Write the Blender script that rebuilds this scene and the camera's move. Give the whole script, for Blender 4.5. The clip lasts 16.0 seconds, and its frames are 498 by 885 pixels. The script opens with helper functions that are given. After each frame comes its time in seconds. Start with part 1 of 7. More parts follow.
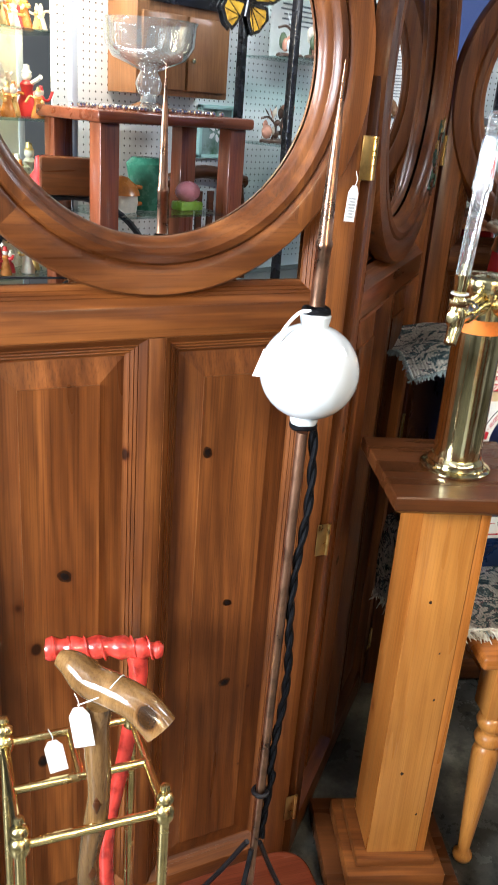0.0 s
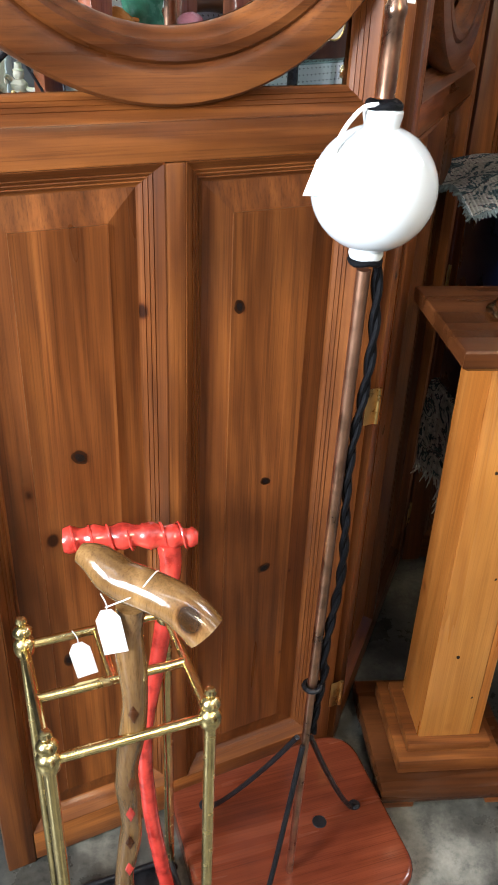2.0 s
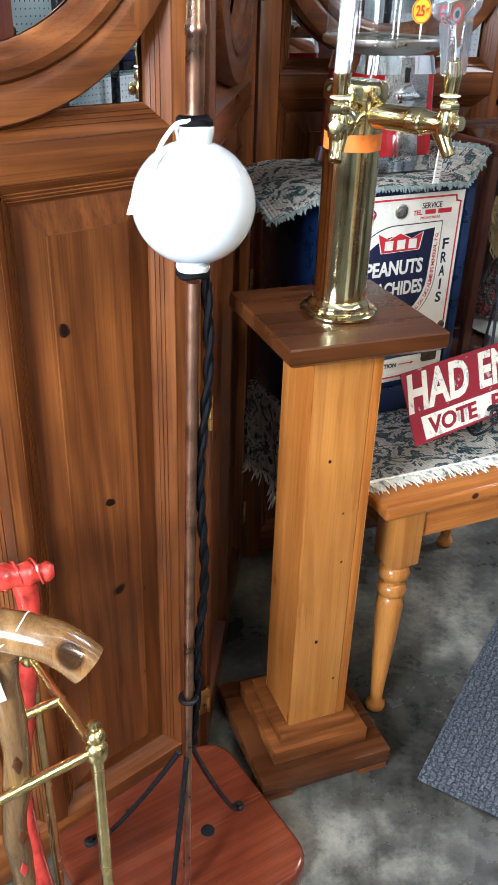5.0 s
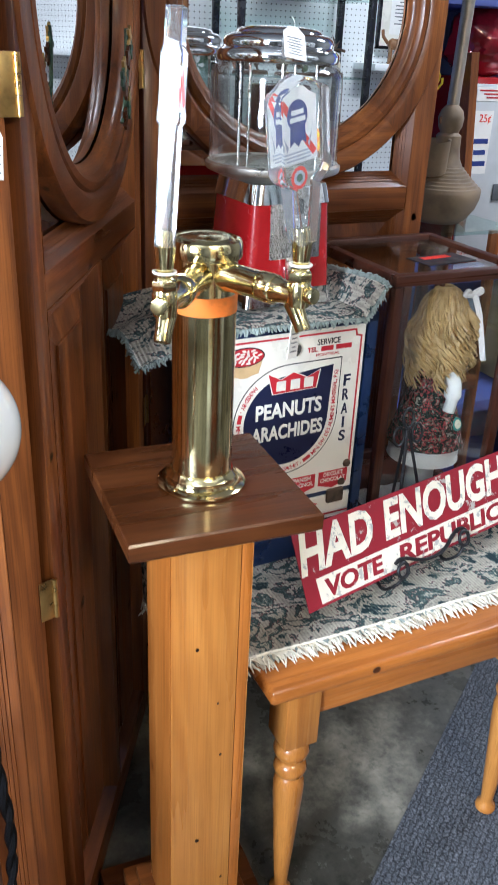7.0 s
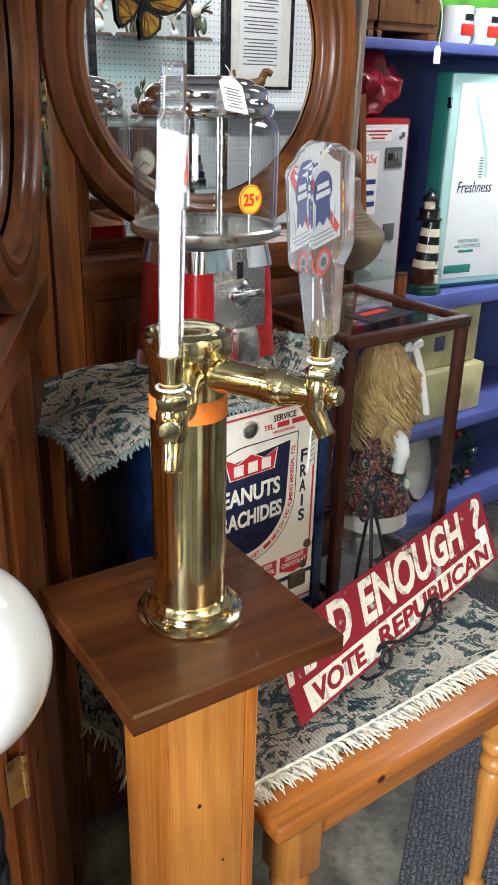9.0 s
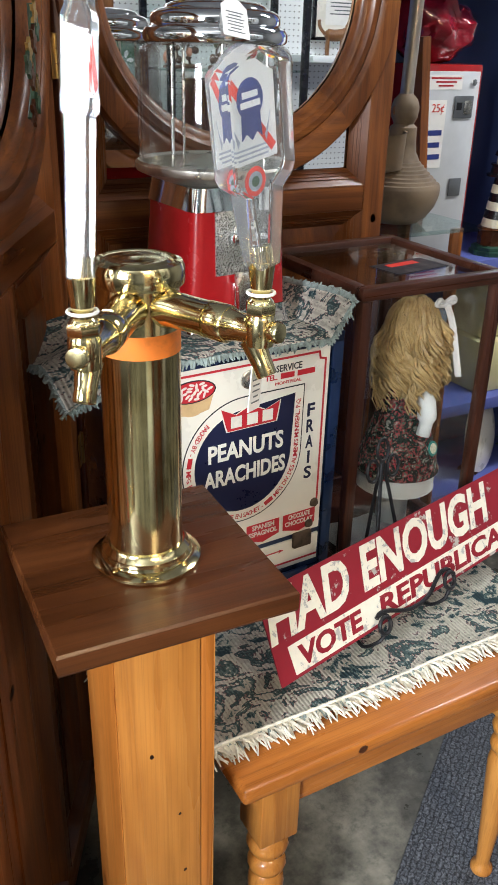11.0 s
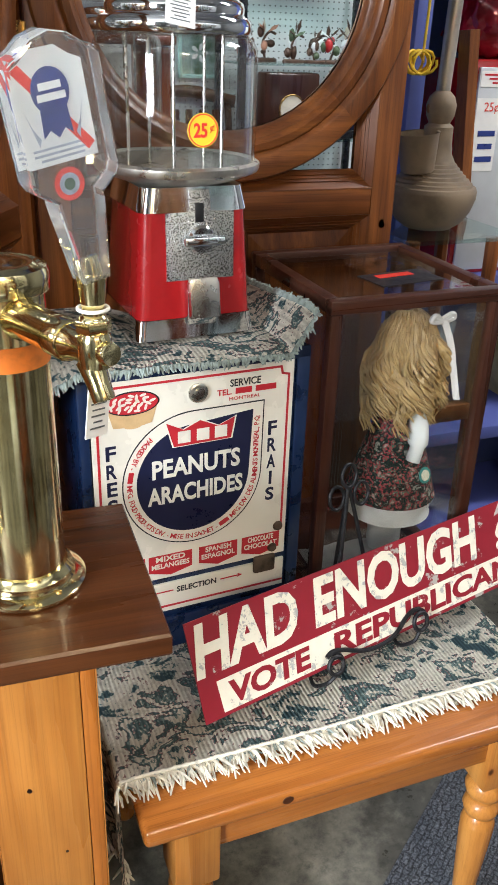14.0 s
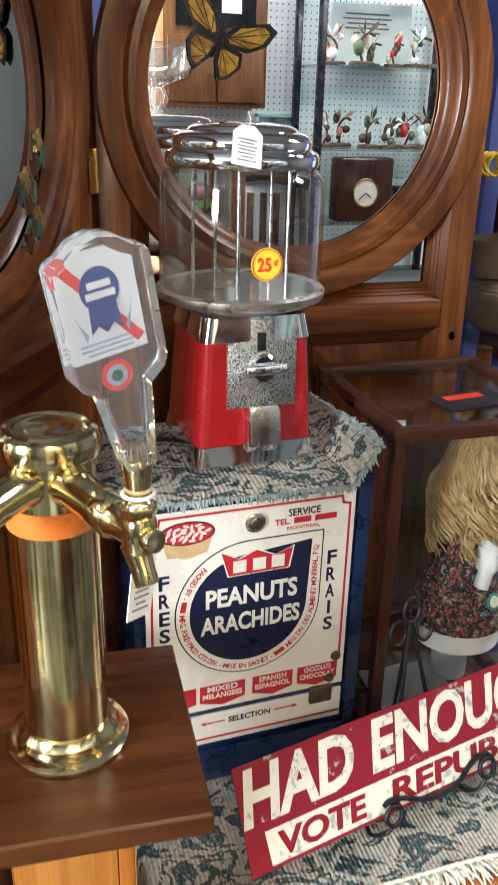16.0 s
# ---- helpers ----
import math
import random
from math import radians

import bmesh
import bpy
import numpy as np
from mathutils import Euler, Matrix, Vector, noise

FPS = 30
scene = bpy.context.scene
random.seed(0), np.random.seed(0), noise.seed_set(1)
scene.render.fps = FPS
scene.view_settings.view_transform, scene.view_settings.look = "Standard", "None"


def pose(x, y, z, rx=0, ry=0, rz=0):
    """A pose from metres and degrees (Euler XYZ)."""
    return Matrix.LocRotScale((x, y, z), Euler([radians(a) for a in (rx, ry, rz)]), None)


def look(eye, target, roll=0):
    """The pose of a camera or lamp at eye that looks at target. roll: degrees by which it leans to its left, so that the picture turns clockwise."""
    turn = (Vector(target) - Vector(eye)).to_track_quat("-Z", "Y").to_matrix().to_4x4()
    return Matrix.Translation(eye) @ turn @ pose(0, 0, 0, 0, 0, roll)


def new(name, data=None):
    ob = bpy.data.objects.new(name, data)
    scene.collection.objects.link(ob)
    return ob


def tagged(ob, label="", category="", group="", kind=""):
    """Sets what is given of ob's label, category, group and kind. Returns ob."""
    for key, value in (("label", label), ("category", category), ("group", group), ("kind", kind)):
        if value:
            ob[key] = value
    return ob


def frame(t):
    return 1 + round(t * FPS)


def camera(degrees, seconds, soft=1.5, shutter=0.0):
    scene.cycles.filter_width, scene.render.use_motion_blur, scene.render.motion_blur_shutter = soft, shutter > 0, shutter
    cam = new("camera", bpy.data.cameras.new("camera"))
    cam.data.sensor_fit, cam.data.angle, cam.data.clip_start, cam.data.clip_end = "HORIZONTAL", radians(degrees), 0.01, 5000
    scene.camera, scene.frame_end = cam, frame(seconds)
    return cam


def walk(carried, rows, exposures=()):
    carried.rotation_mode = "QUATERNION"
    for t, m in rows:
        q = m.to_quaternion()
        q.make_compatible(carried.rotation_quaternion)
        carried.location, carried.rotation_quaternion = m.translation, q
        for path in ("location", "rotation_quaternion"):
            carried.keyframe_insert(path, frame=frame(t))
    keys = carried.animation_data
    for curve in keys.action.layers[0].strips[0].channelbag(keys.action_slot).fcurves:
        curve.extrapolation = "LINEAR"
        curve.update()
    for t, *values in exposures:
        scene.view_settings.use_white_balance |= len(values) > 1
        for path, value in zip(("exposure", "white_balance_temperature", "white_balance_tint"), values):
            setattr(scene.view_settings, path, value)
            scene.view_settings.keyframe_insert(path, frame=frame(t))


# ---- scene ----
cam = camera(33.3, 16.0, shutter=0.3)
METRES, EYE, TILT, LEAN, TURN = 1.5, 1.43, 0.0, 0.0, -9.4
ROWS = [
    (0.0, 0.0, 0.0, 0.0, 1.68, -22.06, -4.15),
    (0.5, 0.0079, 0.0412, -0.0256, 1.74, -24.78, -3.6),
    (1.0, 0.0243, 0.0826, -0.04, 2.22, -26.78, -3.47),
    (1.5, 0.0121, 0.0984, -0.0547, 2.93, -28.89, -3.05),
    (2.0, -0.0268, 0.1065, -0.0697, 1.37, -30.35, -2.14),
    (2.5, -0.0506, 0.106, -0.0815, -2.79, -31.12, -1.63),
    (3.0, -0.068, 0.1046, -0.0855, -5.89, -31.53, -2.07),
    (5.5, -0.0446, 0.1093, -0.0588, -15.09, -28.84, -1.53),
    (6.0, -0.0013, 0.1381, -0.0485, -15.77, -28.83, -1.72),
    (6.5, 0.0531, 0.1852, -0.0285, -15.57, -27.69, -2.27),
    (7.0, 0.0875, 0.2261, -0.0079, -15.19, -25.61, -2.32),
    (7.5, 0.077, 0.2784, 0.0028, -16.97, -24.12, -1.51),
    (8.0, 0.0557, 0.3297, 0.0074, -21.56, -23.31, -0.71),
    (8.5, 0.0408, 0.36, 0.0069, -24.85, -23.0, -1.02),
    (9.0, 0.0303, 0.3736, 0.0006, -26.52, -23.13, -1.28),
    (9.5, 0.031, 0.3725, -0.0083, -27.23, -23.62, -1.48),
    (10.0, 0.0488, 0.3678, -0.0172, -25.96, -24.45, -1.79),
    (12.5, 0.2187, 0.3553, -0.0285, -12.35, -26.3, -0.4),
    (13.0, 0.2239, 0.3762, -0.0314, -14.58, -26.36, -0.34),
    (13.5, 0.2354, 0.3816, -0.0296, -14.68, -26.07, -1.04),
    (14.0, 0.2686, 0.3741, -0.024, -11.79, -26.07, -1.83),
    (14.5, 0.2994, 0.3672, -0.0238, -8.85, -25.95, -1.29),
    (15.0, 0.3162, 0.3695, -0.0169, -6.8, -25.41, -0.83),
    (15.5, 0.3047, 0.3865, 0.0026, -6.09, -24.24, -0.98),
    (16.0, 0.2841, 0.4177, 0.0249, -6.78, -22.3, -1.35),
]
walk(cam, [(t, pose(0, 0, EYE, TILT, LEAN, TURN) @ pose(METRES * x, METRES * y, METRES * z, 90 + pitch, roll, yaw)) for t, x, y, z, yaw, pitch, roll in ROWS], [(0.0, -0.05, 6200, 10), (3.0, -0.05, 6100, 10), (5.5, -0.02, 5750, 10), (6.5, 0.0, 5700, 10), (7.5, -0.03, 5950, 10), (9.0, -0.22, 6450, 10), (10.0, -0.22, 6450, 10), (12.5, -0.12, 6450, 10), (16.0, -0.10, 6450, 10)])


# ---- light ----
world = bpy.data.worlds.new("world")
world.use_nodes = True
scene.world = world
sky = world.node_tree.nodes.new("ShaderNodeTexSky")
sky.sky_type, sky.sun_disc, sky.sun_elevation, sky.sun_rotation = "NISHITA", False, radians(40), radians(200)
world.node_tree.links.new(sky.outputs[0], world.node_tree.nodes["Background"].inputs[0])
world.node_tree.nodes["Background"].inputs[1].default_value = 0.1


def area_lamp(name, m, sx, sy, power, colour):
    data = bpy.data.lights.new(name, "AREA")
    data.shape, data.size, data.size_y, data.energy, data.color = "RECTANGLE", sx, sy, power, colour
    ob = new(name, data)
    ob.matrix_world = m
    return ob


# shop window in the west wall, and unseen fill tubes added under the ceiling
area_lamp("window_daylight", look((-1.93, -0.50, 1.75), (1.0, -0.50, 1.75)), 1.1, 1.0, 315, (0.86, 0.93, 1.0))
# tilted pair brightens the pegboard and showcase, the last one the blue shelves
FILL_TUBES = [(-0.35, 0.05, 3, 0), (2.35, 0.06, 16, -40), (1.05, 0.10, 15, -42), (0.6, -1.5, 4, 0), (2.75, 1.55, 54, 0)]
for tx, ty, watts, tilt in FILL_TUBES:
    area_lamp("fill_tube_light", pose(tx, ty, 2.60 if not tilt else 2.53, tilt), 1.2, 0.26, watts, (0.97, 0.98, 1.0))


# ---- materials ----
def nodes_of(name):
    m = bpy.data.materials.new(name)
    m.use_nodes = True
    t = m.node_tree
    return m, t, t.nodes["Principled BSDF"], t.links.new


def node(t, kind, **values):
    n = t.nodes.new(kind)
    for key, value in values.items():
        n.inputs[key].default_value = value
    return n


def ramp(t, stops):
    r = t.nodes.new("ShaderNodeValToRGB")
    e = r.color_ramp.elements
    while len(e) < len(stops):
        e.new(0.5)
    for slot, (p, c) in zip(e, stops):
        slot.position, slot.color = p, (*c, 1)
    return r


def mixer(t, blend="MIX"):
    n = t.nodes.new("ShaderNodeMix")
    n.data_type, n.blend_type = "RGBA", blend
    return n


def coords(t, link, scale, shift=True):
    """Object coordinates scaled, moved by a random step for each object."""
    tc = t.nodes.new("ShaderNodeTexCoord")
    mp = t.nodes.new("ShaderNodeMapping")
    mp.inputs["Scale"].default_value = scale
    link(tc.outputs["Object"], mp.inputs["Vector"])
    if shift:
        oi = t.nodes.new("ShaderNodeObjectInfo")
        mul = t.nodes.new("ShaderNodeMath")
        mul.operation = "MULTIPLY"
        mul.inputs[1].default_value = 7.3
        link(oi.outputs["Random"], mul.inputs[0])
        link(mul.outputs[0], mp.inputs["Location"])
    return mp.outputs["Vector"]


def bump(t, link, height, b, strength, distance=0.001):
    n = node(t, "ShaderNodeBump", Strength=strength, Distance=distance)
    link(height, n.inputs["Height"])
    link(n.outputs[0], b.inputs["Normal"])


def wood(name, dark, mid, light, axis="z", rough=0.36, coat=0.10, fine=1.0, knots=0.030, strips=0.0, grainy=0.5, cloudy=0.75, sheen=0.28):
    m, t, b, link = nodes_of(name)
    s = {"x": (1.0, 14, 14), "y": (14, 1.0, 14), "z": (14, 14, 1.0)}[axis]
    v = coords(t, link, tuple(c * fine for c in s))
    big = node(t, "ShaderNodeTexNoise", Scale=1.3, Detail=3.0, Distortion=0.6)
    link(v, big.inputs["Vector"])
    wave = t.nodes.new("ShaderNodeTexWave")
    wave.wave_type, wave.bands_direction = "BANDS", "DIAGONAL"
    for key, value in {"Scale": 1.7, "Distortion": 9.0, "Detail": 3.0, "Detail Scale": 1.2}.items():
        wave.inputs[key].default_value = value
    link(v, wave.inputs["Vector"])
    v2 = coords(t, link, tuple(c * q * fine for c, q in zip(s, [26 if c > 1 else 3.2 for c in s])))
    grain = node(t, "ShaderNodeTexNoise", Scale=1.0, Detail=6.0, Roughness=0.75)
    link(v2, grain.inputs["Vector"])
    r = ramp(t, [(0.14, dark), (0.50, mid), (0.88, light)])
    mx = node(t, "ShaderNodeMath")
    mx.operation = "MULTIPLY_ADD"
    mx.inputs[1].default_value = 0.12
    link(wave.outputs["Fac"], mx.inputs[0])
    link(big.outputs["Fac"], mx.inputs[2])
    sub = node(t, "ShaderNodeMath")
    sub.operation = "SUBTRACT"
    sub.inputs[1].default_value = 0.06
    link(mx.outputs[0], sub.inputs[0])
    link(sub.outputs[0], r.inputs[0])
    fg = mixer(t, "MULTIPLY")
    fg.inputs["Factor"].default_value = grainy
    gr = ramp(t, [(0.36, (0.30, 0.22, 0.18)), (0.50, (0.92, 0.90, 0.88)), (0.66, (1.12, 1.10, 1.06))])
    link(grain.outputs["Fac"], gr.inputs[0])
    link(r.outputs[0], fg.inputs["A"])
    link(gr.outputs[0], fg.inputs["B"])
    # stain taken up unevenly, in cloudy patches
    cs = {"x": (3.0, 7, 7), "y": (7, 3.0, 7), "z": (7, 7, 3.0)}[axis]
    cloud = node(t, "ShaderNodeTexNoise", Scale=1.0, Detail=4.0, Roughness=0.6)
    link(coords(t, link, cs), cloud.inputs["Vector"])
    cr = ramp(t, [(0.30, (0.52, 0.46, 0.42)), (0.50, (1.0, 1.0, 1.0)), (0.70, (1.30, 1.32, 1.30))])
    link(cloud.outputs["Fac"], cr.inputs[0])
    cm = mixer(t, "MULTIPLY")
    cm.inputs["Factor"].default_value = cloudy
    link(fg.outputs["Result"], cm.inputs["A"])
    link(cr.outputs[0], cm.inputs["B"])
    fg = cm
    # glued strips of differing tone
    if strips:
        tc = t.nodes.new("ShaderNodeTexCoord")
        xyz = t.nodes.new("ShaderNodeSeparateXYZ")
        link(tc.outputs["Object"], xyz.inputs[0])
        step = node(t, "ShaderNodeMath")
        step.operation = "MULTIPLY"
        step.inputs[1].default_value = 1 / strips
        link(xyz.outputs[0], step.inputs[0])
        fl = node(t, "ShaderNodeMath")
        fl.operation = "FLOOR"
        link(step.outputs[0], fl.inputs[0])
        oi = t.nodes.new("ShaderNodeObjectInfo")
        wn = t.nodes.new("ShaderNodeTexWhiteNoise")
        wn.noise_dimensions = "2D"
        cb = t.nodes.new("ShaderNodeCombineXYZ")
        link(fl.outputs[0], cb.inputs[0])
        link(oi.outputs["Random"], cb.inputs[1])
        link(cb.outputs[0], wn.inputs["Vector"])
        sr = ramp(t, [(0.0, (0.66, 0.62, 0.58)), (1.0, (1.18, 1.16, 1.12))])
        link(wn.outputs["Value"], sr.inputs[0])
        sm = mixer(t, "MULTIPLY")
        sm.inputs["Factor"].default_value = 0.75
        link(fg.outputs["Result"], sm.inputs["A"])
        link(sr.outputs[0], sm.inputs["B"])
        fg = sm
    # knots: sparse dark eyes drawn out along the grain
    ks = {"x": (6.5, 9, 9), "y": (9, 6.5, 9), "z": (9, 9, 6.5)}[axis]
    v3 = coords(t, link, ks)
    vor = node(t, "ShaderNodeTexVoronoi", Scale=1.0)
    link(v3, vor.inputs["Vector"])
    sep = t.nodes.new("ShaderNodeSeparateColor")
    link(vor.outputs["Color"], sep.inputs[0])
    size = node(t, "ShaderNodeMapRange")
    for key, value in {"From Min": 0.30, "From Max": 1.0, "To Min": 0.0, "To Max": knots * 6}.items():
        size.inputs[key].default_value = value
    link(sep.outputs[0], size.inputs["Value"])
    edge = t.nodes.new("ShaderNodeMath")
    edge.operation = "SUBTRACT"
    link(vor.outputs["Distance"], edge.inputs[0])
    link(size.outputs[0], edge.inputs[1])
    kr = ramp(t, [(0.0, (0.07, 0.035, 0.02)), (0.014, (0.40, 0.28, 0.20)), (0.030, (0.86, 0.78, 0.72)), (0.09, (1, 1, 1))])
    link(edge.outputs[0], kr.inputs[0])
    kn = mixer(t, "MULTIPLY")
    kn.inputs["Factor"].default_value = 0.9 if knots else 0.0
    link(fg.outputs["Result"], kn.inputs["A"])
    link(kr.outputs[0], kn.inputs["B"])
    link(kn.outputs["Result"], b.inputs["Base Color"])
    rr = ramp(t, [(0.3, (rough * 0.75,) * 3), (0.7, (rough * 1.35,) * 3)])
    link(big.outputs["Fac"], rr.inputs[0])
    link(rr.outputs[0], b.inputs["Roughness"])
    b.inputs["Coat Weight"].default_value = coat
    b.inputs["Coat Roughness"].default_value = 0.10
    b.inputs["Specular IOR Level"].default_value = sheen
    bump(t, link, grain.outputs["Fac"], b, 0.25, 0.0006)
    return m


def surface(name, colour, rough=0.5, metal=0.0, vary=0.15, scale=18.0, relief=0.1, coat=0.0, stain=None, fine=None):
    """A paint, metal or plastic with blotches at two scales and slight relief."""
    m, t, b, link = nodes_of(name)
    v = coords(t, link, (1, 1, 1))
    big = node(t, "ShaderNodeTexNoise", Scale=scale, Detail=5.0, Roughness=0.6)
    small = node(t, "ShaderNodeTexNoise", Scale=fine or scale * 14, Detail=3.0)
    link(v, big.inputs["Vector"])
    link(v, small.inputs["Vector"])
    lo = stain or tuple(c * (1 - vary * 1.6) for c in colour)
    r = ramp(t, [(0.34, lo), (0.52, colour), (0.75, tuple(min(1, c * (1 + vary * 0.5)) for c in colour))])
    link(big.outputs["Fac"], r.inputs[0])
    link(r.outputs[0], b.inputs["Base Color"])
    rr = ramp(t, [(0.3, (rough * 0.7,) * 3), (0.72, (min(1, rough * 1.4),) * 3)])
    link(big.outputs["Fac"], rr.inputs[0])
    link(rr.outputs[0], b.inputs["Roughness"])
    b.inputs["Metallic"].default_value = metal
    b.inputs["Coat Weight"].default_value = coat
    if relief:
        bump(t, link, small.outputs["Fac"], b, relief, 0.0008)
    return m


def chipped(name, colour, under, amount=0.36, rough=0.4, scale=28):
    """Enamel paint with small chips through to what lies under it."""
    m, t, b, link = nodes_of(name)
    v = coords(t, link, (1, 1, 1))
    n = node(t, "ShaderNodeTexNoise", Scale=scale, Detail=7.0, Roughness=0.72)
    link(v, n.inputs["Vector"])
    r = ramp(t, [(amount - 0.012, under), (amount + 0.012, colour), (0.75, tuple(min(1, c * 1.12) for c in colour))])
    link(n.outputs["Fac"], r.inputs[0])
    link(r.outputs[0], b.inputs["Base Color"])
    b.inputs["Roughness"].default_value = rough
    bump(t, link, r.outputs[0], b, 0.2, 0.0004)
    return m


def pane_glass(name, tint=(1, 1, 1), gloss=1.0, milky=0.0):
    """A thin clear sheet with the gloss of its surface; milky adds a little scattered white."""
    m = bpy.data.materials.new(name)
    m.use_nodes = True
    t = m.node_tree
    t.nodes.remove(t.nodes["Principled BSDF"])
    clear = t.nodes.new("ShaderNodeBsdfTransparent")
    clear.inputs[0].default_value = (*tint, 1)
    shine = t.nodes.new("ShaderNodeBsdfGlossy")
    shine.inputs["Roughness"].default_value = 0.02
    lw = t.nodes.new("ShaderNodeLayerWeight")
    lw.inputs["Blend"].default_value = 0.5
    pw = t.nodes.new("ShaderNodeMath")
    pw.operation = "POWER"
    pw.inputs[1].default_value = 2.6
    t.links.new(lw.outputs["Facing"], pw.inputs[0])
    ma = t.nodes.new("ShaderNodeMath")
    ma.operation = "MULTIPLY_ADD"
    ma.inputs[1].default_value, ma.inputs[2].default_value = 0.62 * gloss, 0.035 * gloss
    t.links.new(pw.outputs[0], ma.inputs[0])
    mix = t.nodes.new("ShaderNodeMixShader")
    t.links.new(ma.outputs[0], mix.inputs[0])
    base = clear.outputs[0]
    if milky:
        white = t.nodes.new("ShaderNodeBsdfDiffuse")
        white.inputs[0].default_value = (0.85, 0.87, 0.88, 1)
        soft = t.nodes.new("ShaderNodeMixShader")
        soft.inputs[0].default_value = milky
        t.links.new(clear.outputs[0], soft.inputs[1])
        t.links.new(white.outputs[0], soft.inputs[2])
        base = soft.outputs[0]
    t.links.new(base, mix.inputs[1])
    t.links.new(shine.outputs[0], mix.inputs[2])
    t.links.new(mix.outputs[0], t.nodes["Material Output"].inputs[0])
    return m


def solid_glass(name, colour=(1, 1, 1), ior=1.49, rough=0.0):
    m, t, b, link = nodes_of(name)
    b.inputs["Base Color"].default_value = (*colour, 1)
    b.inputs["Transmission Weight"].default_value = 1.0
    b.inputs["IOR"].default_value = ior
    b.inputs["Roughness"].default_value = rough
    return m


def tapestry(name, stops, scale=26.0, rib=0.0045):
    """Woven cloth: blocks of motif in several yarns, broken up by speckled weft and close cords."""
    m, t, b, link = nodes_of(name)
    v = coords(t, link, (0.75, 1, 1), shift=False)
    n = node(t, "ShaderNodeTexNoise", Scale=scale, Detail=3.0, Roughness=0.55, Distortion=0.9)
    link(v, n.inputs["Vector"])
    w = t.nodes.new("ShaderNodeTexWave")
    w.bands_direction = "X"
    w.inputs["Scale"].default_value = 6.2832 / 20 / rib
    w.inputs["Distortion"].default_value = 1.0
    link(v, w.inputs["Vector"])
    r = ramp(t, stops)
    r.color_ramp.interpolation = "CONSTANT"
    st = t.nodes.new("ShaderNodeMapping")
    st.inputs["Scale"].default_value = (1.0, 0.45, 1.0)
    link(v, st.inputs["Vector"])
    speck = node(t, "ShaderNodeTexNoise", Scale=380.0, Detail=2.0)
    link(st.outputs["Vector"], speck.inputs["Vector"])
    add = t.nodes.new("ShaderNodeMath")
    add.operation = "MULTIPLY_ADD"
    add.inputs[1].default_value = 0.20
    link(speck.outputs["Fac"], add.inputs[0])
    link(n.outputs["Fac"], add.inputs[2])
    sub = t.nodes.new("ShaderNodeMath")
    sub.operation = "SUBTRACT"
    sub.inputs[1].default_value = 0.10
    link(add.outputs[0], sub.inputs[0])
    link(sub.outputs[0], r.inputs[0])
    cords = ramp(t, [(0.15, (0.74, 0.73, 0.72)), (0.55, (1, 1, 1))])
    link(w.outputs["Fac"], cords.inputs[0])
    mx = mixer(t, "MULTIPLY")
    mx.inputs["Factor"].default_value = 0.7
    link(r.outputs[0], mx.inputs["A"])
    link(cords.outputs[0], mx.inputs["B"])
    link(mx.outputs["Result"], b.inputs["Base Color"])
    b.inputs["Roughness"].default_value = 0.95
    b.inputs["Specular IOR Level"].default_value = 0.15
    bump(t, link, w.outputs["Fac"], b, 0.6, 0.0015)
    return m


PINE_D, PINE_M, PINE_L = (0.046, 0.0125, 0.0038), (0.140, 0.0425, 0.0100), (0.33, 0.112, 0.0240)
PINE_Z = wood("brown_pine_upright", PINE_D, PINE_M, PINE_L, "z", knots=0.010)
PANEL_Z = wood("brown_pine_glued_panel", PINE_D, tuple(c * 1.1 for c in PINE_M), PINE_L, "z", knots=0.010, strips=0.083, grainy=0.5)
PINE_X = wood("brown_pine_across", PINE_D, PINE_M, PINE_L, "x", knots=0.010)
WALNUT = wood("dark_walnut", (0.032, 0.010, 0.003), (0.068, 0.021, 0.006), (0.125, 0.040, 0.011), "x", 0.28, 0.12, 1.0, knots=0.022, grainy=0.4)
CASEWOOD_X = wood("case_mahogany_across", (0.030, 0.009, 0.005), (0.055, 0.018, 0.010), (0.08, 0.028, 0.015), "x", 0.3, 0.3, knots=0)
CASEWOOD_Z = wood("case_mahogany_upright", (0.030, 0.009, 0.005), (0.055, 0.018, 0.010), (0.08, 0.028, 0.015), "z", 0.3, 0.3, knots=0)
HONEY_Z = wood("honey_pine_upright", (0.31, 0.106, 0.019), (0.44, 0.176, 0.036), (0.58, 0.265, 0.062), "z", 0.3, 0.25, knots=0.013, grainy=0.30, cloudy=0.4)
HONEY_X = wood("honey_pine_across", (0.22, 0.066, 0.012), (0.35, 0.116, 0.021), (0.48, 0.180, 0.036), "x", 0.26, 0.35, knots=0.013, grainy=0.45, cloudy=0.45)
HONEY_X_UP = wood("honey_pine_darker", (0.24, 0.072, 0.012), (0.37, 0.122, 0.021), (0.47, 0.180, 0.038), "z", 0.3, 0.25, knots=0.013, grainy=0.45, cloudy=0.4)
REDWOOD = wood("red_stained_board", (0.075, 0.015, 0.006), (0.135, 0.028, 0.012), (0.20, 0.048, 0.020), "x", 0.22, 0.6, knots=0.01)
OAK = wood("golden_oak", (0.13, 0.055, 0.02), (0.20, 0.09, 0.034), (0.27, 0.13, 0.055), "z", 0.4, 0.2, knots=0)
BARK = wood("varnished_branch", (0.085, 0.042, 0.012), (0.20, 0.105, 0.036), (0.34, 0.19, 0.07), "z", 0.15, 0.9, 1.6, knots=0.04)
BRASS = surface("polished_brass", (0.80, 0.69, 0.38), 0.125, 1.0, 0.10, 34, 0.03, stain=(0.62, 0.50, 0.25))
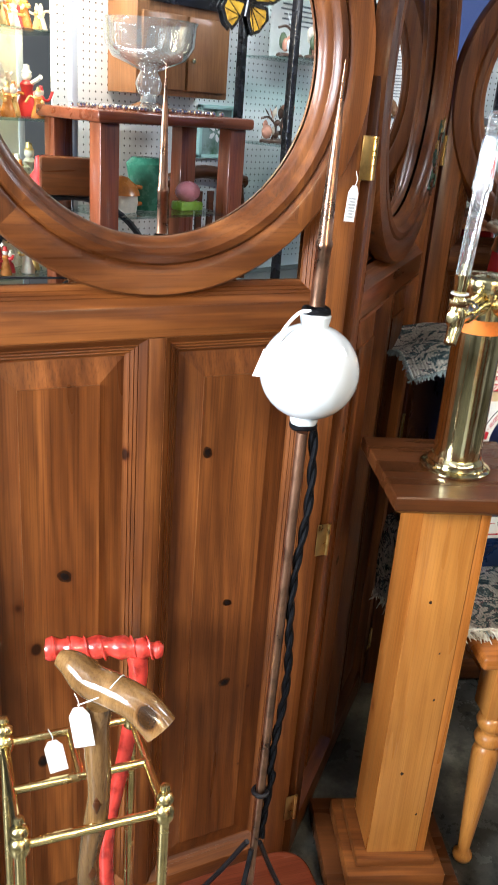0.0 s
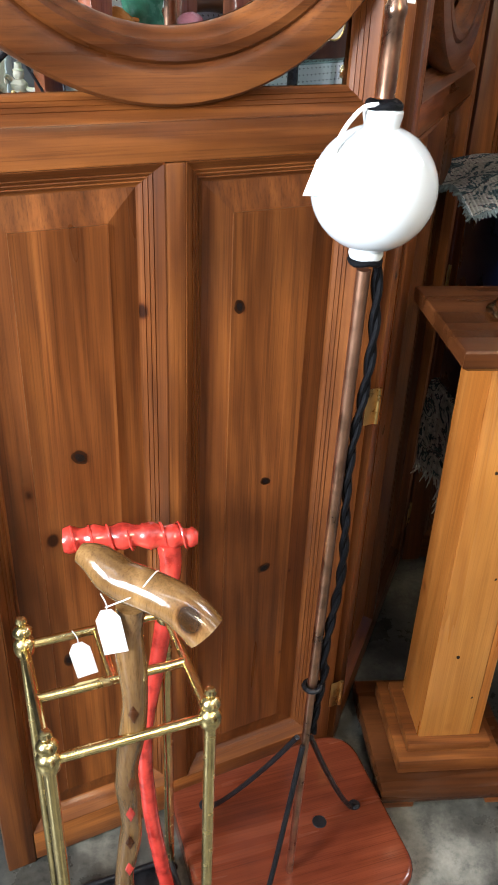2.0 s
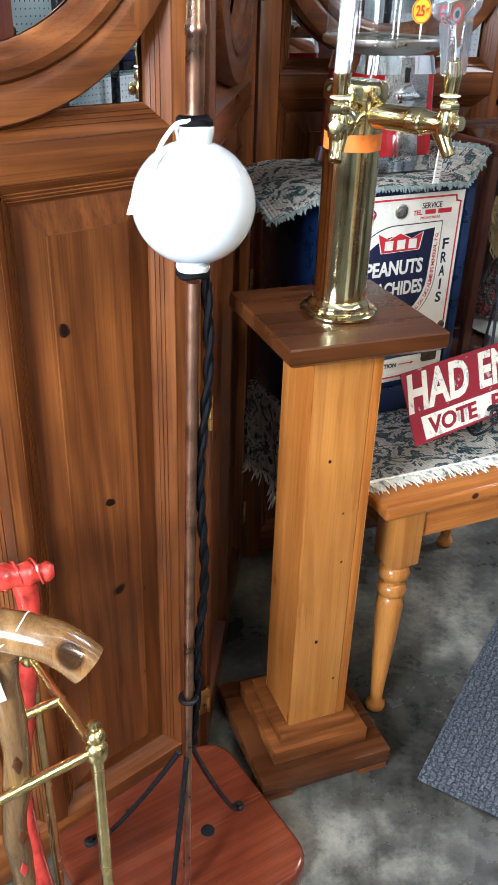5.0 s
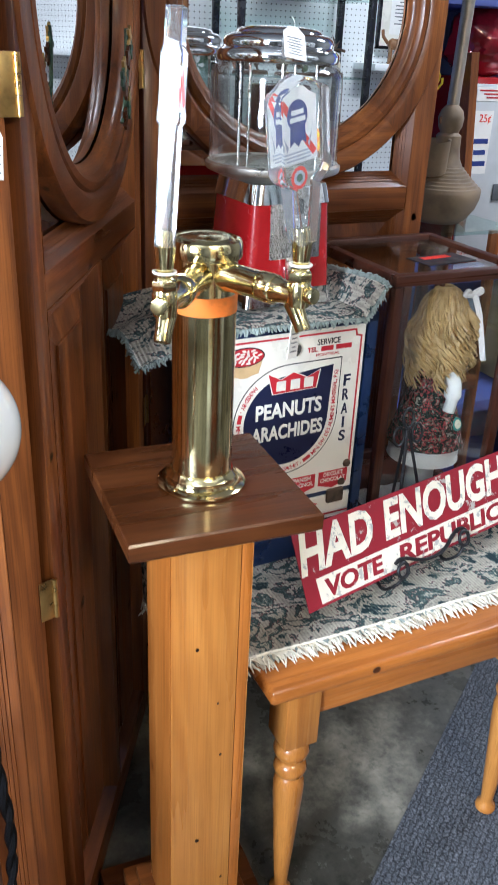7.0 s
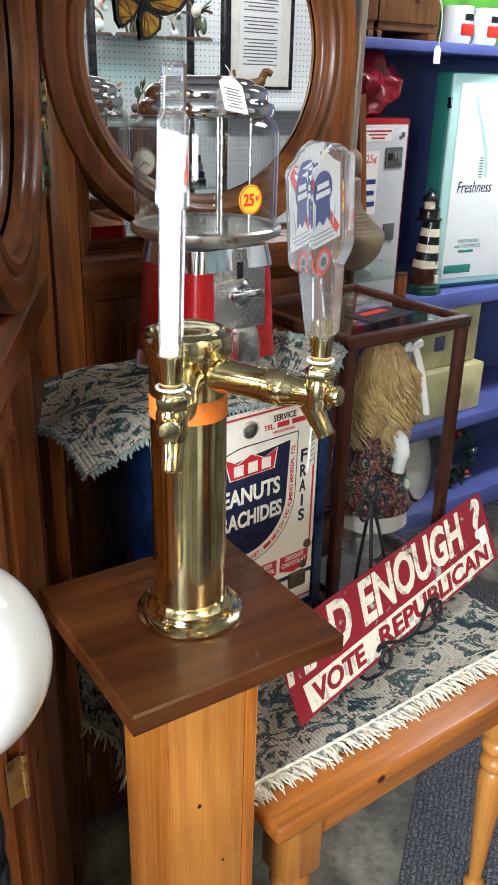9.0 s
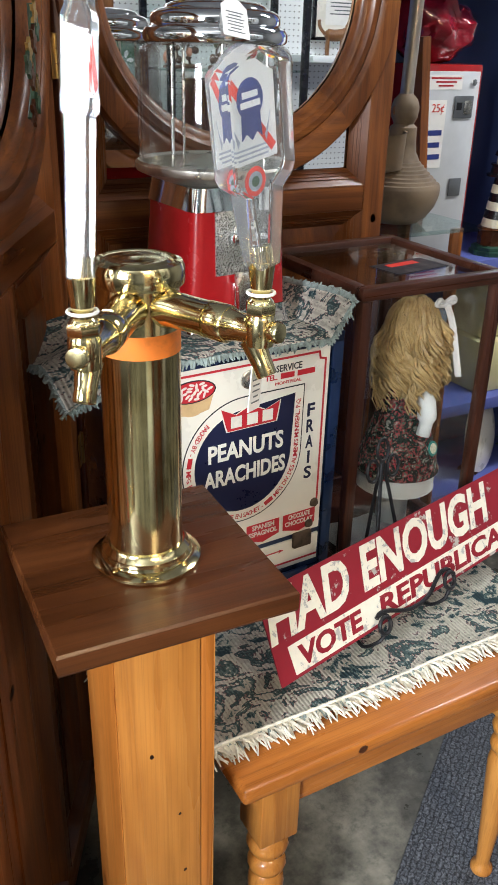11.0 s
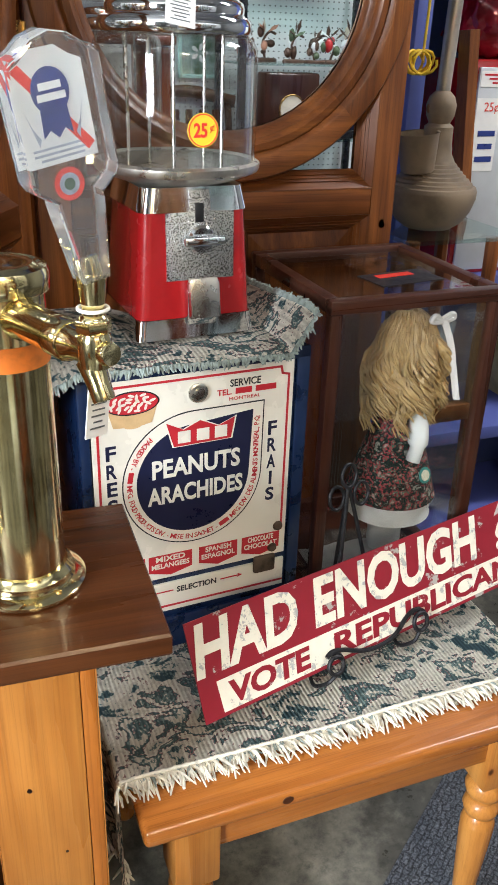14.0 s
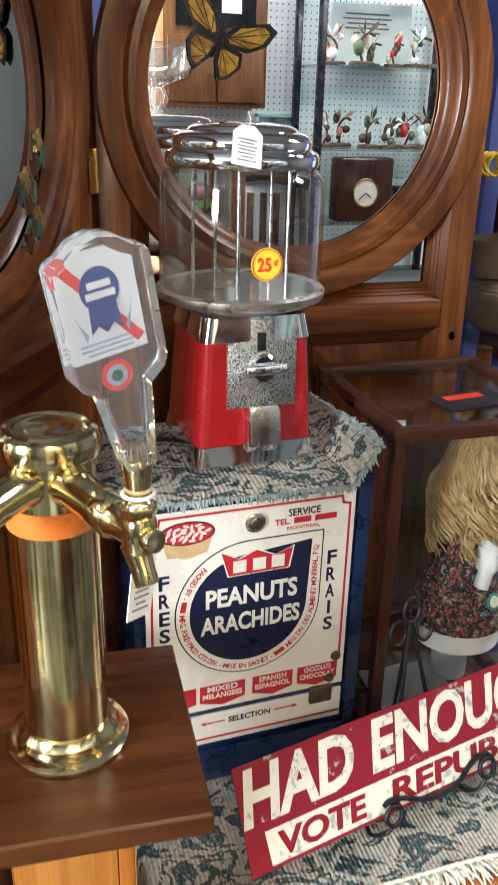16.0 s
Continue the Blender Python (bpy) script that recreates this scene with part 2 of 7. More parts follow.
BRASS_SATIN = surface("lacquered_brass_tube", (0.83, 0.66, 0.30), 0.22, 1.0, 0.12, 40, 0.03)
BRASS_DULL = surface("tarnished_brass", (0.55, 0.36, 0.13), 0.32, 1.0, 0.2, 60, 0.1)
CHROME = surface("chrome", (0.82, 0.83, 0.84), 0.07, 1.0, 0.06, 30, 0.0)
STEEL = surface("worn_steel", (0.62, 0.60, 0.55), 0.25, 1.0, 0.15, 40, 0.05)
PITTED = surface("pitted_cast_plate", (0.46, 0.47, 0.47), 0.28, 1.0, 0.45, 520, 1.0, fine=900)
COPPER = surface("aged_copper_pole", (0.50, 0.27, 0.17), 0.34, 1.0, 0.25, 22, 0.1, stain=(0.22, 0.13, 0.09))
IRON = surface("black_wrought_iron", (0.022, 0.022, 0.025), 0.4, 0.6, 0.3, 60, 0.5)
CORD = surface("black_tarred_cord", (0.006, 0.006, 0.007), 0.5, 0.0, 0.3, 120, 0.8)
CORD.node_tree.nodes["Principled BSDF"].inputs["Specular IOR Level"].default_value = 0.06
MILK = surface("milk_glass", (0.70, 0.735, 0.745), 0.1, 0.0, 0.02, 12, 0.0, coat=0.6)
MILK.node_tree.nodes["Principled BSDF"].inputs["Subsurface Weight"].default_value = 0.25
MILK.node_tree.nodes["Principled BSDF"].inputs["Subsurface Radius"].default_value = (0.02, 0.02, 0.02)
RED_ENAMEL = surface("red_enamel", (0.33, 0.010, 0.012), 0.22, 0.0, 0.12, 14, 0.03, coat=0.6)
RED_LACQUER = surface("red_painted_stick", (0.55, 0.045, 0.030), 0.2, 0.0, 0.35, 45, 0.3, coat=0.8, stain=(0.27, 0.018, 0.012))
BLUE_ENAMEL = surface("navy_blue_enamel", (0.006, 0.020, 0.068), 0.3, 0.0, 0.25, 20, 0.1, coat=0.4)
CREAM = surface("cream_enamel", (0.80, 0.77, 0.68), 0.3, 0.0, 0.05, 9, 0.05, coat=0.3)
INK_NAVY = surface("navy_ink", (0.010, 0.013, 0.045), 0.35, 0.0, 0.1, 40, 0.0)
INK_RED = chipped("red_ink", (0.47, 0.020, 0.030), (0.70, 0.64, 0.54), 0.30)
INK_BLACK = surface("black_ink", (0.012, 0.012, 0.015), 0.4, 0.0, 0.1, 40, 0.0)
SIGN_RED = chipped("sign_red_paint", (0.235, 0.012, 0.022), (0.40, 0.38, 0.34), 0.39)
SIGN_CREAM = chipped("sign_cream_paint", (0.74, 0.70, 0.58), (0.40, 0.40, 0.37), 0.425, scale=46)
ORANGE_TAPE = surface("orange_masking_tape", (0.82, 0.22, 0.03), 0.6, 0.0, 0.15, 60, 0.2)
PAPER = surface("white_paper_tag", (0.82, 0.81, 0.78), 0.7, 0.0, 0.04, 30, 0.05)
STRING = surface("white_string", (0.78, 0.77, 0.73), 0.8, 0.0, 0.05, 60, 0.1)
YELLOW = surface("yellow_sticker", (0.85, 0.60, 0.04), 0.4, 0.0, 0.04, 30, 0.0)
STICKER_RED = surface("sticker_red", (0.72, 0.04, 0.025), 0.4, 0.0, 0.04, 30, 0.0)
SAFE_YELLOW = surface("yellow_cable", (0.85, 0.55, 0.03), 0.5, 0.0, 0.08, 30, 0.0)
ACRYLIC = solid_glass("clear_acrylic", (0.98, 0.99, 0.99), 1.40)
# white diffuse stands in for bright reflections inside the clear acrylic
inner_glare = ACRYLIC.node_tree.nodes.new("ShaderNodeBsdfDiffuse")
inner_glare.inputs[0].default_value = (0.90, 0.92, 0.94, 1)
blend = ACRYLIC.node_tree.nodes.new("ShaderNodeMixShader")
blend.inputs[0].default_value = 0.06
ACRYLIC.node_tree.links.new(ACRYLIC.node_tree.nodes["Principled BSDF"].outputs[0], blend.inputs[1])
ACRYLIC.node_tree.links.new(inner_glare.outputs[0], blend.inputs[2])
ACRYLIC.node_tree.links.new(blend.outputs[0], ACRYLIC.node_tree.nodes["Material Output"].inputs[0])
PAN = surface("dull_nickel_pan", (0.80, 0.76, 0.68), 0.34, 1.0, 0.12, 40, 0.05)
JAR_GLASS = pane_glass("jar_glass", (0.975, 0.985, 0.98), 1.0)
CASE_GLASS = pane_glass("case_glass", (0.95, 0.97, 0.965), 1.0)
SHELF_GLASS = pane_glass("shelf_glass", (0.80, 0.90, 0.88), 1.0)
CRYSTAL = pane_glass("pressed_glass", (0.93, 0.96, 0.96), 3.0, 0.07)
FABRIC = tapestry("green_tapestry", [(0.0, (0.045, 0.080, 0.095)), (0.36, (0.13, 0.19, 0.19)), (0.395, (0.60, 0.57, 0.49)), (0.46, (0.74, 0.71, 0.62)), (0.535, (0.32, 0.20, 0.20)), (0.550, (0.09, 0.14, 0.145)), (0.60, (0.20, 0.27, 0.26)), (0.63, (0.72, 0.69, 0.60))], 25)
FRINGE = surface("cream_fringe", (0.72, 0.68, 0.57), 0.95, 0.0, 0.2, 80, 0.2)
FRINGE_GREEN = surface("grey_green_fringe", (0.26, 0.31, 0.29), 0.95, 0.0, 0.3, 90, 0.2)
CLAY = surface("grey_brown_clay", (0.215, 0.155, 0.098), 0.6, 0.0, 0.2, 14, 0.3)
BLUE_PAINT = surface("shelf_blue_paint", (0.105, 0.135, 0.42), 0.5, 0.0, 0.1, 6, 0.05)
NAVY_WALL = surface("deep_blue_wall", (0.048, 0.075, 0.20), 0.6, 0.0, 0.12, 4, 0.05)
GREY_METAL = surface("light_grey_steel", (0.62, 0.64, 0.66), 0.4, 0.2, 0.06, 8, 0.05)
DARK_GREY = surface("grey_coin_plate", (0.16, 0.17, 0.18), 0.4, 0.5, 0.1, 30, 0.1)
PLASTIC_RED = surface("crimson_foil", (0.30, 0.008, 0.022), 0.12, 0.2, 0.3, 18, 0.4, coat=0.8)
BOARD_WHITE = surface("white_panel", (0.84, 0.87, 0.87), 0.35, 0.0, 0.03, 6, 0.0)
TEAL = surface("teal_paint", (0.03, 0.22, 0.19), 0.4, 0.0, 0.1, 10, 0.05)
PALE_TEAL = surface("pale_teal_edge", (0.45, 0.72, 0.68), 0.4, 0.0, 0.05, 10, 0.0)
BUTTER = surface("butter_yellow_enamel", (0.66, 0.61, 0.33), 0.4, 0.0, 0.12, 10, 0.1, stain=(0.42, 0.36, 0.17))
BLACK_PAINT = surface("black_gloss_paint", (0.012, 0.012, 0.014), 0.25, 0.0, 0.2, 20, 0.1)
CREAM_PAINT = surface("ivory_paint", (0.72, 0.66, 0.50), 0.35, 0.0, 0.08, 20, 0.1)
GREEN_PAINT = surface("dark_green_paint", (0.02, 0.07, 0.045), 0.3, 0.0, 0.2, 20, 0.1)
LEAF = surface("dark_green_foliage", (0.035, 0.085, 0.05), 0.5, 0.0, 0.4, 60, 0.3)
HAIR = surface("blond_doll_hair", (0.50, 0.33, 0.14), 0.42, 0.0, 0.35, 70, 0.4, stain=(0.36, 0.21, 0.07))
WHITE_CLOTH = surface("white_cotton", (0.72, 0.71, 0.69), 0.9, 0.0, 0.08, 40, 0.3)
FLORAL = tapestry("floral_print", [(0.0, (0.30, 0.30, 0.26)), (0.36, (0.02, 0.035, 0.03)), (0.52, (0.42, 0.06, 0.075)), (0.575, (0.06, 0.16, 0.11)), (0.63, (0.50, 0.30, 0.28))], 95, 0.0022)
WALL_PALE = surface("pale_shop_wall", (0.15, 0.15, 0.146), 0.8, 0.0, 0.06, 3, 0.1)
CEILING_WHITE = surface("ceiling_tile_white", (0.27, 0.265, 0.255), 0.9, 0.0, 0.06, 30, 0.3)
PEG = surface("white_pegboard", (0.88, 0.90, 0.90), 0.55, 0.0, 0.03, 5, 0.0)
HOLE = surface("dark_hole", (0.05, 0.05, 0.05), 0.9, 0.0, 0.1, 5, 0.0)


def mirror_material():
    m, t, b, link = nodes_of("silvered_mirror")
    b.inputs["Base Color"].default_value = (0.95, 0.96, 0.955, 1)
    b.inputs["Metallic"].default_value = 1.0
    b.inputs["Roughness"].default_value = 0.0
    return m


def concrete_material():
    m, t, b, link = nodes_of("worn_concrete")
    v = coords(t, link, (1, 1, 1), shift=False)
    big = node(t, "ShaderNodeTexNoise", Scale=3.2, Detail=8.0, Roughness=0.68)
    mid = node(t, "ShaderNodeTexNoise", Scale=26.0, Detail=8.0, Roughness=0.75)
    link(v, big.inputs["Vector"])
    link(v, mid.inputs["Vector"])
    r1 = ramp(t, [(0.3, (0.020, 0.020, 0.018)), (0.5, (0.066, 0.063, 0.053)), (0.70, (0.27, 0.255, 0.21))])
    r2 = ramp(t, [(0.36, (0.35, 0.36, 0.33)), (0.5, (0.95, 0.94, 0.9)), (0.68, (1.25, 1.22, 1.15))])
    link(big.outputs["Fac"], r1.inputs[0])
    link(mid.outputs["Fac"], r2.inputs[0])
    mx = mixer(t, "MULTIPLY")
    mx.inputs["Factor"].default_value = 0.8
    link(r1.outputs[0], mx.inputs["A"])
    link(r2.outputs[0], mx.inputs["B"])
    link(mx.outputs["Result"], b.inputs["Base Color"])
    rr = ramp(t, [(0.38, (0.16,) * 3), (0.62, (0.55,) * 3)])
    link(big.outputs["Fac"], rr.inputs[0])
    link(rr.outputs[0], b.inputs["Roughness"])
    bump(t, link, mid.outputs["Fac"], b, 0.25, 0.001)
    return m


def carpet_material():
    """Ribbed looped pile: short dashes in rows, light loops with dark gaps between them."""
    m, t, b, link = nodes_of("ribbed_grey_carpet")
    v = coords(t, link, (1, 1, 1), shift=False)
    warp = node(t, "ShaderNodeTexNoise", Scale=60.0, Detail=2.0)
    link(v, warp.inputs["Vector"])
    off = t.nodes.new("ShaderNodeVectorMath")
    off.operation = "MULTIPLY_ADD"
    off.inputs[1].default_value = (0.022, 0.016, 0.0)
    link(warp.outputs["Color"], off.inputs[0])
    link(v, off.inputs[2])
    brick = node(t, "ShaderNodeTexBrick", Scale=1.0)
    for key, value in {"Mortar Size": 0.0021, "Mortar Smooth": 0.9, "Brick Width": 0.026, "Row Height": 0.0110}.items():
        brick.inputs[key].default_value = value
    brick.offset = 0.37
    brick.inputs["Color1"].default_value = (0.098, 0.106, 0.122, 1)
    brick.inputs["Color2"].default_value = (0.066, 0.072, 0.086, 1)
    brick.inputs["Mortar"].default_value = (0.026, 0.028, 0.034, 1)
    link(off.outputs[0], brick.inputs["Vector"])
    n = node(t, "ShaderNodeTexNoise", Scale=210.0, Detail=4.0)
    link(v, n.inputs["Vector"])
    r = ramp(t, [(0.36, (0.16, 0.17, 0.19)), (0.52, (1, 1, 1)), (0.70, (1.9, 1.9, 1.9))])
    link(n.outputs["Fac"], r.inputs[0])
    mx = mixer(t, "MULTIPLY")
    mx.inputs["Factor"].default_value = 0.8
    link(brick.outputs["Color"], mx.inputs["A"])
    link(r.outputs[0], mx.inputs["B"])
    link(mx.outputs["Result"], b.inputs["Base Color"])
    b.inputs["Roughness"].default_value = 1.0
    bump(t, link, mx.outputs["Result"], b, 1.0, 0.02)
    return m


MIRROR, CONCRETE, CARPET = mirror_material(), concrete_material(), carpet_material()


# ---- mesh helpers ----
def part(name, bm, material, parent=None, label="", smooth=True, m=None):
    """Links a bmesh as one mesh object under a thing or a part."""
    me = bpy.data.meshes.new(name)
    bm.to_mesh(me)
    bm.free()
    for mat in (material if isinstance(material, (list, tuple)) else [material]):
        me.materials.append(mat)
    if smooth:
        me.shade_smooth()
        me.set_sharp_from_angle(angle=radians(38))
    ob = new(name, me)
    if parent:
        ob.parent = parent
    if m is not None:
        ob.matrix_basis = m
    if label:
        ob["label"] = label
    return ob


def thing(name, m, label, category, group="", kind=""):
    ob = new(name)
    ob.empty_display_size = 0.05
    ob.matrix_world = m
    return tagged(ob, label, category, group, kind)


def join(bm, other, m=None, slot=0):
    if m is not None:
        other.transform(m)
    for f in other.faces:
        f.material_index = slot
    me = bpy.data.meshes.new("tmp")
    other.to_mesh(me)
    other.free()
    bm.from_mesh(me)
    bpy.data.meshes.remove(me)
    return bm


def box(x0, x1, y0, y1, z0, z1, bevel=0.002, seg=2, bm=None, m=None, slot=0, taper=None):
    """A box by its faces, with rounded edges; taper scales its top."""
    b = bmesh.new()
    bmesh.ops.create_cube(b, size=1.0)
    for v in b.verts:
        top = v.co.z > 0
        sx, sy = (taper if (taper and top) else (1, 1))
        v.co = Vector(((x0 + x1) / 2 + v.co.x * (x1 - x0) * sx, (y0 + y1) / 2 + v.co.y * (y1 - y0) * sy, z1 if top else z0))
    if bevel:
        bmesh.ops.bevel(b, geom=b.edges[:], offset=min(bevel, 0.45 * min(x1 - x0, y1 - y0, z1 - z0)), segments=seg, affect="EDGES", profile=0.5)
    return join(bm if bm is not None else bmesh.new(), b, m, slot)


def lathe(profile, n=32, bm=None, m=None, slot=0):
    """A turned body from (radius, height) pairs."""
    b = bmesh.new()
    rings = []
    for r, z in profile:
        if r < 1e-5:
            rings.append([b.verts.new((0, 0, z))])
        else:
            rings.append([b.verts.new((r * math.cos(2 * math.pi * k / n), r * math.sin(2 * math.pi * k / n), z)) for k in range(n)])
    for lo, hi in zip(rings, rings[1:]):
        for k in range(n):
            a = [lo[k % len(lo)], lo[(k + 1) % len(lo)], hi[(k + 1) % len(hi)], hi[k % len(hi)]]
            a = list(dict.fromkeys(a))
            if len(a) > 2:
                b.faces.new(a)
    for ring, flip in ((rings[0], True), (rings[-1], False)):
        if len(ring) > 2:
            b.faces.new(ring[::-1] if flip else ring)
    return join(bm if bm is not None else bmesh.new(), b, m, slot)


def tube(points, radius, n=12, bm=None, m=None, slot=0, closed=False, squash=1.0):
    """A round bar along points; radius a number or one for each point."""
    b = bmesh.new()
    pts = [Vector(p) for p in points]
    radii = radius if isinstance(radius, (list, tuple)) else [radius] * len(pts)
    up = Vector((0.13, 0.37, 0.92)).normalized()
    rings = []
    side = None
    for i, p in enumerate(pts):
        if closed:
            d = (pts[(i + 1) % len(pts)] - pts[i - 1]).normalized()
        else:
            d = (pts[min(i + 1, len(pts) - 1)] - pts[max(i - 1, 0)]).normalized()
        side = (d.cross(up) if side is None else (side - d * side.dot(d)))
        if side.length < 1e-4:
            side = d.cross(Vector((1, 0, 0)))
        side.normalize()
        w = d.cross(side)
        rings.append([b.verts.new(p + radii[i] * (math.cos(2 * math.pi * k / n) * side + squash * math.sin(2 * math.pi * k / n) * w)) for k in range(n)])
    pairs = list(zip(rings, rings[1:])) + ([(rings[-1], rings[0])] if closed else [])
    for lo, hi in pairs:
        for k in range(n):
            b.faces.new((lo[k], lo[(k + 1) % n], hi[(k + 1) % n], hi[k]))
    if not closed:
        b.faces.new(rings[0][::-1])
        b.faces.new(rings[-1])
    bmesh.ops.recalc_face_normals(b, faces=b.faces[:])
    return join(bm if bm is not None else bmesh.new(), b, m, slot)


def smooth_path(points, steps=6):
    """Catmull-Rom curve through points."""
    p = [Vector(q) for q in points]
    p = [2 * p[0] - p[1]] + p + [2 * p[-1] - p[-2]]
    out = []
    for a, b, c, d in zip(p, p[1:], p[2:], p[3:]):
        for k in range(steps):
            t = k / steps
            out.append(0.5 * ((2 * b) + (c - a) * t + (2 * a - 5 * b + 4 * c - d) * t * t + (3 * b - a - 3 * c + d) * t ** 3))
    return out + [p[-2]]


def slab(outline, y0, y1, bevel=0.0, bm=None, m=None, slot=0, seg=2):
    """A plate from an outline of (x, z), between y0 (front) and y1."""
    b = bmesh.new()
    f = b.faces.new([b.verts.new((x, y0, z)) for x, z in outline])
    got = bmesh.ops.extrude_face_region(b, geom=[f])
    for v in got["geom"]:
        if isinstance(v, bmesh.types.BMVert):
            v.co.y = y1
    bmesh.ops.recalc_face_normals(b, faces=b.faces[:])
    if bevel:
        edges = [e for e in b.edges if abs(e.verts[0].co.y - e.verts[1].co.y) < 1e-6]
        bmesh.ops.bevel(b, geom=edges, offset=bevel, segments=seg, affect="EDGES", profile=0.5)
    return join(bm if bm is not None else bmesh.new(), b, m, slot)


def letters(body, size, x, z, y, material, parent, width=None, align="CENTER", turn=0.0, bold=0.0, depth=0.0004, shear=0.0, name="lettering"):
    """Raised lettering on a face that looks along -y, its middle at x and its middle height at z; width squeezes it."""
    cu = bpy.data.curves.new("text", "FONT")
    cu.body, cu.size, cu.extrude, cu.offset, cu.shear = body, size / 0.72, depth, bold, shear
    cu.align_x = align
    cu.resolution_u = 3
    tmp = bpy.data.objects.new("text", cu)
    me = bpy.data.meshes.new_from_object(tmp)
    bpy.data.objects.remove(tmp)
    xs = [v.co.x for v in me.vertices]
    ys = [v.co.y for v in me.vertices]
    span = max(xs) - min(xs)
    k = (width / span) if width else 1.0
    cx = (max(xs) + min(xs)) / 2 if align == "CENTER" else 0.0
    h = size / max(1e-6, max(ys) - min(ys)) if len(body) > 1 or body.isupper() else 1.0
    cy = (max(ys) + min(ys)) / 2
    for v in me.vertices:
        px, py, pz = (v.co.x - cx) * k, (v.co.y - cy) * h, v.co.z
        v.co = (px * math.cos(turn) - py * math.sin(turn), -pz, px * math.sin(turn) + py * math.cos(turn))
    me.name = name
    me.materials.append(material)
    ob = new(name, me)
    ob.parent = parent
    ob.location = (x, y, z)
    return ob


def bars(parent, material, x, z, y, widths, height, gap=0.0, name="print_bar", pitch=None):
    """Rows of plain bars in place of small print."""
    bm = bmesh.new()
    for i, w in enumerate(widths):
        zz = z - i * (pitch or height * 2)
        box(x - w / 2, x + w / 2, y - 0.0003, y, zz - height / 2, zz + height / 2, 0, bm=bm)
    return part(name, bm, material, parent, smooth=False)


def price_tag(name, m, w, h, label, group="price tags", lines=7):
    """A paper tag with a clipped top on a loop of string; m puts its string's top at the origin, hanging down z, facing -y."""
    t = thing(name, m, label, "price tag", group)
    bm = slab([(-w / 2, -h), (w / 2, -h), (w / 2, -h * 0.2), (w * 0.22, 0), (-w * 0.22, 0), (-w / 2, -h * 0.2)], -0.0004, 0.0004)
    card = part("card", bm, PAPER, t, smooth=False)
    if lines:
        bars(card, DARK_GREY, 0, -h * 0.36, -0.0006, [w * 0.66, w * 0.5, w * 0.7, w * 0.56, w * 0.62, w * 0.4, w * 0.66][:lines], h * 0.022, pitch=h * 0.085)
    part("string", tube(smooth_path([(0, 0, -h * 0.08), (0.002, -0.001, 0.008), (-0.001, 0.001, 0.02)]), 0.0006, 6), STRING, t)
    return t


# ---- the room ----
def structure(name, bm, material, label, category, smooth=False):
    return tagged(part(name, bm, material, smooth=smooth), label, category, kind="structure")


structure("floor", box(-2.02, 4.2, -3.2, 2.75, -0.1, 0.0, 0), CONCRETE, "worn grey-brown concrete shop floor with stains", "floor")
structure("ceiling", box(-2.02, 4.2, -3.2, 2.75, 2.7, 2.8, 0), CEILING_WHITE, "plain off-white shop ceiling", "ceiling")
structure("wall_north", box(-2.02, 4.2, 2.65, 2.75, 0, 2.7, 0), NAVY_WALL, "deep blue painted shop wall behind shelves", "wall")
structure("wall_south", box(-2.02, 4.2, -3.2, -3.1, 0, 2.7, 0), WALL_PALE, "pale grey painted shop wall", "wall")
structure("wall_east", box(4.1, 4.2, -3.1, 2.65, 0, 2.7, 0), WALL_PALE, "pale grey painted side wall", "wall")
west = box(-2.02, -1.90, -3.1, -1.12, 0, 2.7, 0)
box(-2.02, -1.90, 0.12, 2.65, 0, 2.7, 0, bm=west)
box(-2.02, -1.90, -1.12, 0.12, 0, 1.18, 0, bm=west)
box(-2.02, -1.90, -1.12, 0.12, 2.32, 2.7, 0, bm=west)
structure("wall_west", west, WALL_PALE, "pale grey painted side wall with a window opening", "wall")
win = thing("window_1", pose(-1.96, -0.50, 1.75), "white framed shop window in the side wall", "window", kind="structure")
for y0, y1, z0, z1 in ((-0.619, -0.575, -0.569, 0.569), (0.575, 0.619, -0.569, 0.569), (-0.5745, 0.5745, -0.569, -0.53), (-0.5745, 0.5745, 0.53, 0.569)):
    part("window_frame", box(-0.03, 0.02, y0, y1, z0, z1, 0.003), BOARD_WHITE, win)
part("window_sill", box(0.0605, 0.12, -0.66, 0.66, -0.61, -0.575, 0.004), BOARD_WHITE, win)
# housings for the added fill tubes, out of view
for tx, ty, watts, tilt in FILL_TUBES:
    lampbox = thing("fill_tube_batten", pose(tx, ty, 2.60 if not tilt else 2.53, tilt), "unseen white batten added under the ceiling for fill light", "ceiling light", "ceiling lights")
    part("housing", box(-0.62, 0.62, -0.14, 0.14, 0.02, 0.10, 0.004), GREY_METAL, lampbox)

mat_bm = bmesh.new()
box(0, 1.6, -1.1, 0, 0.001, 0.009, 0.003, bm=mat_bm)
carpet = tagged(part("carpet_runner", mat_bm, CARPET, m=pose(0.700, 1.018, 0, 0, 0, 36.0)), "dark blue-grey ribbed carpet runner on concrete", "carpet")


# ---- folding screen with round mirrors ----
HALF, RING_Z, R_OUT, R_IN = 0.304, 1.484, 0.304, 0.226


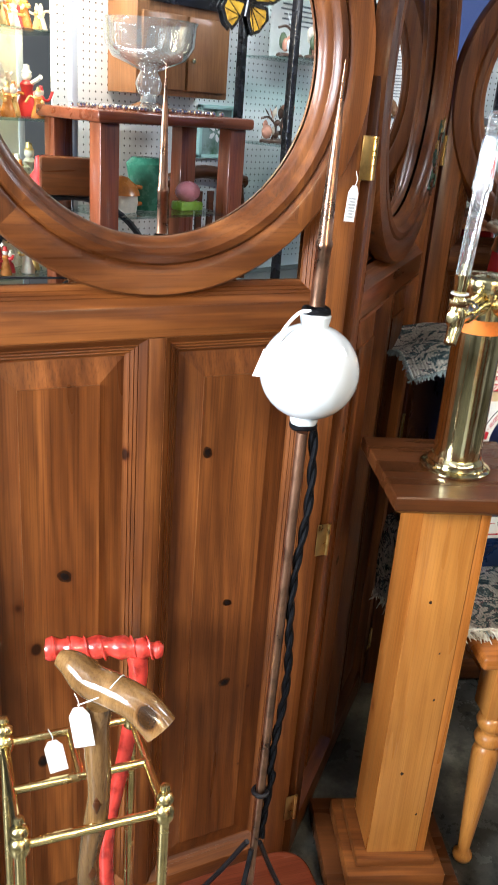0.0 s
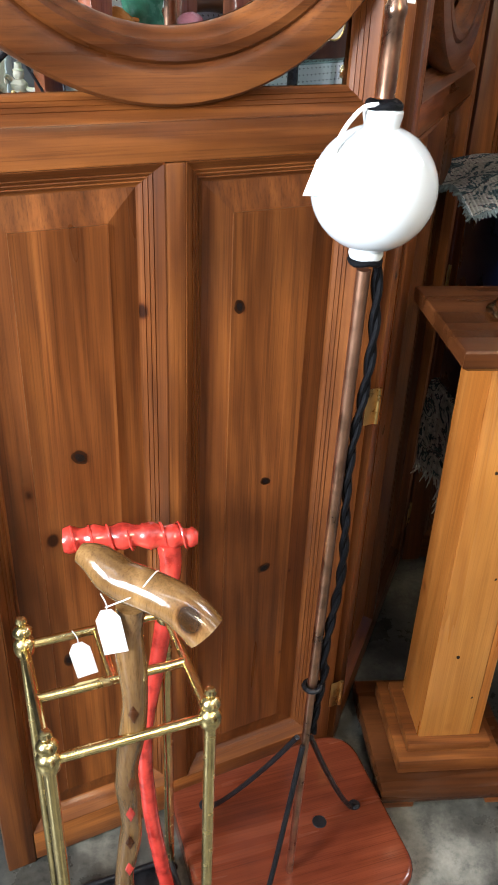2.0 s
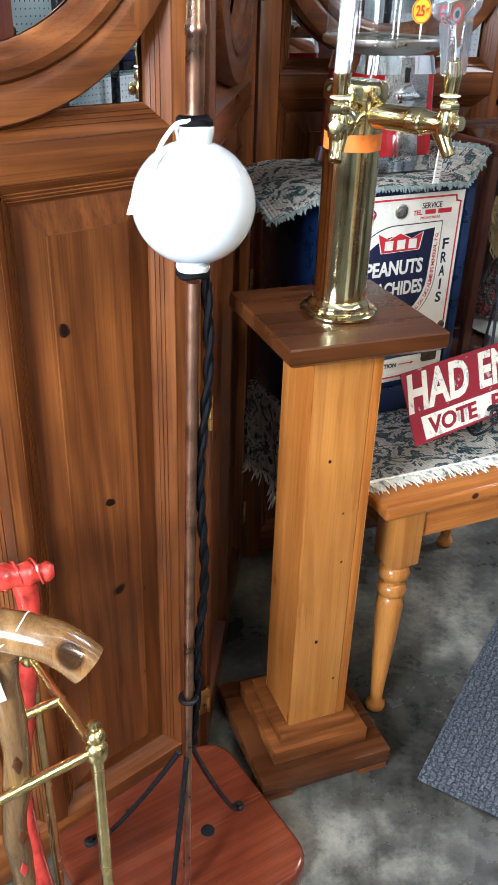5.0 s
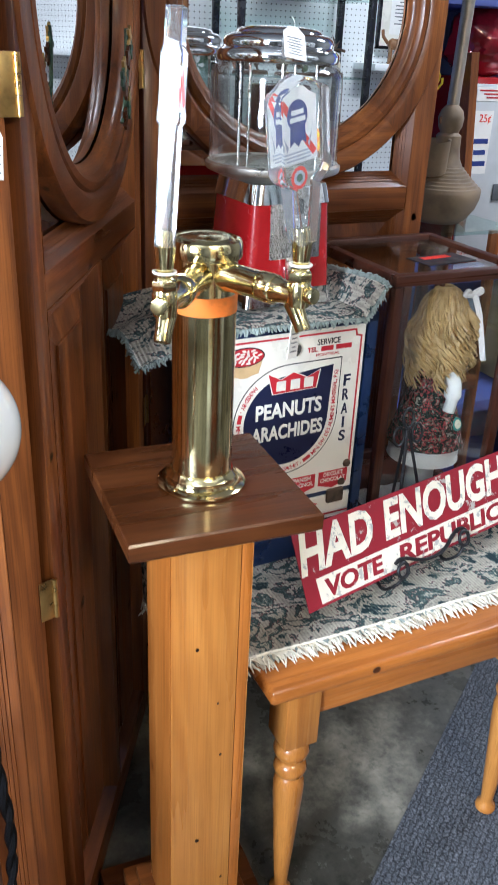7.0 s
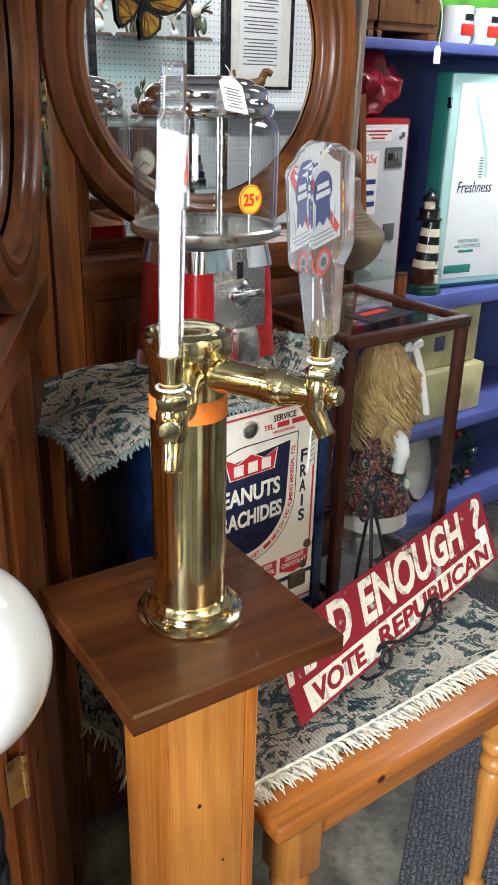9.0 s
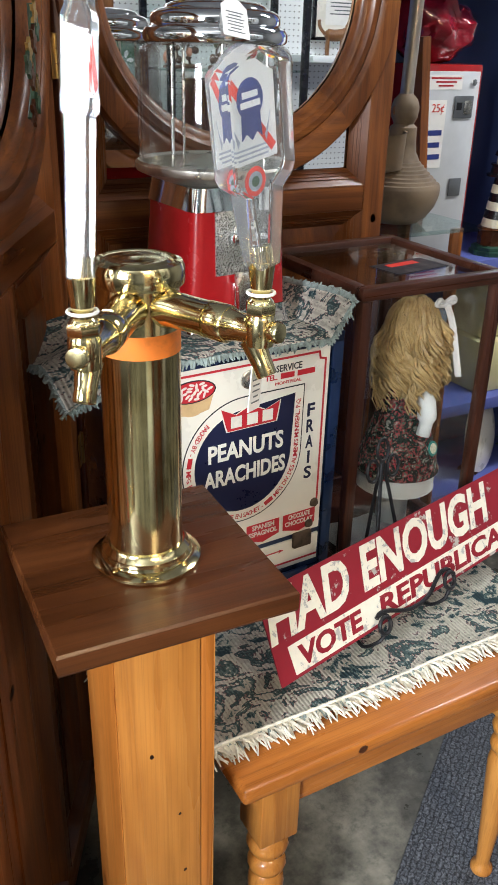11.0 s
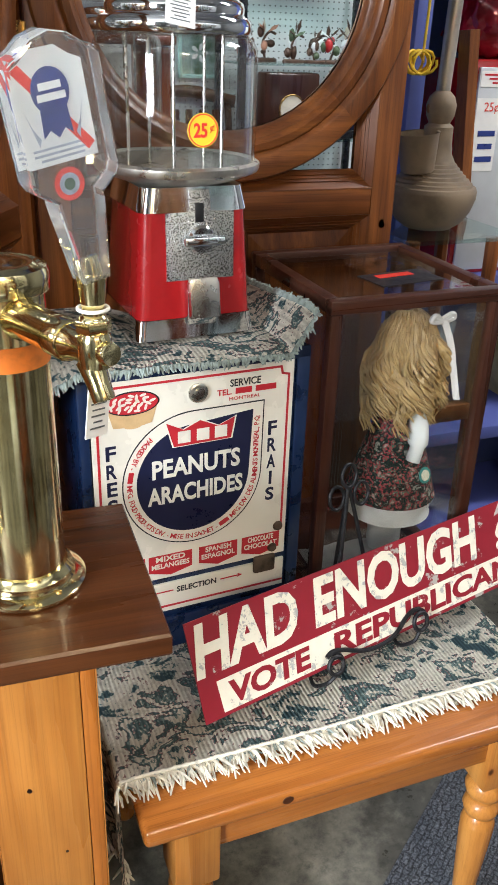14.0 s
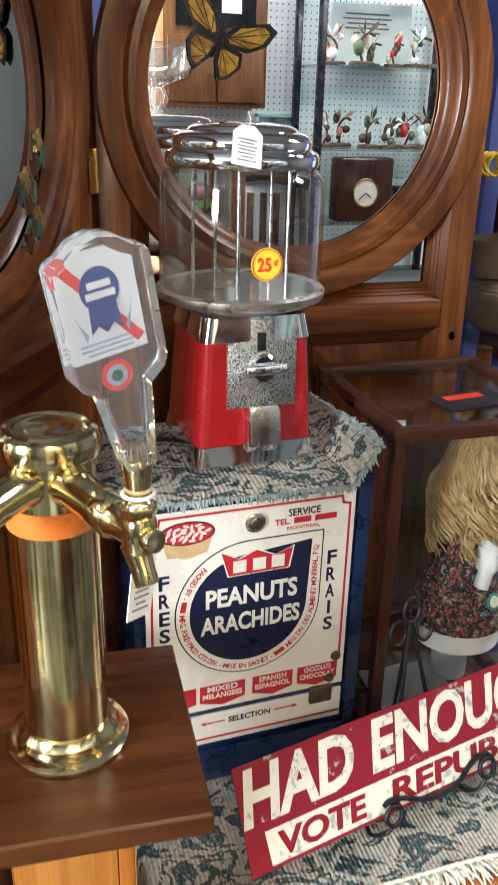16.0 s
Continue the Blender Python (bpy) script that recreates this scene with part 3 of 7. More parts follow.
def ring_segment():
    """A quarter of the ring, stepped in a hollow towards the glass, about its centre, its middle towards +x."""
    b = bmesh.new()
    prof = [(R_OUT, 0.024), (R_OUT, 0.002), (R_OUT - 0.004, -0.004), (0.272, -0.006), (0.266, -0.003), (0.262, 0.001), (0.258, -0.003), (0.248, -0.004), (0.242, 0.001), (0.240, 0.006), (0.233, 0.009), (0.228, 0.015), (R_IN, 0.024)]
    n = 18
    rows = []
    for i in range(n + 1):
        a = radians(-45 + 90 * i / n)
        rows.append([b.verts.new((r * math.cos(a), y, r * math.sin(a))) for r, y in prof])
    for lo, hi in zip(rows, rows[1:]):
        for k in range(len(prof) - 1):
            b.faces.new((lo[k], hi[k], hi[k + 1], lo[k + 1]))
    b.faces.new(rows[0])
    b.faces.new(rows[-1][::-1])
    bmesh.ops.recalc_face_normals(b, faces=b.faces[:])
    return b


def moulding(x0, z0, x1, z1, w, bm):
    """A stepped, mitred strip that falls from the frame's face into the panel, along one side; w points inwards (dx, dz)."""
    b = bmesh.new()
    prof = [(0.0, 0.0), (0.0012, 0.0003), (0.0110, 0.0098), (0.0122, 0.0088), (0.0160, 0.0124), (0.0172, 0.0116), (0.0212, 0.0158), (0.0224, 0.0150), (0.0262, 0.0196), (0.0290, 0.0212), (0.0, 0.0236)]
    run = Vector((x1 - x0, z1 - z0)).normalized()
    a = [b.verts.new((x0 + w[0] * d + run.x * d, y, z0 + w[1] * d + run.y * d)) for d, y in prof]
    c = [b.verts.new((x1 + w[0] * d - run.x * d, y, z1 + w[1] * d - run.y * d)) for d, y in prof]
    for k in range(len(prof)):
        q = (k + 1) % len(prof)
        b.faces.new((a[k], a[q], c[q], c[k]))
    b.faces.new(a[::-1])
    b.faces.new(c)
    bmesh.ops.recalc_face_normals(b, faces=b.faces[:])
    join(bm, b)


def raised_panel(x0, x1, z0, z1):
    b = bmesh.new()
    outer, inner = 0.0225, 0.045
    o = [b.verts.new(p) for p in ((x0, outer, z0), (x1, outer, z0), (x1, outer, z1), (x0, outer, z1))]
    e = [b.verts.new(p) for p in ((x0 + inner, 0.0135, z0 + inner), (x1 - inner, 0.0135, z0 + inner), (x1 - inner, 0.0135, z1 - inner), (x0 + inner, 0.0135, z1 - inner))]
    i = [b.verts.new((v.co.x, 0.0100, v.co.z)) for v in e]
    for k in range(4):
        q = (k + 1) % 4
        b.faces.new((o[k], o[q], e[q], e[k]))
        b.faces.new((e[k], e[q], i[q], i[k]))
    b.faces.new(i)
    back = [b.verts.new((v.co.x, 0.0275, v.co.z)) for v in o]
    b.faces.new(back[::-1])
    for k in range(4):
        q = (k + 1) % 4
        b.faces.new((back[k], back[q], o[q], o[k]))
    bmesh.ops.recalc_face_normals(b, faces=b.faces[:])
    return b


def wood_knot(parent, x, y, z, r, turn=0.0):
    """A dark round eye with a brown ring, let into the face of the wood."""
    m = pose(x, y, z, 90, turn, 0) @ Matrix.Diagonal((0.82, 1.12, 1, 1))
    outline = lambda q, s: s * 0.85 * r * (1 + 0.05 * math.sin(3 * q + turn) + 0.04 * math.sin(5 * q + x * 90))
    k = bmesh.new()
    for s, h in ((1.0, 0.0004),):
        k.faces.new([k.verts.new((outline(q, s) * math.cos(q), outline(q, s) * math.sin(q), h)) for q in np.linspace(0, 6.283, 25)[:-1]])
    bmesh.ops.solidify(k, geom=k.faces[:], thickness=0.0003)
    ring = part("knot", k, KNOT_BROWN, parent, "round brown knot", smooth=False, m=m)
    c = bmesh.new()
    c.faces.new([c.verts.new((outline(q + 1, 0.6) * math.cos(q) * 0.9, outline(q + 1, 0.6) * math.sin(q), 0.0009)) for q in np.linspace(0, 6.283, 25)[:-1]])
    bmesh.ops.solidify(c, geom=c.faces[:], thickness=0.0004)
    part("knot_heart", c, KNOT_DARK, ring, smooth=False)


KNOT_BROWN = wood("brown_knot_ring", (0.030, 0.010, 0.004), (0.060, 0.020, 0.007), (0.10, 0.034, 0.012), "z", 0.4, 0.3, 6.0, knots=0)
KNOT_DARK = surface("black_knot_heart", (0.012, 0.006, 0.004), 0.45, 0.0, 0.4, 120, 0.5)


def screen_leaf(screen, m, knots=()):
    """One leaf: board behind, stiles, rails, two raised panels, mirror and the round frame over it."""
    half_round = [(0.296 * math.cos(radians(a)), RING_Z + 0.296 * math.sin(radians(a))) for a in range(0, 181, 6)]
    bm = slab([(-0.296, 0.03), (0.296, 0.03)] + half_round, 0.030, 0.036)
    leaf = part("leaf_back", bm, PINE_Z, screen, smooth=False, m=m)
    half_round = [(0.294 * math.cos(radians(a)), RING_Z + 0.294 * math.sin(radians(a))) for a in range(0, 181, 6)]
    part("mirror", slab([(-0.27, 1.16), (0.27, 1.16), (0.27, RING_Z)] + half_round[1:-1] + [(-0.27, RING_Z)], 0.0255, 0.0285), MIRROR, leaf, "clear silvered mirror", smooth=False)
    for x in (-1, 1):
        part("stile", box(min(x * 0.304, x * 0.258), max(x * 0.304, x * 0.258), 0.0, 0.0295, 0.0, RING_Z, 0.003), PINE_Z, leaf)
    part("rail", box(-0.2575, 0.2575, 0.0005, 0.029, 1.122, 1.166, 0.002), PINE_X, leaf)
    part("rail", box(-0.2575, 0.2575, 0.0005, 0.029, 0.006, 0.072, 0.002), PINE_X, leaf)
    part("mullion", box(-0.0132, 0.0132, 0.0005, 0.029, 0.0725, 1.1215, 0.002), PINE_Z, leaf)
    for x, y, z, r in knots:
        wood_knot(leaf, x, y, z, r, (x * 700 + z * 300) % 180)

    def strip(x0, z0, x1, z1, w, material):
        bm = bmesh.new()
        moulding(x0, z0, x1, z1, w, bm)
        part("moulding", bm, material, leaf, smooth=False)

    for x, w in ((-0.258, 1), (0.258, -1)):
        strip(x, 0.072, x, 1.122, (w, 0), PINE_Z)
        strip(x, 1.166, x, RING_Z, (w, 0), PINE_Z)
    for x, w in ((-0.013, -1), (0.013, 1)):
        strip(x, 0.072, x, 1.122, (w, 0), PINE_Z)
    strip(-0.258, 1.166, 0.258, 1.166, (0, 1), PINE_X)
    for x0, x1 in ((-0.258, -0.013), (0.013, 0.258)):
        strip(x0, 1.122, x1, 1.122, (0, -1), PINE_X)
        strip(x0, 0.072, x1, 0.072, (0, 1), PINE_X)
    for x0, x1 in ((-0.237, -0.034), (0.034, 0.237)):
        part("raised_panel", raised_panel(x0, x1, 0.093, 1.101), PANEL_Z, leaf, "raised pine panel with knots", smooth=False)
    for k in range(4):
        seg = part("ring_segment", ring_segment(), PINE_Z, leaf, "stepped quarter of the round mirror frame")
        seg.matrix_basis = pose(0, -0.001, RING_Z, 0, 90 * k, 0)
    return leaf


def hinge(parent, x, y, z, yaw=0):
    bm = box(-0.011, 0.011, -0.0015, 0.0, -0.03, 0.03, 0.0005)
    h = part("hinge", bm, BRASS_DULL, parent, "small brass butt hinge", m=pose(x, y, z, 0, 0, yaw))
    bm = bmesh.new()
    for zz in (-0.02, 0.0, 0.02):
        lathe([(0.0, zz - 0.0095), (0.0035, zz - 0.0095), (0.0035, zz + 0.0095), (0.0, zz + 0.0095)], 10, bm, Matrix.Translation((0.011, -0.002, 0)))
    part("knuckle", bm, BRASS_DULL, h)
    return h


A_EDGE, C_EDGE = Vector((0.347, 1.226)), Vector((0.659, 1.784))
yaw_a, yaw_b = 18.0, math.degrees(math.atan2(C_EDGE.y - A_EDGE.y, C_EDGE.x - A_EDGE.x))
screen = thing("folding_screen", pose(0, 0, 0), "brown pine folding screen of three leaves with round mirrors", "folding screen")
mid_a = A_EDGE - 0.315 * Vector((math.cos(radians(yaw_a)), math.sin(radians(yaw_a))))
mid_b = (A_EDGE + C_EDGE) / 2
mid_c = C_EDGE + Vector((0.306, -0.006))
screen_leaf(screen, pose(mid_a.x, mid_a.y, 0, 0, 0, yaw_a), [(-0.1316, 0.0098, 0.76, 0.013), (0.0900, 0.0098, 0.935, 0.0105), (0.142, 0.0098, 0.655, 0.009), (0.148, 0.0098, 0.49, 0.012), (-0.17, 0.0098, 0.42, 0.012)])
screen_leaf(screen, pose(mid_b.x, mid_b.y, 0, 0, 0, yaw_b), [(-0.15, 0.0098, 0.62, 0.012), (0.12, 0.0098, 0.86, 0.010), (0.17, 0.0098, 0.38, 0.013), (-0.281, 0.0, 0.94, 0.008)])
screen_leaf(screen, pose(mid_c.x, mid_c.y, 0, 0, 0, 0), [(-0.14, 0.0098, 0.80, 0.012), (0.13, 0.0098, 0.94, 0.012), (0.283, 0.0, 1.105, 0.008)])
part("joint_strip", box(-0.02, 0.016, 0.0, 0.018, 0.0, 1.60, 0.001), PINE_Z, screen, "dark pine strip behind the hinged joint", m=pose(C_EDGE.x - 0.004, C_EDGE.y + 0.026, 0, 0, 0, 30))
for z in (0.15, 0.752, 1.372):
    hinge(screen, A_EDGE.x - 0.006, A_EDGE.y - 0.004, z, 18)
    hinge(screen, C_EDGE.x - 0.006, C_EDGE.y - 0.0145, z, 60.8)


# ---- lightning rod on a board ----
rod = thing("lightning_rod", pose(0.213, 0.958, 0), "copper lightning rod with white milk-glass ball on a wooden base", "lightning rod")
ball_z = 1.139
off = Vector((0.009, -0.019, 1.098)) / 1.098


def on_rod(z):
    return Vector((off.x * (z - 0.045), off.y * (z - 0.045), z))


# board with rounded, notched corners
def plaque(w, d):
    pts = []
    for cx, cy, a0 in ((w, d, 0), (-w, d, 90), (-w, -d, 180), (w, -d, 270)):
        sx, sy = (1 if cx > 0 else -1), (1 if cy > 0 else -1)
        for k in range(7):
            a = radians(a0 + 15 * k)
            pts.append((cx - sx * 0.055 + 0.055 * math.cos(a), cy - sy * 0.055 + 0.055 * math.sin(a)))
    return pts


bm = bmesh.new()
b = bmesh.new()
f = b.faces.new([b.verts.new((x, y, 0.004)) for x, y in plaque(0.180, 0.160)])
got = bmesh.ops.extrude_face_region(b, geom=[f])
for v in got["geom"]:
    if isinstance(v, bmesh.types.BMVert):
        v.co.z = 0.042
bmesh.ops.recalc_face_normals(b, faces=b.faces[:])
bmesh.ops.bevel(b, geom=[e for e in b.edges if abs(e.verts[0].co.z - e.verts[1].co.z) < 1e-6 and e.verts[0].co.z > 0.03], offset=0.011, segments=4, affect="EDGES", profile=0.6)
join(bm, b)
board = part("base_board", bm, REDWOOD, rod, "red-stained wooden board with rounded corners", m=pose(0.012, 0.082, 0, 0, 0, 10))
for x in (-0.1, 0.1):
    part("foot", box(x - 0.02, x + 0.02, -0.1, 0.1, 0.0, 0.0045, 0.001), WALNUT, board)
part("knot", lathe([(0.0, 0.0), (0.013, 0.0), (0.012, 0.0012), (0.0, 0.0014)], 18), IRON, board, "dark round knot", m=pose(0.055, -0.01, 0.0415))
part("pole", tube([on_rod(0.042), on_rod(0.47), on_rod(0.47), on_rod(1.06)], [0.0055, 0.006, 0.0068, 0.0072], 16), COPPER, rod)
part("point", tube([on_rod(1.22), on_rod(1.285), on_rod(1.287), on_rod(1.293), on_rod(1.295), on_rod(1.40), on_rod(1.481)], [0.0088, 0.0088, 0.0098, 0.0098, 0.0084, 0.0052, 0.0006], 16), COPPER, rod, "tapered copper point")
prof = [(0.0, -0.066), (0.016, -0.066), (0.0175, -0.062)] + [(0.0600 * math.cos(radians(a)), 0.0585 * math.sin(radians(a))) for a in range(-74, 75, 4)] + [(0.0175, 0.062), (0.0185, 0.066), (0.0185, 0.070), (0.015, 0.073), (0.0, 0.073)]
part("ball", lathe(prof, 48), MILK, rod, "white milk-glass ball", m=Matrix.Translation(on_rod(ball_z)) @ pose(0, 0, 0, 1, 0.5, 0))
for z, r in ((1.070, 0.0135), (1.2135, 0.0135)):
    c = on_rod(z)
    part("collar", tube([c + Vector((r * math.cos(a), r * math.sin(a), 0.0012 * math.sin(3 * a))) for a in np.linspace(0, 2 * math.pi, 25)[:-1]], 0.0042, 8, closed=True), CORD, rod, "black cord lashing")
c = on_rod(0.47)
part("ring", tube([c + Vector((0.0105 * math.cos(a), 0.0105 * math.sin(a), 0)) for a in np.linspace(0, 2 * math.pi, 21)[:-1]], 0.0038, 8, closed=True), IRON, rod, "black iron ring")
# twisted cord along the pole
for ph in (0, math.pi):
    pts = []
    for k in range(120):
        z = 0.37 + (1.07 - 0.37) * k / 119
        p = on_rod(z) + Vector((0.016 + 0.004 * math.sin(z * 21), 0.002, 0))
        if z < 0.5:
            p = on_rod(z) + Vector((0.010 + 0.006 * max(0, (z - 0.4) / 0.1), 0.004, 0))
        a = ph + z * 75
        pts.append(p + Vector((0.0028 * math.cos(a), 0.0028 * math.sin(a), 0)))
    part("cord", tube(pts, 0.0038, 7), CORD, rod, "black twisted cord")
for foot in ((-0.118, 0.128), (0.128, 0.100), (-0.058, -0.072)):
    top = on_rod(0.355) + Vector((foot[0] * 0.08, foot[1] * 0.08, 0))
    end = Vector((foot[0], foot[1], 0.047))
    pts = [top, top.lerp(end, 0.3) + Vector((0, 0, -0.012)), top.lerp(end, 0.7) + Vector((0, 0, -0.014)), end, end + Vector((foot[0], foot[1], 0)).normalized() * 0.012]
    leg = part("leg", tube(smooth_path(pts, 8), 0.0042, 8), IRON, rod, "thin black iron brace")
    part("pad", lathe([(0.0, 0.0), (0.010, 0.0), (0.010, 0.003), (0.005, 0.005), (0.005, 0.009), (0.0, 0.010)], 12), IRON, leg, m=Matrix.Translation((end.x * 1.06, end.y * 1.06, 0.0425)))
w = price_tag("price_tag", pose(0.322, 1.202, 1.335, 0, 4, 18), 0.017, 0.050, "white paper price tag tied to the brass hinge")
w = thing("price_tag", Matrix.Translation((0.18, 0.918, 1.17)), "white paper tag hanging on the glass ball", "price tag", "price tags")
part("card", slab([(-0.028, -0.035), (-0.003, -0.032), (0.0, -0.004), (-0.020, -0.002)], -0.0004, 0.0004, m=pose(0.0, 0.0, 0.0, -18, 0, -30)), PAPER, w, smooth=False)
part("string", tube(smooth_path([(-0.006, 0.0, -0.003), (0.002, 0.004, 0.022), (0.020, 0.010, 0.042), (0.034, 0.008, 0.046)]), 0.0022, 6), STRING, w)


# ---- brass umbrella stand with canes ----
stand = thing("umbrella_stand", pose(-0.047, 0.898, 0, 0, 0, 13), "brass tube umbrella stand with turned finials", "umbrella stand")
S = 0.092
for sx in (-1, 1):
    for sy in (-1, 1):
        post = part("post", lathe([(0.0, 0.012), (0.0075, 0.012), (0.0075, 0.558), (0.0, 0.558)], 16), BRASS_SATIN, stand, m=Matrix.Translation((sx * S, sy * S, 0)))
        part("finial", lathe([(0.0, 0.555), (0.012, 0.555), (0.0135, 0.560), (0.0135, 0.572), (0.010, 0.577), (0.007, 0.579), (0.012, 0.586), (0.0125, 0.590), (0.009, 0.596), (0.0055, 0.598), (0.0055, 0.602), (0.0075, 0.606), (0.0055, 0.611), (0.0, 0.613)], 18), BRASS_SATIN, post, "turned brass finial")
        part("foot", lathe([(0.0, 0.0), (0.012, 0.0), (0.013, 0.008), (0.009, 0.014), (0.0, 0.015)], 16), BLACK_PAINT, post)
ends = [((-S, -S), (S, -S)), ((-S, S), (S, S)), ((-S, -S), (-S, S)), ((S, -S), (S, S)), ((-S, 0), (S, 0)), ((0, 0), (0, S))]
for (x0, y0), (x1, y1) in ends:
    part("rail", tube([(x0, y0, 0.566), (x1, y1, 0.566)], 0.0062, 12), BRASS_SATIN, stand)
for (x0, y0), (x1, y1) in ends[:4]:
    part("rail", tube([(x0, y0, 0.03), (x1, y1, 0.03)], 0.005, 10), IRON, stand)
part("tray", box(-S, S, -S, S, 0.018, 0.024, 0.002), IRON, stand, "black drip tray")

cane = thing("walking_cane", pose(0, 0, 0), "varnished carved branch walking cane in the stand", "walking cane")
top = Vector((-0.018, 0.806, 0.765))
foot = Vector((-0.052, 0.888, 0.026))
pts = [foot.lerp(top, k / 14) + Vector((0.004 * math.sin(k * 1.3), 0.003 * math.cos(k), 0)) for k in range(15)]
shaft = part("shaft", tube(smooth_path(pts, 3), [0.0125 + 0.0035 * k / 42 + 0.0009 * math.sin(k * 0.9) for k in range(43)], 14), BARK, cane)
hp = [(-0.068, 0.838, 0.806), (-0.052, 0.828, 0.803), (-0.030, 0.812, 0.791), (-0.006, 0.796, 0.790), (0.020, 0.778, 0.787), (0.038, 0.766, 0.776), (0.050, 0.758, 0.764)]
part("handle", tube(smooth_path(hp, 5), [0.011 + 0.010 * min(1, k / 8) for k in range(31)], 16), BARK, cane, "smooth crook handle of polished branch")
for k in range(6):
    z = 0.25 + 0.07 * k
    p = foot.lerp(top, z / 0.77)
    part("carving", lathe([(0.0, 0), (0.006, 0), (0.004, 0.0015), (0, 0.002)], 4), WALNUT if k % 2 else RED_LACQUER, cane, m=Matrix.Translation(p + Vector((0.002, -0.0148, 0))) @ pose(0, 0, 0, 90, 0, 0) @ Matrix.Diagonal((1, 2.6, 1, 1)))
redc = thing("walking_cane", pose(0, 0, 0), "red painted stick cane with wrapped tee handle", "walking cane")
part("handle", tube(smooth_path([(-0.104, 1.037, 0.674), (-0.06, 1.036, 0.676), (-0.01, 1.034, 0.678), (0.035, 1.030, 0.676), (0.066, 1.028, 0.674)], 8), [0.0165 + 0.0022 * math.sin(k * 1.1) - 0.006 * max(0, (k - 22) / 10) for k in range(33)], 14), RED_LACQUER, redc, "red wrapped tee handle")
part("shaft", tube(smooth_path([(0.028, 1.030, 0.670), (0.030, 1.026, 0.62), (0.012, 1.004, 0.50), (-0.012, 0.985, 0.36), (-0.008, 0.972, 0.22), (0.006, 0.962, 0.10), (0.018, 0.955, 0.026)], 6), [0.017 - 0.005 * min(1, k / 12) for k in range(37)], 12), RED_LACQUER, redc)
spiral = [(-0.1 + 0.16 * k / 80, 1.036 + 0.0172 * math.cos(k * 0.55) - 0.004 * k / 80, 0.676 + 0.0172 * math.sin(k * 0.55)) for k in range(81)]
part("wrap", tube(spiral, 0.0018, 6), RED_LACQUER, redc, "raised spiral wrapping")
price_tag("price_tag", pose(-0.045, 0.790, 0.772, 0, -8, 0), 0.024, 0.058, "white paper price tag on the branch cane", lines=0)
part("string", tube(smooth_path([(-0.045, 0.789, 0.776), (-0.016, 0.781, 0.796), (-0.004, 0.784, 0.809), (0.006, 0.800, 0.808), (0.010, 0.815, 0.790)]), 0.0008, 6), STRING, cane, "white tag string")
price_tag("price_tag", pose(-0.086, 0.905, 0.622, 0, -10, 10), 0.025, 0.055, "white paper price tag on the brass stand", lines=0)
part("tag_label", box(-0.012, 0.012, -0.001, 0.0, -0.006, 0.006, 0.001), PAPER, cane, "clear taped paper label", m=pose(-0.018, 0.7905, 0.8005, -35, 10, -25))


SL, SH = 0.622, 0.133
SIGN_M = pose(0.747, 1.232, 0.610, -25.8, 0, 13.4)


# ---- pedestal with the beer tower ----
ped = thing("pedestal", pose(0.541, 1.203, 0, 0, 0, -3), "honey pine pedestal post with dark walnut cap", "pedestal")
part("post", box(-0.0535, 0.0432, -0.059, 0.056, 0.094, 0.868, 0.002), HONEY_Z, ped, "honey-coloured pine post with small knots")
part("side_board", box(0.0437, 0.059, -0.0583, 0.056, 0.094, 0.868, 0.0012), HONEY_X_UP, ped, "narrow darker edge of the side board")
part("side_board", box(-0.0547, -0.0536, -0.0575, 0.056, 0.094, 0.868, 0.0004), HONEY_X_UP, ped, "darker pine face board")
for x, z, r in ((-0.0165, 0.674, 0.0036), (0.016, 0.57, 0.0024), (0.022, 0.47, 0.003), (-0.012, 0.30, 0.0045), (0.03, 0.20, 0.003)):
    wood_knot(ped, x, -0.059, z, r, x * 900)
part("edge_board", box(0.0592, 0.0605, -0.058, 0.06, 0.094, 0.868, 0.0005), HONEY_Z, ped)
cap = bmesh.new()
b = bmesh.new()
rings = []
for s, z in ((0.112, 0.868), (0.1225, 0.876), (0.1235, 0.879), (0.1235, 0.897), (0.1215, 0.900)):
    rings.append([b.verts.new((x * s, y * s, z)) for x, y in ((1, 1), (-1, 1), (-1, -1), (1, -1))])
for lo, hi in zip(rings, rings[1:]):
    for k in range(4):
        b.faces.new((lo[k], lo[(k + 1) % 4], hi[(k + 1) % 4], hi[k]))
b.faces.new(rings[0][::-1])
b.faces.new(rings[-1])
bmesh.ops.recalc_face_normals(b, faces=b.faces[:])
join(cap, b)
part("cap", cap, WALNUT, ped, "dark walnut square cap with chamfered underside", smooth=False)
part("step", box(-0.096, 0.096, -0.096, 0.096, 0.052, 0.084, 0.003), PINE_X, ped)
part("step", box(-0.077, 0.077, -0.077, 0.077, 0.0845, 0.104, 0.003), PINE_X, ped)
part("plinth", box(-0.131, 0.131, -0.131, 0.131, 0.016, 0.0515, 0.003), WALNUT, ped, "dark walnut plinth")
for sx in (-1, 1):
    for sy in (-1, 1):
        part("foot", box(sx * 0.098 - 0.03, sx * 0.098 + 0.03, sy * 0.098 - 0.03, sy * 0.098 + 0.03, 0.0, 0.0155, 0.001), PINE_X, ped)

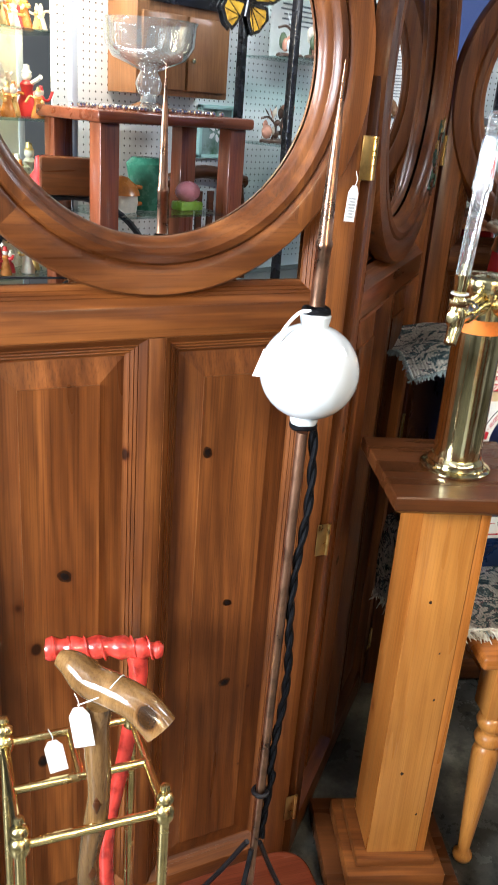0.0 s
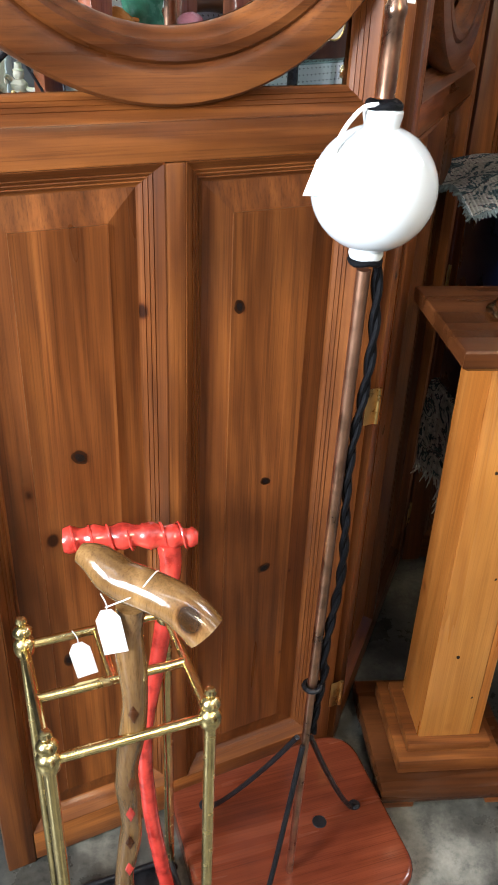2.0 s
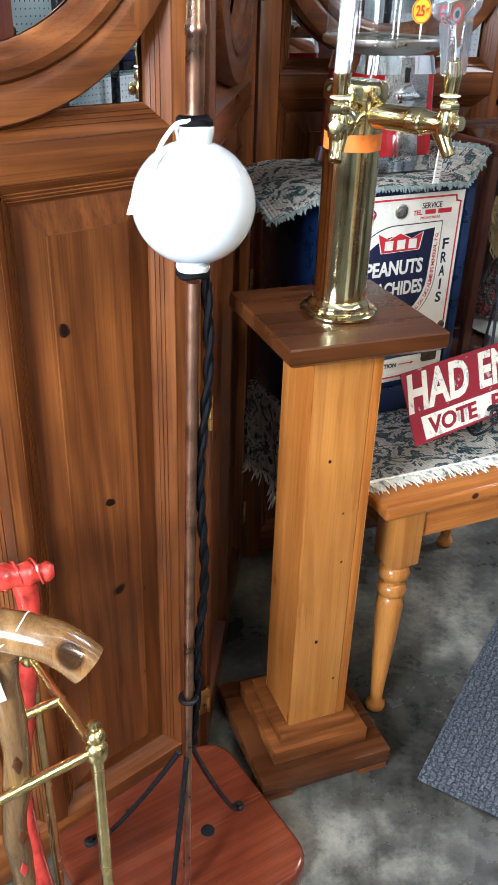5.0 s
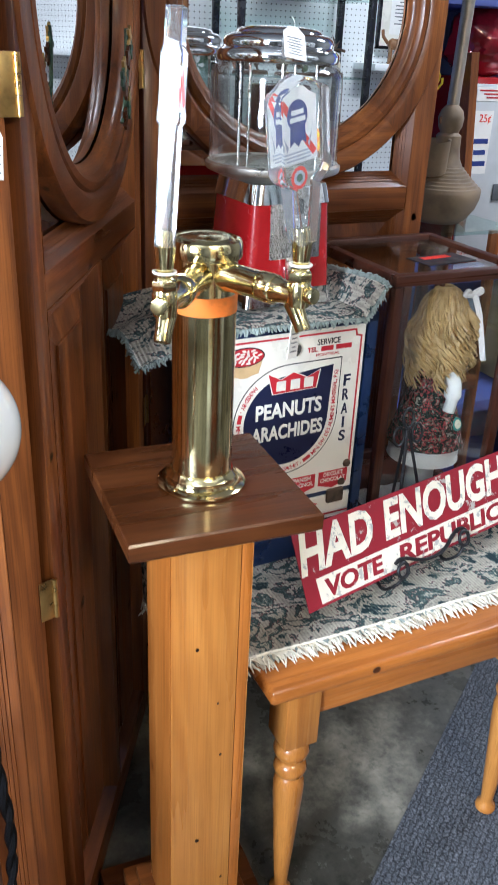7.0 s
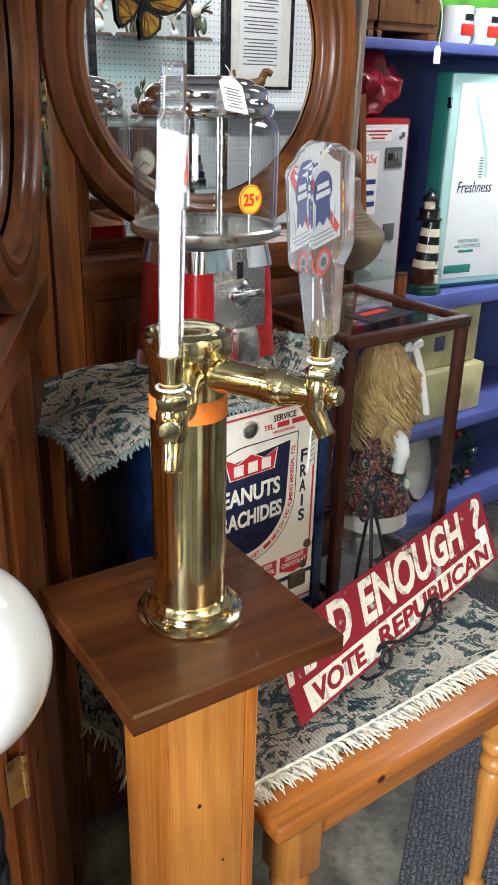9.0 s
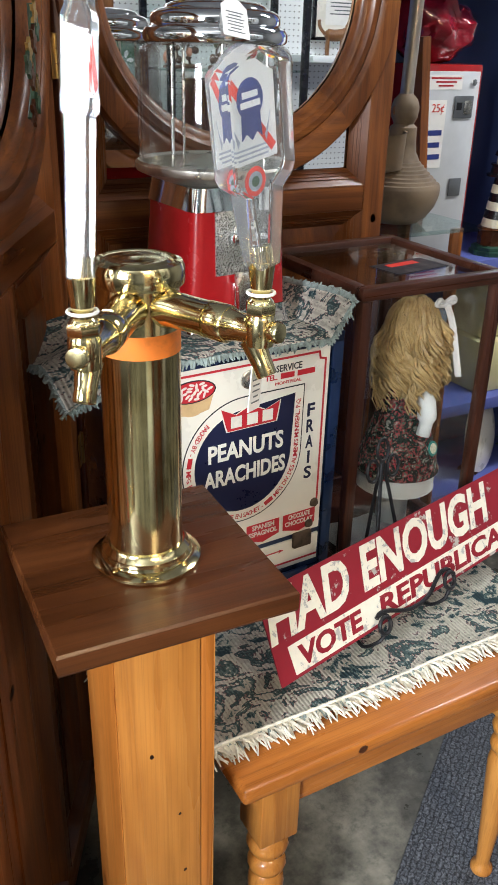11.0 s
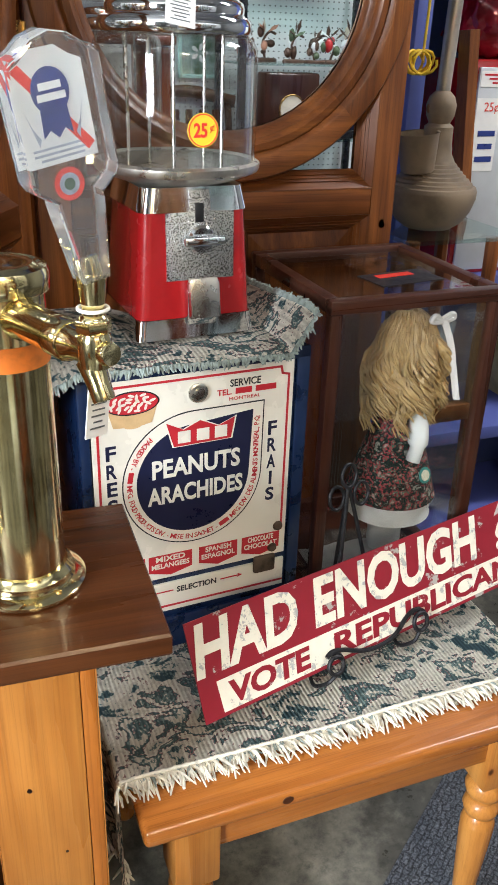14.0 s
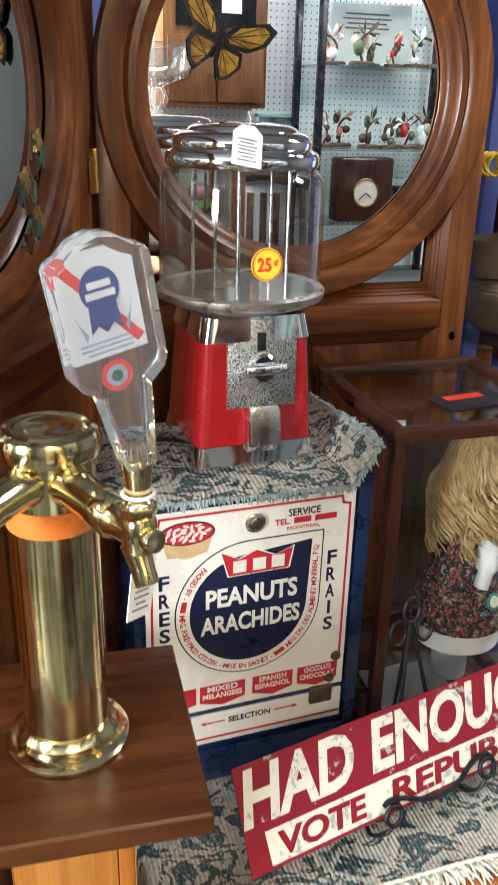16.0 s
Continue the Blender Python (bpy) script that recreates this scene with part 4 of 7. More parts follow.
tower = thing("beer_tower", pose(0.546, 1.202, 0.900), "polished brass beer tower with two taps and clear handles", "beer tower")
part("flange", lathe([(0.0, 0.0), (0.054, 0.0), (0.0575, 0.002), (0.0575, 0.005), (0.053, 0.008), (0.047, 0.009), (0.0455, 0.012), (0.0455, 0.017), (0.042, 0.021), (0.0405, 0.024), (0.0, 0.024)], 56), BRASS, tower, "round brass foot flange")
for k in range(4):
    part("screw", lathe([(0, 0), (0.0032, 0), (0.0026, 0.0016), (0, 0.002)], 10), BRASS_DULL, tower, m=Matrix.Translation((0.0505 * math.cos(k * 1.571 + 0.5), 0.0505 * math.sin(k * 1.571 + 0.5), 0.0084)))
part("column", lathe([(0.0, 0.02), (0.0385, 0.02), (0.0385, 0.300), (0.0, 0.300)], 64), BRASS, tower, "polished brass column")
part("cap", lathe([(0.0, 0.296), (0.0425, 0.296), (0.0435, 0.298), (0.0435, 0.311), (0.0415, 0.316), (0.036, 0.318), (0.033, 0.3165), (0.030, 0.3185), (0.022, 0.3175), (0.018, 0.319), (0.0, 0.3195)], 56), BRASS, tower, "stepped brass lid")
part("tape", lathe([(0.0387, 0.233), (0.0391, 0.233), (0.0391, 0.255), (0.0387, 0.255)], 56), ORANGE_TAPE, tower, "band of orange tape")


def tap(direction, length, name):
    """A shank from the column and a faucet at its end, in the tower's space."""
    a = math.degrees(math.atan2(direction[1], direction[0]))
    m = pose(0, 0, 0.279, 0, 0, a)
    turn = m @ pose(0, 0, 0, 0, 90, 0)
    sh = part("shank", lathe([(0.0, 0.034), (0.0185, 0.034), (0.0180, 0.042), (0.0160, 0.048), (0.0158, 0.086), (0.0166, 0.087), (0.0166, 0.0895), (0.0150, 0.090), (0.0150, 0.0915), (0.0166, 0.092), (0.0166, 0.108), (0.0155, 0.110), (0.0, 0.110)], 32), BRASS, tower, "brass tap shank", m=turn)
    L = length
    fb = bmesh.new()
    tube(smooth_path([(0.104, 0, 0), (0.116, 0, 0.0005), (L - 0.010, 0, 0.001), (L + 0.006, 0, 0.003)], 5), [0.0150, 0.0150, 0.0149, 0.0146, 0.0141, 0.0135, 0.0129, 0.0125, 0.0123, 0.0122, 0.0122, 0.0122, 0.0121, 0.0119, 0.0114, 0.0105], 20, bm=fb)
    f = part("faucet", fb, BRASS, tower, "brass faucet body", m=m)
    part("spout", lathe([(0.0, -0.042), (0.0060, -0.042), (0.0064, -0.0425), (0.0084, -0.0425), (0.0090, -0.041), (0.0090, -0.030), (0.0098, -0.022), (0.0114, -0.010), (0.0, -0.004)], 24), BRASS, f, m=pose(L - 0.014, 0, 0.001, 0, -30, 0))
    part("collar", lathe([(0.0, -0.012), (0.0118, -0.012), (0.0128, -0.004), (0.0128, 0.010), (0.0118, 0.0125), (0.0112, 0.014), (0.0112, 0.024), (0.0100, 0.026), (0.0080, 0.028), (0.0080, 0.033), (0.0088, 0.035), (0.0112, 0.058), (0.0, 0.058)], 28), BRASS, f, "brass lever collar", m=Matrix.Translation((L - 0.002, 0, 0.002)))
    part("nut", lathe([(0.0, 0.0), (0.0128, 0.0), (0.0134, 0.0012), (0.0134, 0.0082), (0.0128, 0.0094), (0.0, 0.0094)], 6), BRASS, f, "brass hexagon nut", m=Matrix.Translation((L - 0.002, 0, 0.0165)) @ pose(0, 0, 0, 0, 0, 12))
    part("knob", lathe([(0.0, 0.0), (0.0062, 0.0), (0.0062, 0.006), (0.0086, 0.0075), (0.0090, 0.010), (0.0090, 0.0145), (0.0080, 0.0165), (0.0, 0.0175)], 22), BRASS, f, m=pose(L + 0.003, 0, 0.003, 0, 86, 0))
    part("string", tube([(L + 0.0112 * math.cos(q) - 0.002, 0.0112 * math.sin(q), 0.034) for q in np.linspace(0, 6.28, 17)[:-1]], 0.0014, 6, closed=True), STRING, f, "white string loop")
    return m @ Vector((L - 0.002, 0, 0.057)), f


end2, f2 = tap((0.055, -0.133), 0.144, "tap")
end1, f1 = tap((-0.094, -0.125), 0.156, "tap")


def paddle(parent, at, yaw, w, d, lean, plain):
    """A clear acrylic tap handle: narrow stem that widens into a shouldered head with a printed badge inside."""
    m = Matrix.Translation(at) @ pose(0, 0, 0, lean, 0 if plain else -11, yaw) @ Matrix.Diagonal((0.8 if plain else 1.05, 0.85 if plain else 1, 1.05 if plain else 1.06, 1))
    if plain:
        out = [(-0.0105, 0.0), (0.0105, 0.0), (0.0115, 0.106), (0.0150, 0.109), (0.0150, 0.119), (0.0138, 0.122), (0.0138, 0.166), (0.0105, 0.172), (0.0105, 0.202), (-0.0105, 0.202), (-0.0105, 0.172), (-0.0138, 0.166), (-0.0138, 0.122), (-0.0150, 0.119), (-0.0150, 0.109), (-0.0115, 0.106)]
    else:
        out = [(-0.0095, 0.0), (0.0095, 0.0), (0.0165, 0.052), (0.0165, 0.056), (0.0275, 0.064), (0.0305, 0.070), (0.0305, 0.136), (0.0275, 0.140), (0.020, 0.143), (0.012, 0.149), (0.0, 0.152), (-0.012, 0.149), (-0.020, 0.143), (-0.0275, 0.140), (-0.0305, 0.136), (-0.0305, 0.070), (-0.0275, 0.064), (-0.0165, 0.056), (-0.0165, 0.052)]
    h = part("handle", slab(out, -d, d, 0.0022), ACRYLIC, tower, "clear acrylic tap handle with printed badge", smooth=False, m=m)
    part("ferrule", lathe([(0.0, -0.004), (0.0075, -0.004), (0.0065, 0.012), (0.0055, 0.016), (0.0, 0.017)], 16), BRASS, h)
    y = -(d - 0.0016)
    if not plain:
        badge = part("badge", slab([(-0.024, 0.076), (0.024, 0.076), (0.024, 0.132), (0.016, 0.136), (0.008, 0.142), (-0.008, 0.142), (-0.016, 0.136), (-0.024, 0.132)], -y, -y + 0.0005), BOARD_WHITE, h, "white printed badge", smooth=False)
        disc = [(0.0125 * math.cos(a), 0.118 + 0.0135 * math.sin(a)) for a in np.linspace(0, 6.283, 25)[:-1]]
        part("ribbon", slab([(-0.023, 0.132), (-0.017, 0.135), (0.023, 0.084), (0.018, 0.080)], -y - 0.0004, -y), STICKER_RED, badge, "red diagonal ribbon", smooth=False)
        part("roundel", slab(disc, -y - 0.0008, -y), INK_BLUE, badge, "blue roundel with white bars", smooth=False)
        part("rosette", slab([(-0.009, 0.108), (0.009, 0.108), (0.010, 0.092), (0.005, 0.096), (0.0, 0.091), (-0.005, 0.096), (-0.010, 0.092)], -y - 0.0007, -y), INK_BLUE, badge, "blue ribbon tails", smooth=False)
        bars(badge, BOARD_WHITE, 0.0, 0.121, -y - 0.0008, [0.015, 0.019], 0.0042, pitch=0.0062)
        bars(badge, PRINT_GREY, 0.0, 0.086, -y, [0.038, 0.038, 0.03], 0.0014, pitch=0.0032)
        for s in (-1, 1):
            part("sprig", slab([(s * 0.014, 0.088), (s * 0.019, 0.108), (s * 0.0165, 0.100), (s * 0.012, 0.092)][::s], -y - 0.0004, -y), PRINT_GREY, badge, smooth=False)
        ring = [(0.0105 * math.cos(a), 0.0625 + 0.0105 * math.sin(a)) for a in np.linspace(0, 6.283, 25)[:-1]]
        part("seal", slab(ring, -y - 0.0002, -y), STICKER_RED, h, "small red and white seal", smooth=False)
        part("seal_middle", slab([(x * 0.66, 0.0625 + (z - 0.0625) * 0.66) for x, z in ring], -y - 0.0005, -y), PRINT_GREY, h, smooth=False)
        part("seal_leaf", slab([(x * 0.36, 0.0625 + (z - 0.0625) * 0.36) for x, z in ring], -y - 0.0008, -y), LEAF, h, smooth=False)
    else:
        part("print", slab([(-0.012, 0.118), (0.012, 0.118), (0.012, 0.156), (-0.012, 0.156)], -y - 0.0002, -y + 0.0002), BOARD_WHITE, h, "white and red printed label", smooth=False)
        part("print_ribbon", slab([(-0.012, 0.150), (-0.004, 0.156), (0.012, 0.126), (0.004, 0.119)], -y - 0.0004, -y), STICKER_RED, h, smooth=False)
    return h


INK_BLUE = surface("badge_blue", (0.025, 0.045, 0.22), 0.35, 0.0, 0.1, 60, 0.0)
PRINT_GREY = surface("badge_grey_print", (0.42, 0.48, 0.58), 0.5, 0.0, 0.2, 90, 0.0)
paddle(tower, end2, 16, 0.03, 0.0120, 3, False)
paddle(tower, end1, -40, 0.012, 0.010, -9, True)
price_tag("price_tag", pose(0.606, 1.080, 1.166, 0, 10, 38), 0.026, 0.058, "white paper price tag hanging from a brass tap")


# ---- low pine table ----
TX0, TX1, TY0, TY1, TZ = 0.643, 1.272, 1.146, 1.715, 0.553
table = thing("side_table", pose(0, 0, 0), "honey pine low table with turned legs", "table")
part("tabletop", box(TX0, TX1, TY0, TY1, TZ - 0.028, TZ, 0.008, 3), HONEY_X, table, "honey pine top with rounded edge")
ax0, ax1, ay0, ay1 = TX0 + 0.045, TX1 - 0.045, TY0 + 0.03, TY1 - 0.045
part("apron", box(ax0 + 0.062, ax1 - 0.062, ay0 + 0.008, ay0 + 0.028, TZ - 0.108, TZ - 0.0285, 0.002), HONEY_X, table)
part("apron", box(ax0 + 0.062, ax1 - 0.062, ay1 - 0.02, ay1, TZ - 0.108, TZ - 0.0285, 0.002), HONEY_X, table)
for x in (ax0 + 0.008, ax1 - 0.028):
    part("apron", box(x, x + 0.02, ay0 + 0.062, ay1 - 0.062, TZ - 0.108, TZ - 0.0285, 0.002), HONEY_X, table)
leg_prof = [(0.0, 0.0), (0.013, 0.0), (0.019, 0.006), (0.021, 0.014), (0.019, 0.022), (0.0135, 0.028), (0.0125, 0.035), (0.016, 0.09), (0.022, 0.19), (0.026, 0.255), (0.027, 0.285), (0.024, 0.300), (0.019, 0.306), (0.026, 0.312), (0.029, 0.322), (0.026, 0.333), (0.020, 0.338), (0.020, 0.344), (0.028, 0.352), (0.031, 0.362), (0.028, 0.373), (0.022, 0.379), (0.026, 0.390), (0.0, 0.392)]
for x in (ax0 + 0.031, ax1 - 0.031):
    for y in (ay0 + 0.031, ay1 - 0.031):
        bm = lathe(leg_prof, 24)
        box(-0.031, 0.031, -0.031, 0.031, 0.388, TZ - 0.0285, 0.004, bm=bm, taper=None)
        part("leg", bm, HONEY_Z, table, "turned pine leg with square head", m=Matrix.Translation((x, y, 0)))
part("knot", lathe([(0, 0), (0.008, 0), (0.0075, 0.0006), (0, 0.001)], 16), WALNUT, table, "dark knot", m=pose(0.826, TY0 + 0.0003, TZ - 0.013, 90, 0, 0) @ Matrix.Diagonal((1, 0.8, 1, 1)))


def cloth_sheet(x0, x1, y0, y1, height, nx=60, ny=44, thick=0.003):
    """A woven sheet over what lies under it; height(x, y) gives its height, and where it leaves the edge it falls."""
    b = bmesh.new()
    grid = [[b.verts.new(height(x0 + (x1 - x0) * i / nx, y0 + (y1 - y0) * j / ny)) for i in range(nx + 1)] for j in range(ny + 1)]
    for j in range(ny):
        for i in range(nx):
            b.faces.new((grid[j][i], grid[j][i + 1], grid[j + 1][i + 1], grid[j + 1][i]))
    bmesh.ops.solidify(b, geom=b.faces[:], thickness=-thick)
    bmesh.ops.recalc_face_normals(b, faces=b.faces[:])
    return b


def table_cloth(u, v):
    """u runs across the table, past its end where the cloth hangs down; v from the front edge back."""
    over = (TX0 - 0.004) - u
    wob = noise.noise(Vector((u * 9, v * 9, 0.3)))
    z = TZ + 0.004 + 0.0022 * (wob + 1)
    x = u
    if over > 0:
        fall = min(over, 0.02)
        x = TX0 - 0.006 - 0.010 * math.sin(min(1, over / 0.02) * 1.57) - 0.012 * math.sin(v * 38 + over * 5) * min(1, over / 0.1)
        z = TZ + 0.006 - 0.004 * min(1, over / 0.02) - max(0, over - 0.008)
    return (x, v + 0.006 * noise.noise(Vector((u * 5, 0.2, 0))) + 0.012 * max(0, over), z)


runner = thing("tapestry_runner", pose(0, 0, 0), "green and cream woven tapestry cloth spread over the table", "table runner")
part("cloth", cloth_sheet(0.440, 1.268, 1.222, 1.70, table_cloth, 84, 44), FABRIC, runner, "woven leaf motif in green, rose and cream")


def fringe(name, base, count, length, out, material, parent, label, seed):
    """Loose twisted threads along an edge: base(t) gives a place, out(t) the way they point."""
    rnd = random.Random(seed)
    bm = bmesh.new()
    for k in range(count):
        t = (k + rnd.random() * 0.8) / count
        p, d = Vector(base(t)), Vector(out(t))
        d = (d + Vector((rnd.uniform(-0.5, 0.5), rnd.uniform(-0.35, 0.35), rnd.uniform(-0.15, 0.25)))).normalized()
        L = length * rnd.uniform(0.6, 1.25)
        q = p + d * L * 0.5 + Vector((0, 0, rnd.uniform(-0.001, 0.004)))
        e = p + d * L + Vector((rnd.uniform(-0.004, 0.004), 0, rnd.uniform(-0.005, 0.002)))
        tube([p, q, e], [0.0017, 0.0023, 0.0010], 4, bm=bm)
    return tagged(part(name, bm, material, parent, label), kind="stuff")


part("hem", tube([Vector(table_cloth(0.628 + 0.637 * k / 120, 1.2225)) + Vector((0, 0.0, 0.0022 + 0.0006 * math.sin(k * 1.9))) for k in range(121)], [0.0030 + 0.0005 * math.sin(k * 2.3) for k in range(121)], 7), FRINGE, runner, "cream corded hem")
fringe("fringe", lambda t: Vector(table_cloth(0.625 + 0.64 * t, 1.222)) + Vector((0, 0.001, 0)), 330, 0.031, lambda t: (0.12, -1, -0.02), FRINGE, runner, "cream thread fringe along the front edge", 3)
fringe("fringe", lambda t: Vector(table_cloth(0.625 + 0.64 * t, 1.224)) + Vector((0, 0.001, -0.001)), 120, 0.020, lambda t: (-0.1, -1, -0.05), FRINGE_GREEN, runner, "darker threads in the fringe", 4)
fringe("fringe", lambda t: table_cloth(0.441, 1.225 + 0.46 * t), 120, 0.03, lambda t: (0, -0.1, -1), FRINGE, runner, "cream thread fringe along the hanging end", 5)


# ---- peanut vending box ----
pb = thing("peanut_vending_box", pose(0.8085, 1.4475, 0.5625, 0, 0, 3), "navy enamel peanut vending box with printed cream front", "vending box")
BW, BH = 0.161, 0.456
part("body", box(-BW - 0.004, BW, 0.006, 0.235, 0.0, BH, 0.006, 3), BLUE_ENAMEL, pb, "navy blue enamel steel body")
fr = bmesh.new()
box(-BW - 0.004, -BW + 0.010, 0.0, 0.006, 0.0, BH, 0.002, bm=fr)
box(BW - 0.019, BW, 0.0, 0.006, 0.0, BH, 0.002, bm=fr)
box(-BW, BW, 0.0, 0.006, BH - 0.018, BH, 0.002, bm=fr)
box(-BW, BW, 0.0, 0.006, 0.0, 0.056, 0.002, bm=fr)
part("front_frame", fr, BLUE_ENAMEL, pb)
door = part("door", slab([(-0.149, 0.127), (0.137, 0.127), (0.137, 0.4385), (-0.149, 0.4385)], 0.001, 0.006, 0.001), CREAM, pb, "cream enamel door with printed label", smooth=False)
strip = part("selection_strip", slab([(-0.149, 0.068), (0.137, 0.068), (0.137, 0.1165), (-0.149, 0.1165)], 0.001, 0.006, 0.001), CREAM, pb, "cream strip with arrows", smooth=False)
F = 0.0008
RUST = surface("rusty_brown_metal", (0.12, 0.085, 0.060), 0.6, 0.5, 0.4, 60, 0.6)


def line(points, width, parent, material, name="printed_line"):
    bm = bmesh.new()
    for (x0, z0), (x1, z1) in zip(points, points[1:]):
        d = Vector((x1 - x0, z1 - z0))
        if d.length < 1e-6:
            continue
        n = Vector((-d.y, d.x)).normalized() * width / 2
        e = d.normalized() * width * 0.3
        slab([(x0 - n.x - e.x, z0 - n.y - e.y), (x1 - n.x + e.x, z1 - n.y + e.y), (x1 + n.x + e.x, z1 + n.y + e.y), (x0 + n.x - e.x, z0 + n.y - e.y)], F - 0.0003, F + 0.0002, bm=bm)
    return part(name, bm, material, parent, smooth=False)


line([(-0.141, 0.128), (-0.141, 0.418), (-0.131, 0.420), (-0.129, 0.430), (0.117, 0.430), (0.119, 0.420), (0.129, 0.418), (0.129, 0.170)], 0.0032, door, INK_RED, "red_border")
part("lock", lathe([(0, 0), (0.0135, 0), (0.0135, 0.003), (0.011, 0.0045), (0.0085, 0.0045), (0.008, 0.003), (0.006, 0.003), (0.006, 0.006), (0, 0.006)], 28), STEEL, door, "round steel lock", m=pose(-0.0045, 0.001, 0.409, 90, 0, 0))
letters("SERVICE", 0.0105, 0.064, 0.4155, F, INK_BLACK, door, width=0.045, bold=0.0002)
letters("TEL.", 0.0085, 0.0335, 0.4035, F, INK_RED, door, width=0.021, bold=0.0002)
bars(door, INK_RED, 0.0615, 0.4035, F, [0.024], 0.0085, name="number_bar")
bars(door, INK_RED, 0.0945, 0.4035, F, [0.031], 0.0085, name="number_bar")
letters("MONTREAL", 0.0048, 0.0635, 0.3930, F, INK_RED, door, width=0.046)
# bowl of nuts
TAN = surface("tan_ink", (0.62, 0.43, 0.22), 0.4, 0.0, 0.1, 40, 0.0)
oval = lambda cx, cz, rx, rz, a0=0.0, a1=6.2832, n=25: [(cx + rx * math.cos(a), cz + rz * math.sin(a)) for a in np.linspace(a0, a1, n)]
bx, bz = -0.0940, 0.3985
part("bowl", slab([(bx - 0.034, bz + 0.006), (bx - 0.026, bz - 0.024)] + [(bx + 0.012 * math.cos(a), bz - 0.024 + 0.004 * math.sin(a)) for a in np.linspace(3.4, 6.0, 7)] + [(bx + 0.026, bz - 0.022), (bx + 0.036, bz + 0.010)], F - 0.0002, F + 0.0003), TAN, door, "printed tan bowl", smooth=False)
part("bowl_rim", slab(oval(bx, bz + 0.008, 0.0365, 0.0165)[:-1], F - 0.0004, F + 0.0003), INK_BLACK, door, smooth=False)
part("bowl_fill", slab(oval(bx, bz + 0.008, 0.0345, 0.0148)[:-1], F - 0.0006, F + 0.0003), INK_RED, door, "printed dark red filling", smooth=False)
nut = bmesh.new()
rnd = random.Random(8)
for k in range(26):
    q0, rad = k * 2.39996, math.sqrt((k + 0.5) / 26)
    cx, cz = bx + 0.030 * rad * math.cos(q0), bz + 0.008 + 0.0118 * rad * math.sin(q0)
    a = rnd.uniform(0.0, 3.14)
    slab([(cx + 0.0047 * math.cos(q) * math.cos(a) - 0.0019 * math.sin(q) * math.sin(a), cz + 0.0047 * math.cos(q) * math.sin(a) + 0.0019 * math.sin(q) * math.cos(a)) for q in np.linspace(0, 6.283, 11)[:-1]], F - 0.0008, F + 0.0002, bm=nut)
tagged(part("printed_nut", nut, CREAM, door, smooth=False), kind="stuff")


def drop(cx, cz, r, tip):
    """A round outline drawn out to a corner."""
    t = Vector((tip[0] - cx, tip[1] - cz))
    a = math.atan2(t.y, t.x)
    h = math.acos(min(1, r / t.length))
    return [tip] + [(cx + r * math.cos(q), cz + r * math.sin(q)) for q in np.linspace(a + h, a + 2 * math.pi - h, 46)]


cx, cz = -0.0095, 0.2825
part("drop_outline", slab(drop(cx, cz, 0.1020, (0.0935, 0.3850)), F - 0.0002, F + 0.0003), INK_BLACK, door, smooth=False)
part("drop_band", slab(drop(cx, cz, 0.1002, (0.0917, 0.3832)), F - 0.0004, F + 0.0003), CREAM, door, smooth=False)
part("drop_field", slab(drop(cx, cz, 0.0820, (0.0768, 0.3735)), F - 0.0006, F + 0.0003), INK_NAVY, door, "navy drop-shaped field", smooth=False)


def band_text(words, size, start, parent, material, name):
    """Small capitals that run round the field, their heads towards its middle, then up its straight side; a blank word is a bar."""
    bm = bmesh.new()
    r, at = 0.0915, start
    turn_at = r * math.pi / 2

    def place(w, make):
        nonlocal at
        mid = at + w / 2
        if mid < turn_at:
            a = 1.5 * math.pi + mid / r
            m = Matrix.Translation((cx + r * math.cos(a), F - 0.0009, cz + r * math.sin(a))) @ Matrix.Rotation(-(a - 1.5 * math.pi), 4, "Y")
        else:
            m = Matrix.Translation((cx + r, F - 0.0009, cz + mid - turn_at)) @ Matrix.Rotation(-math.pi / 2, 4, "Y")
        join(bm, make(), m)
        at += w

    def glyph(ch):
        cu = bpy.data.curves.new("text", "FONT")
        cu.body, cu.size, cu.extrude, cu.align_x, cu.resolution_u, cu.offset = ch, size / 0.72, 0.0001, "CENTER", 1, 0.00012
        tmp = bpy.data.objects.new("text", cu)
        me = bpy.data.meshes.new_from_object(tmp)
        bpy.data.objects.remove(tmp)
        b = bmesh.new()
        b.from_mesh(me)
        bpy.data.meshes.remove(me)
        b.transform(Matrix.Translation((0, 0, -size / 2)) @ Matrix.Rotation(math.pi / 2, 4, "X"))
        return b

    for word in words:
        if not word:
            place(size * 2.2, lambda: box(-size, size, -0.0001, 0.0001, -size * 0.45, size * 0.45, 0))
        for ch in word:
            place(size * (0.32 if ch in "I.,-" else 0.84 if ch in "MW" else 0.635), lambda: glyph(ch))
        at += size * 0.38
    return tagged(part(name, bm, material, parent, "small red print round the field", smooth=False), kind="stuff")


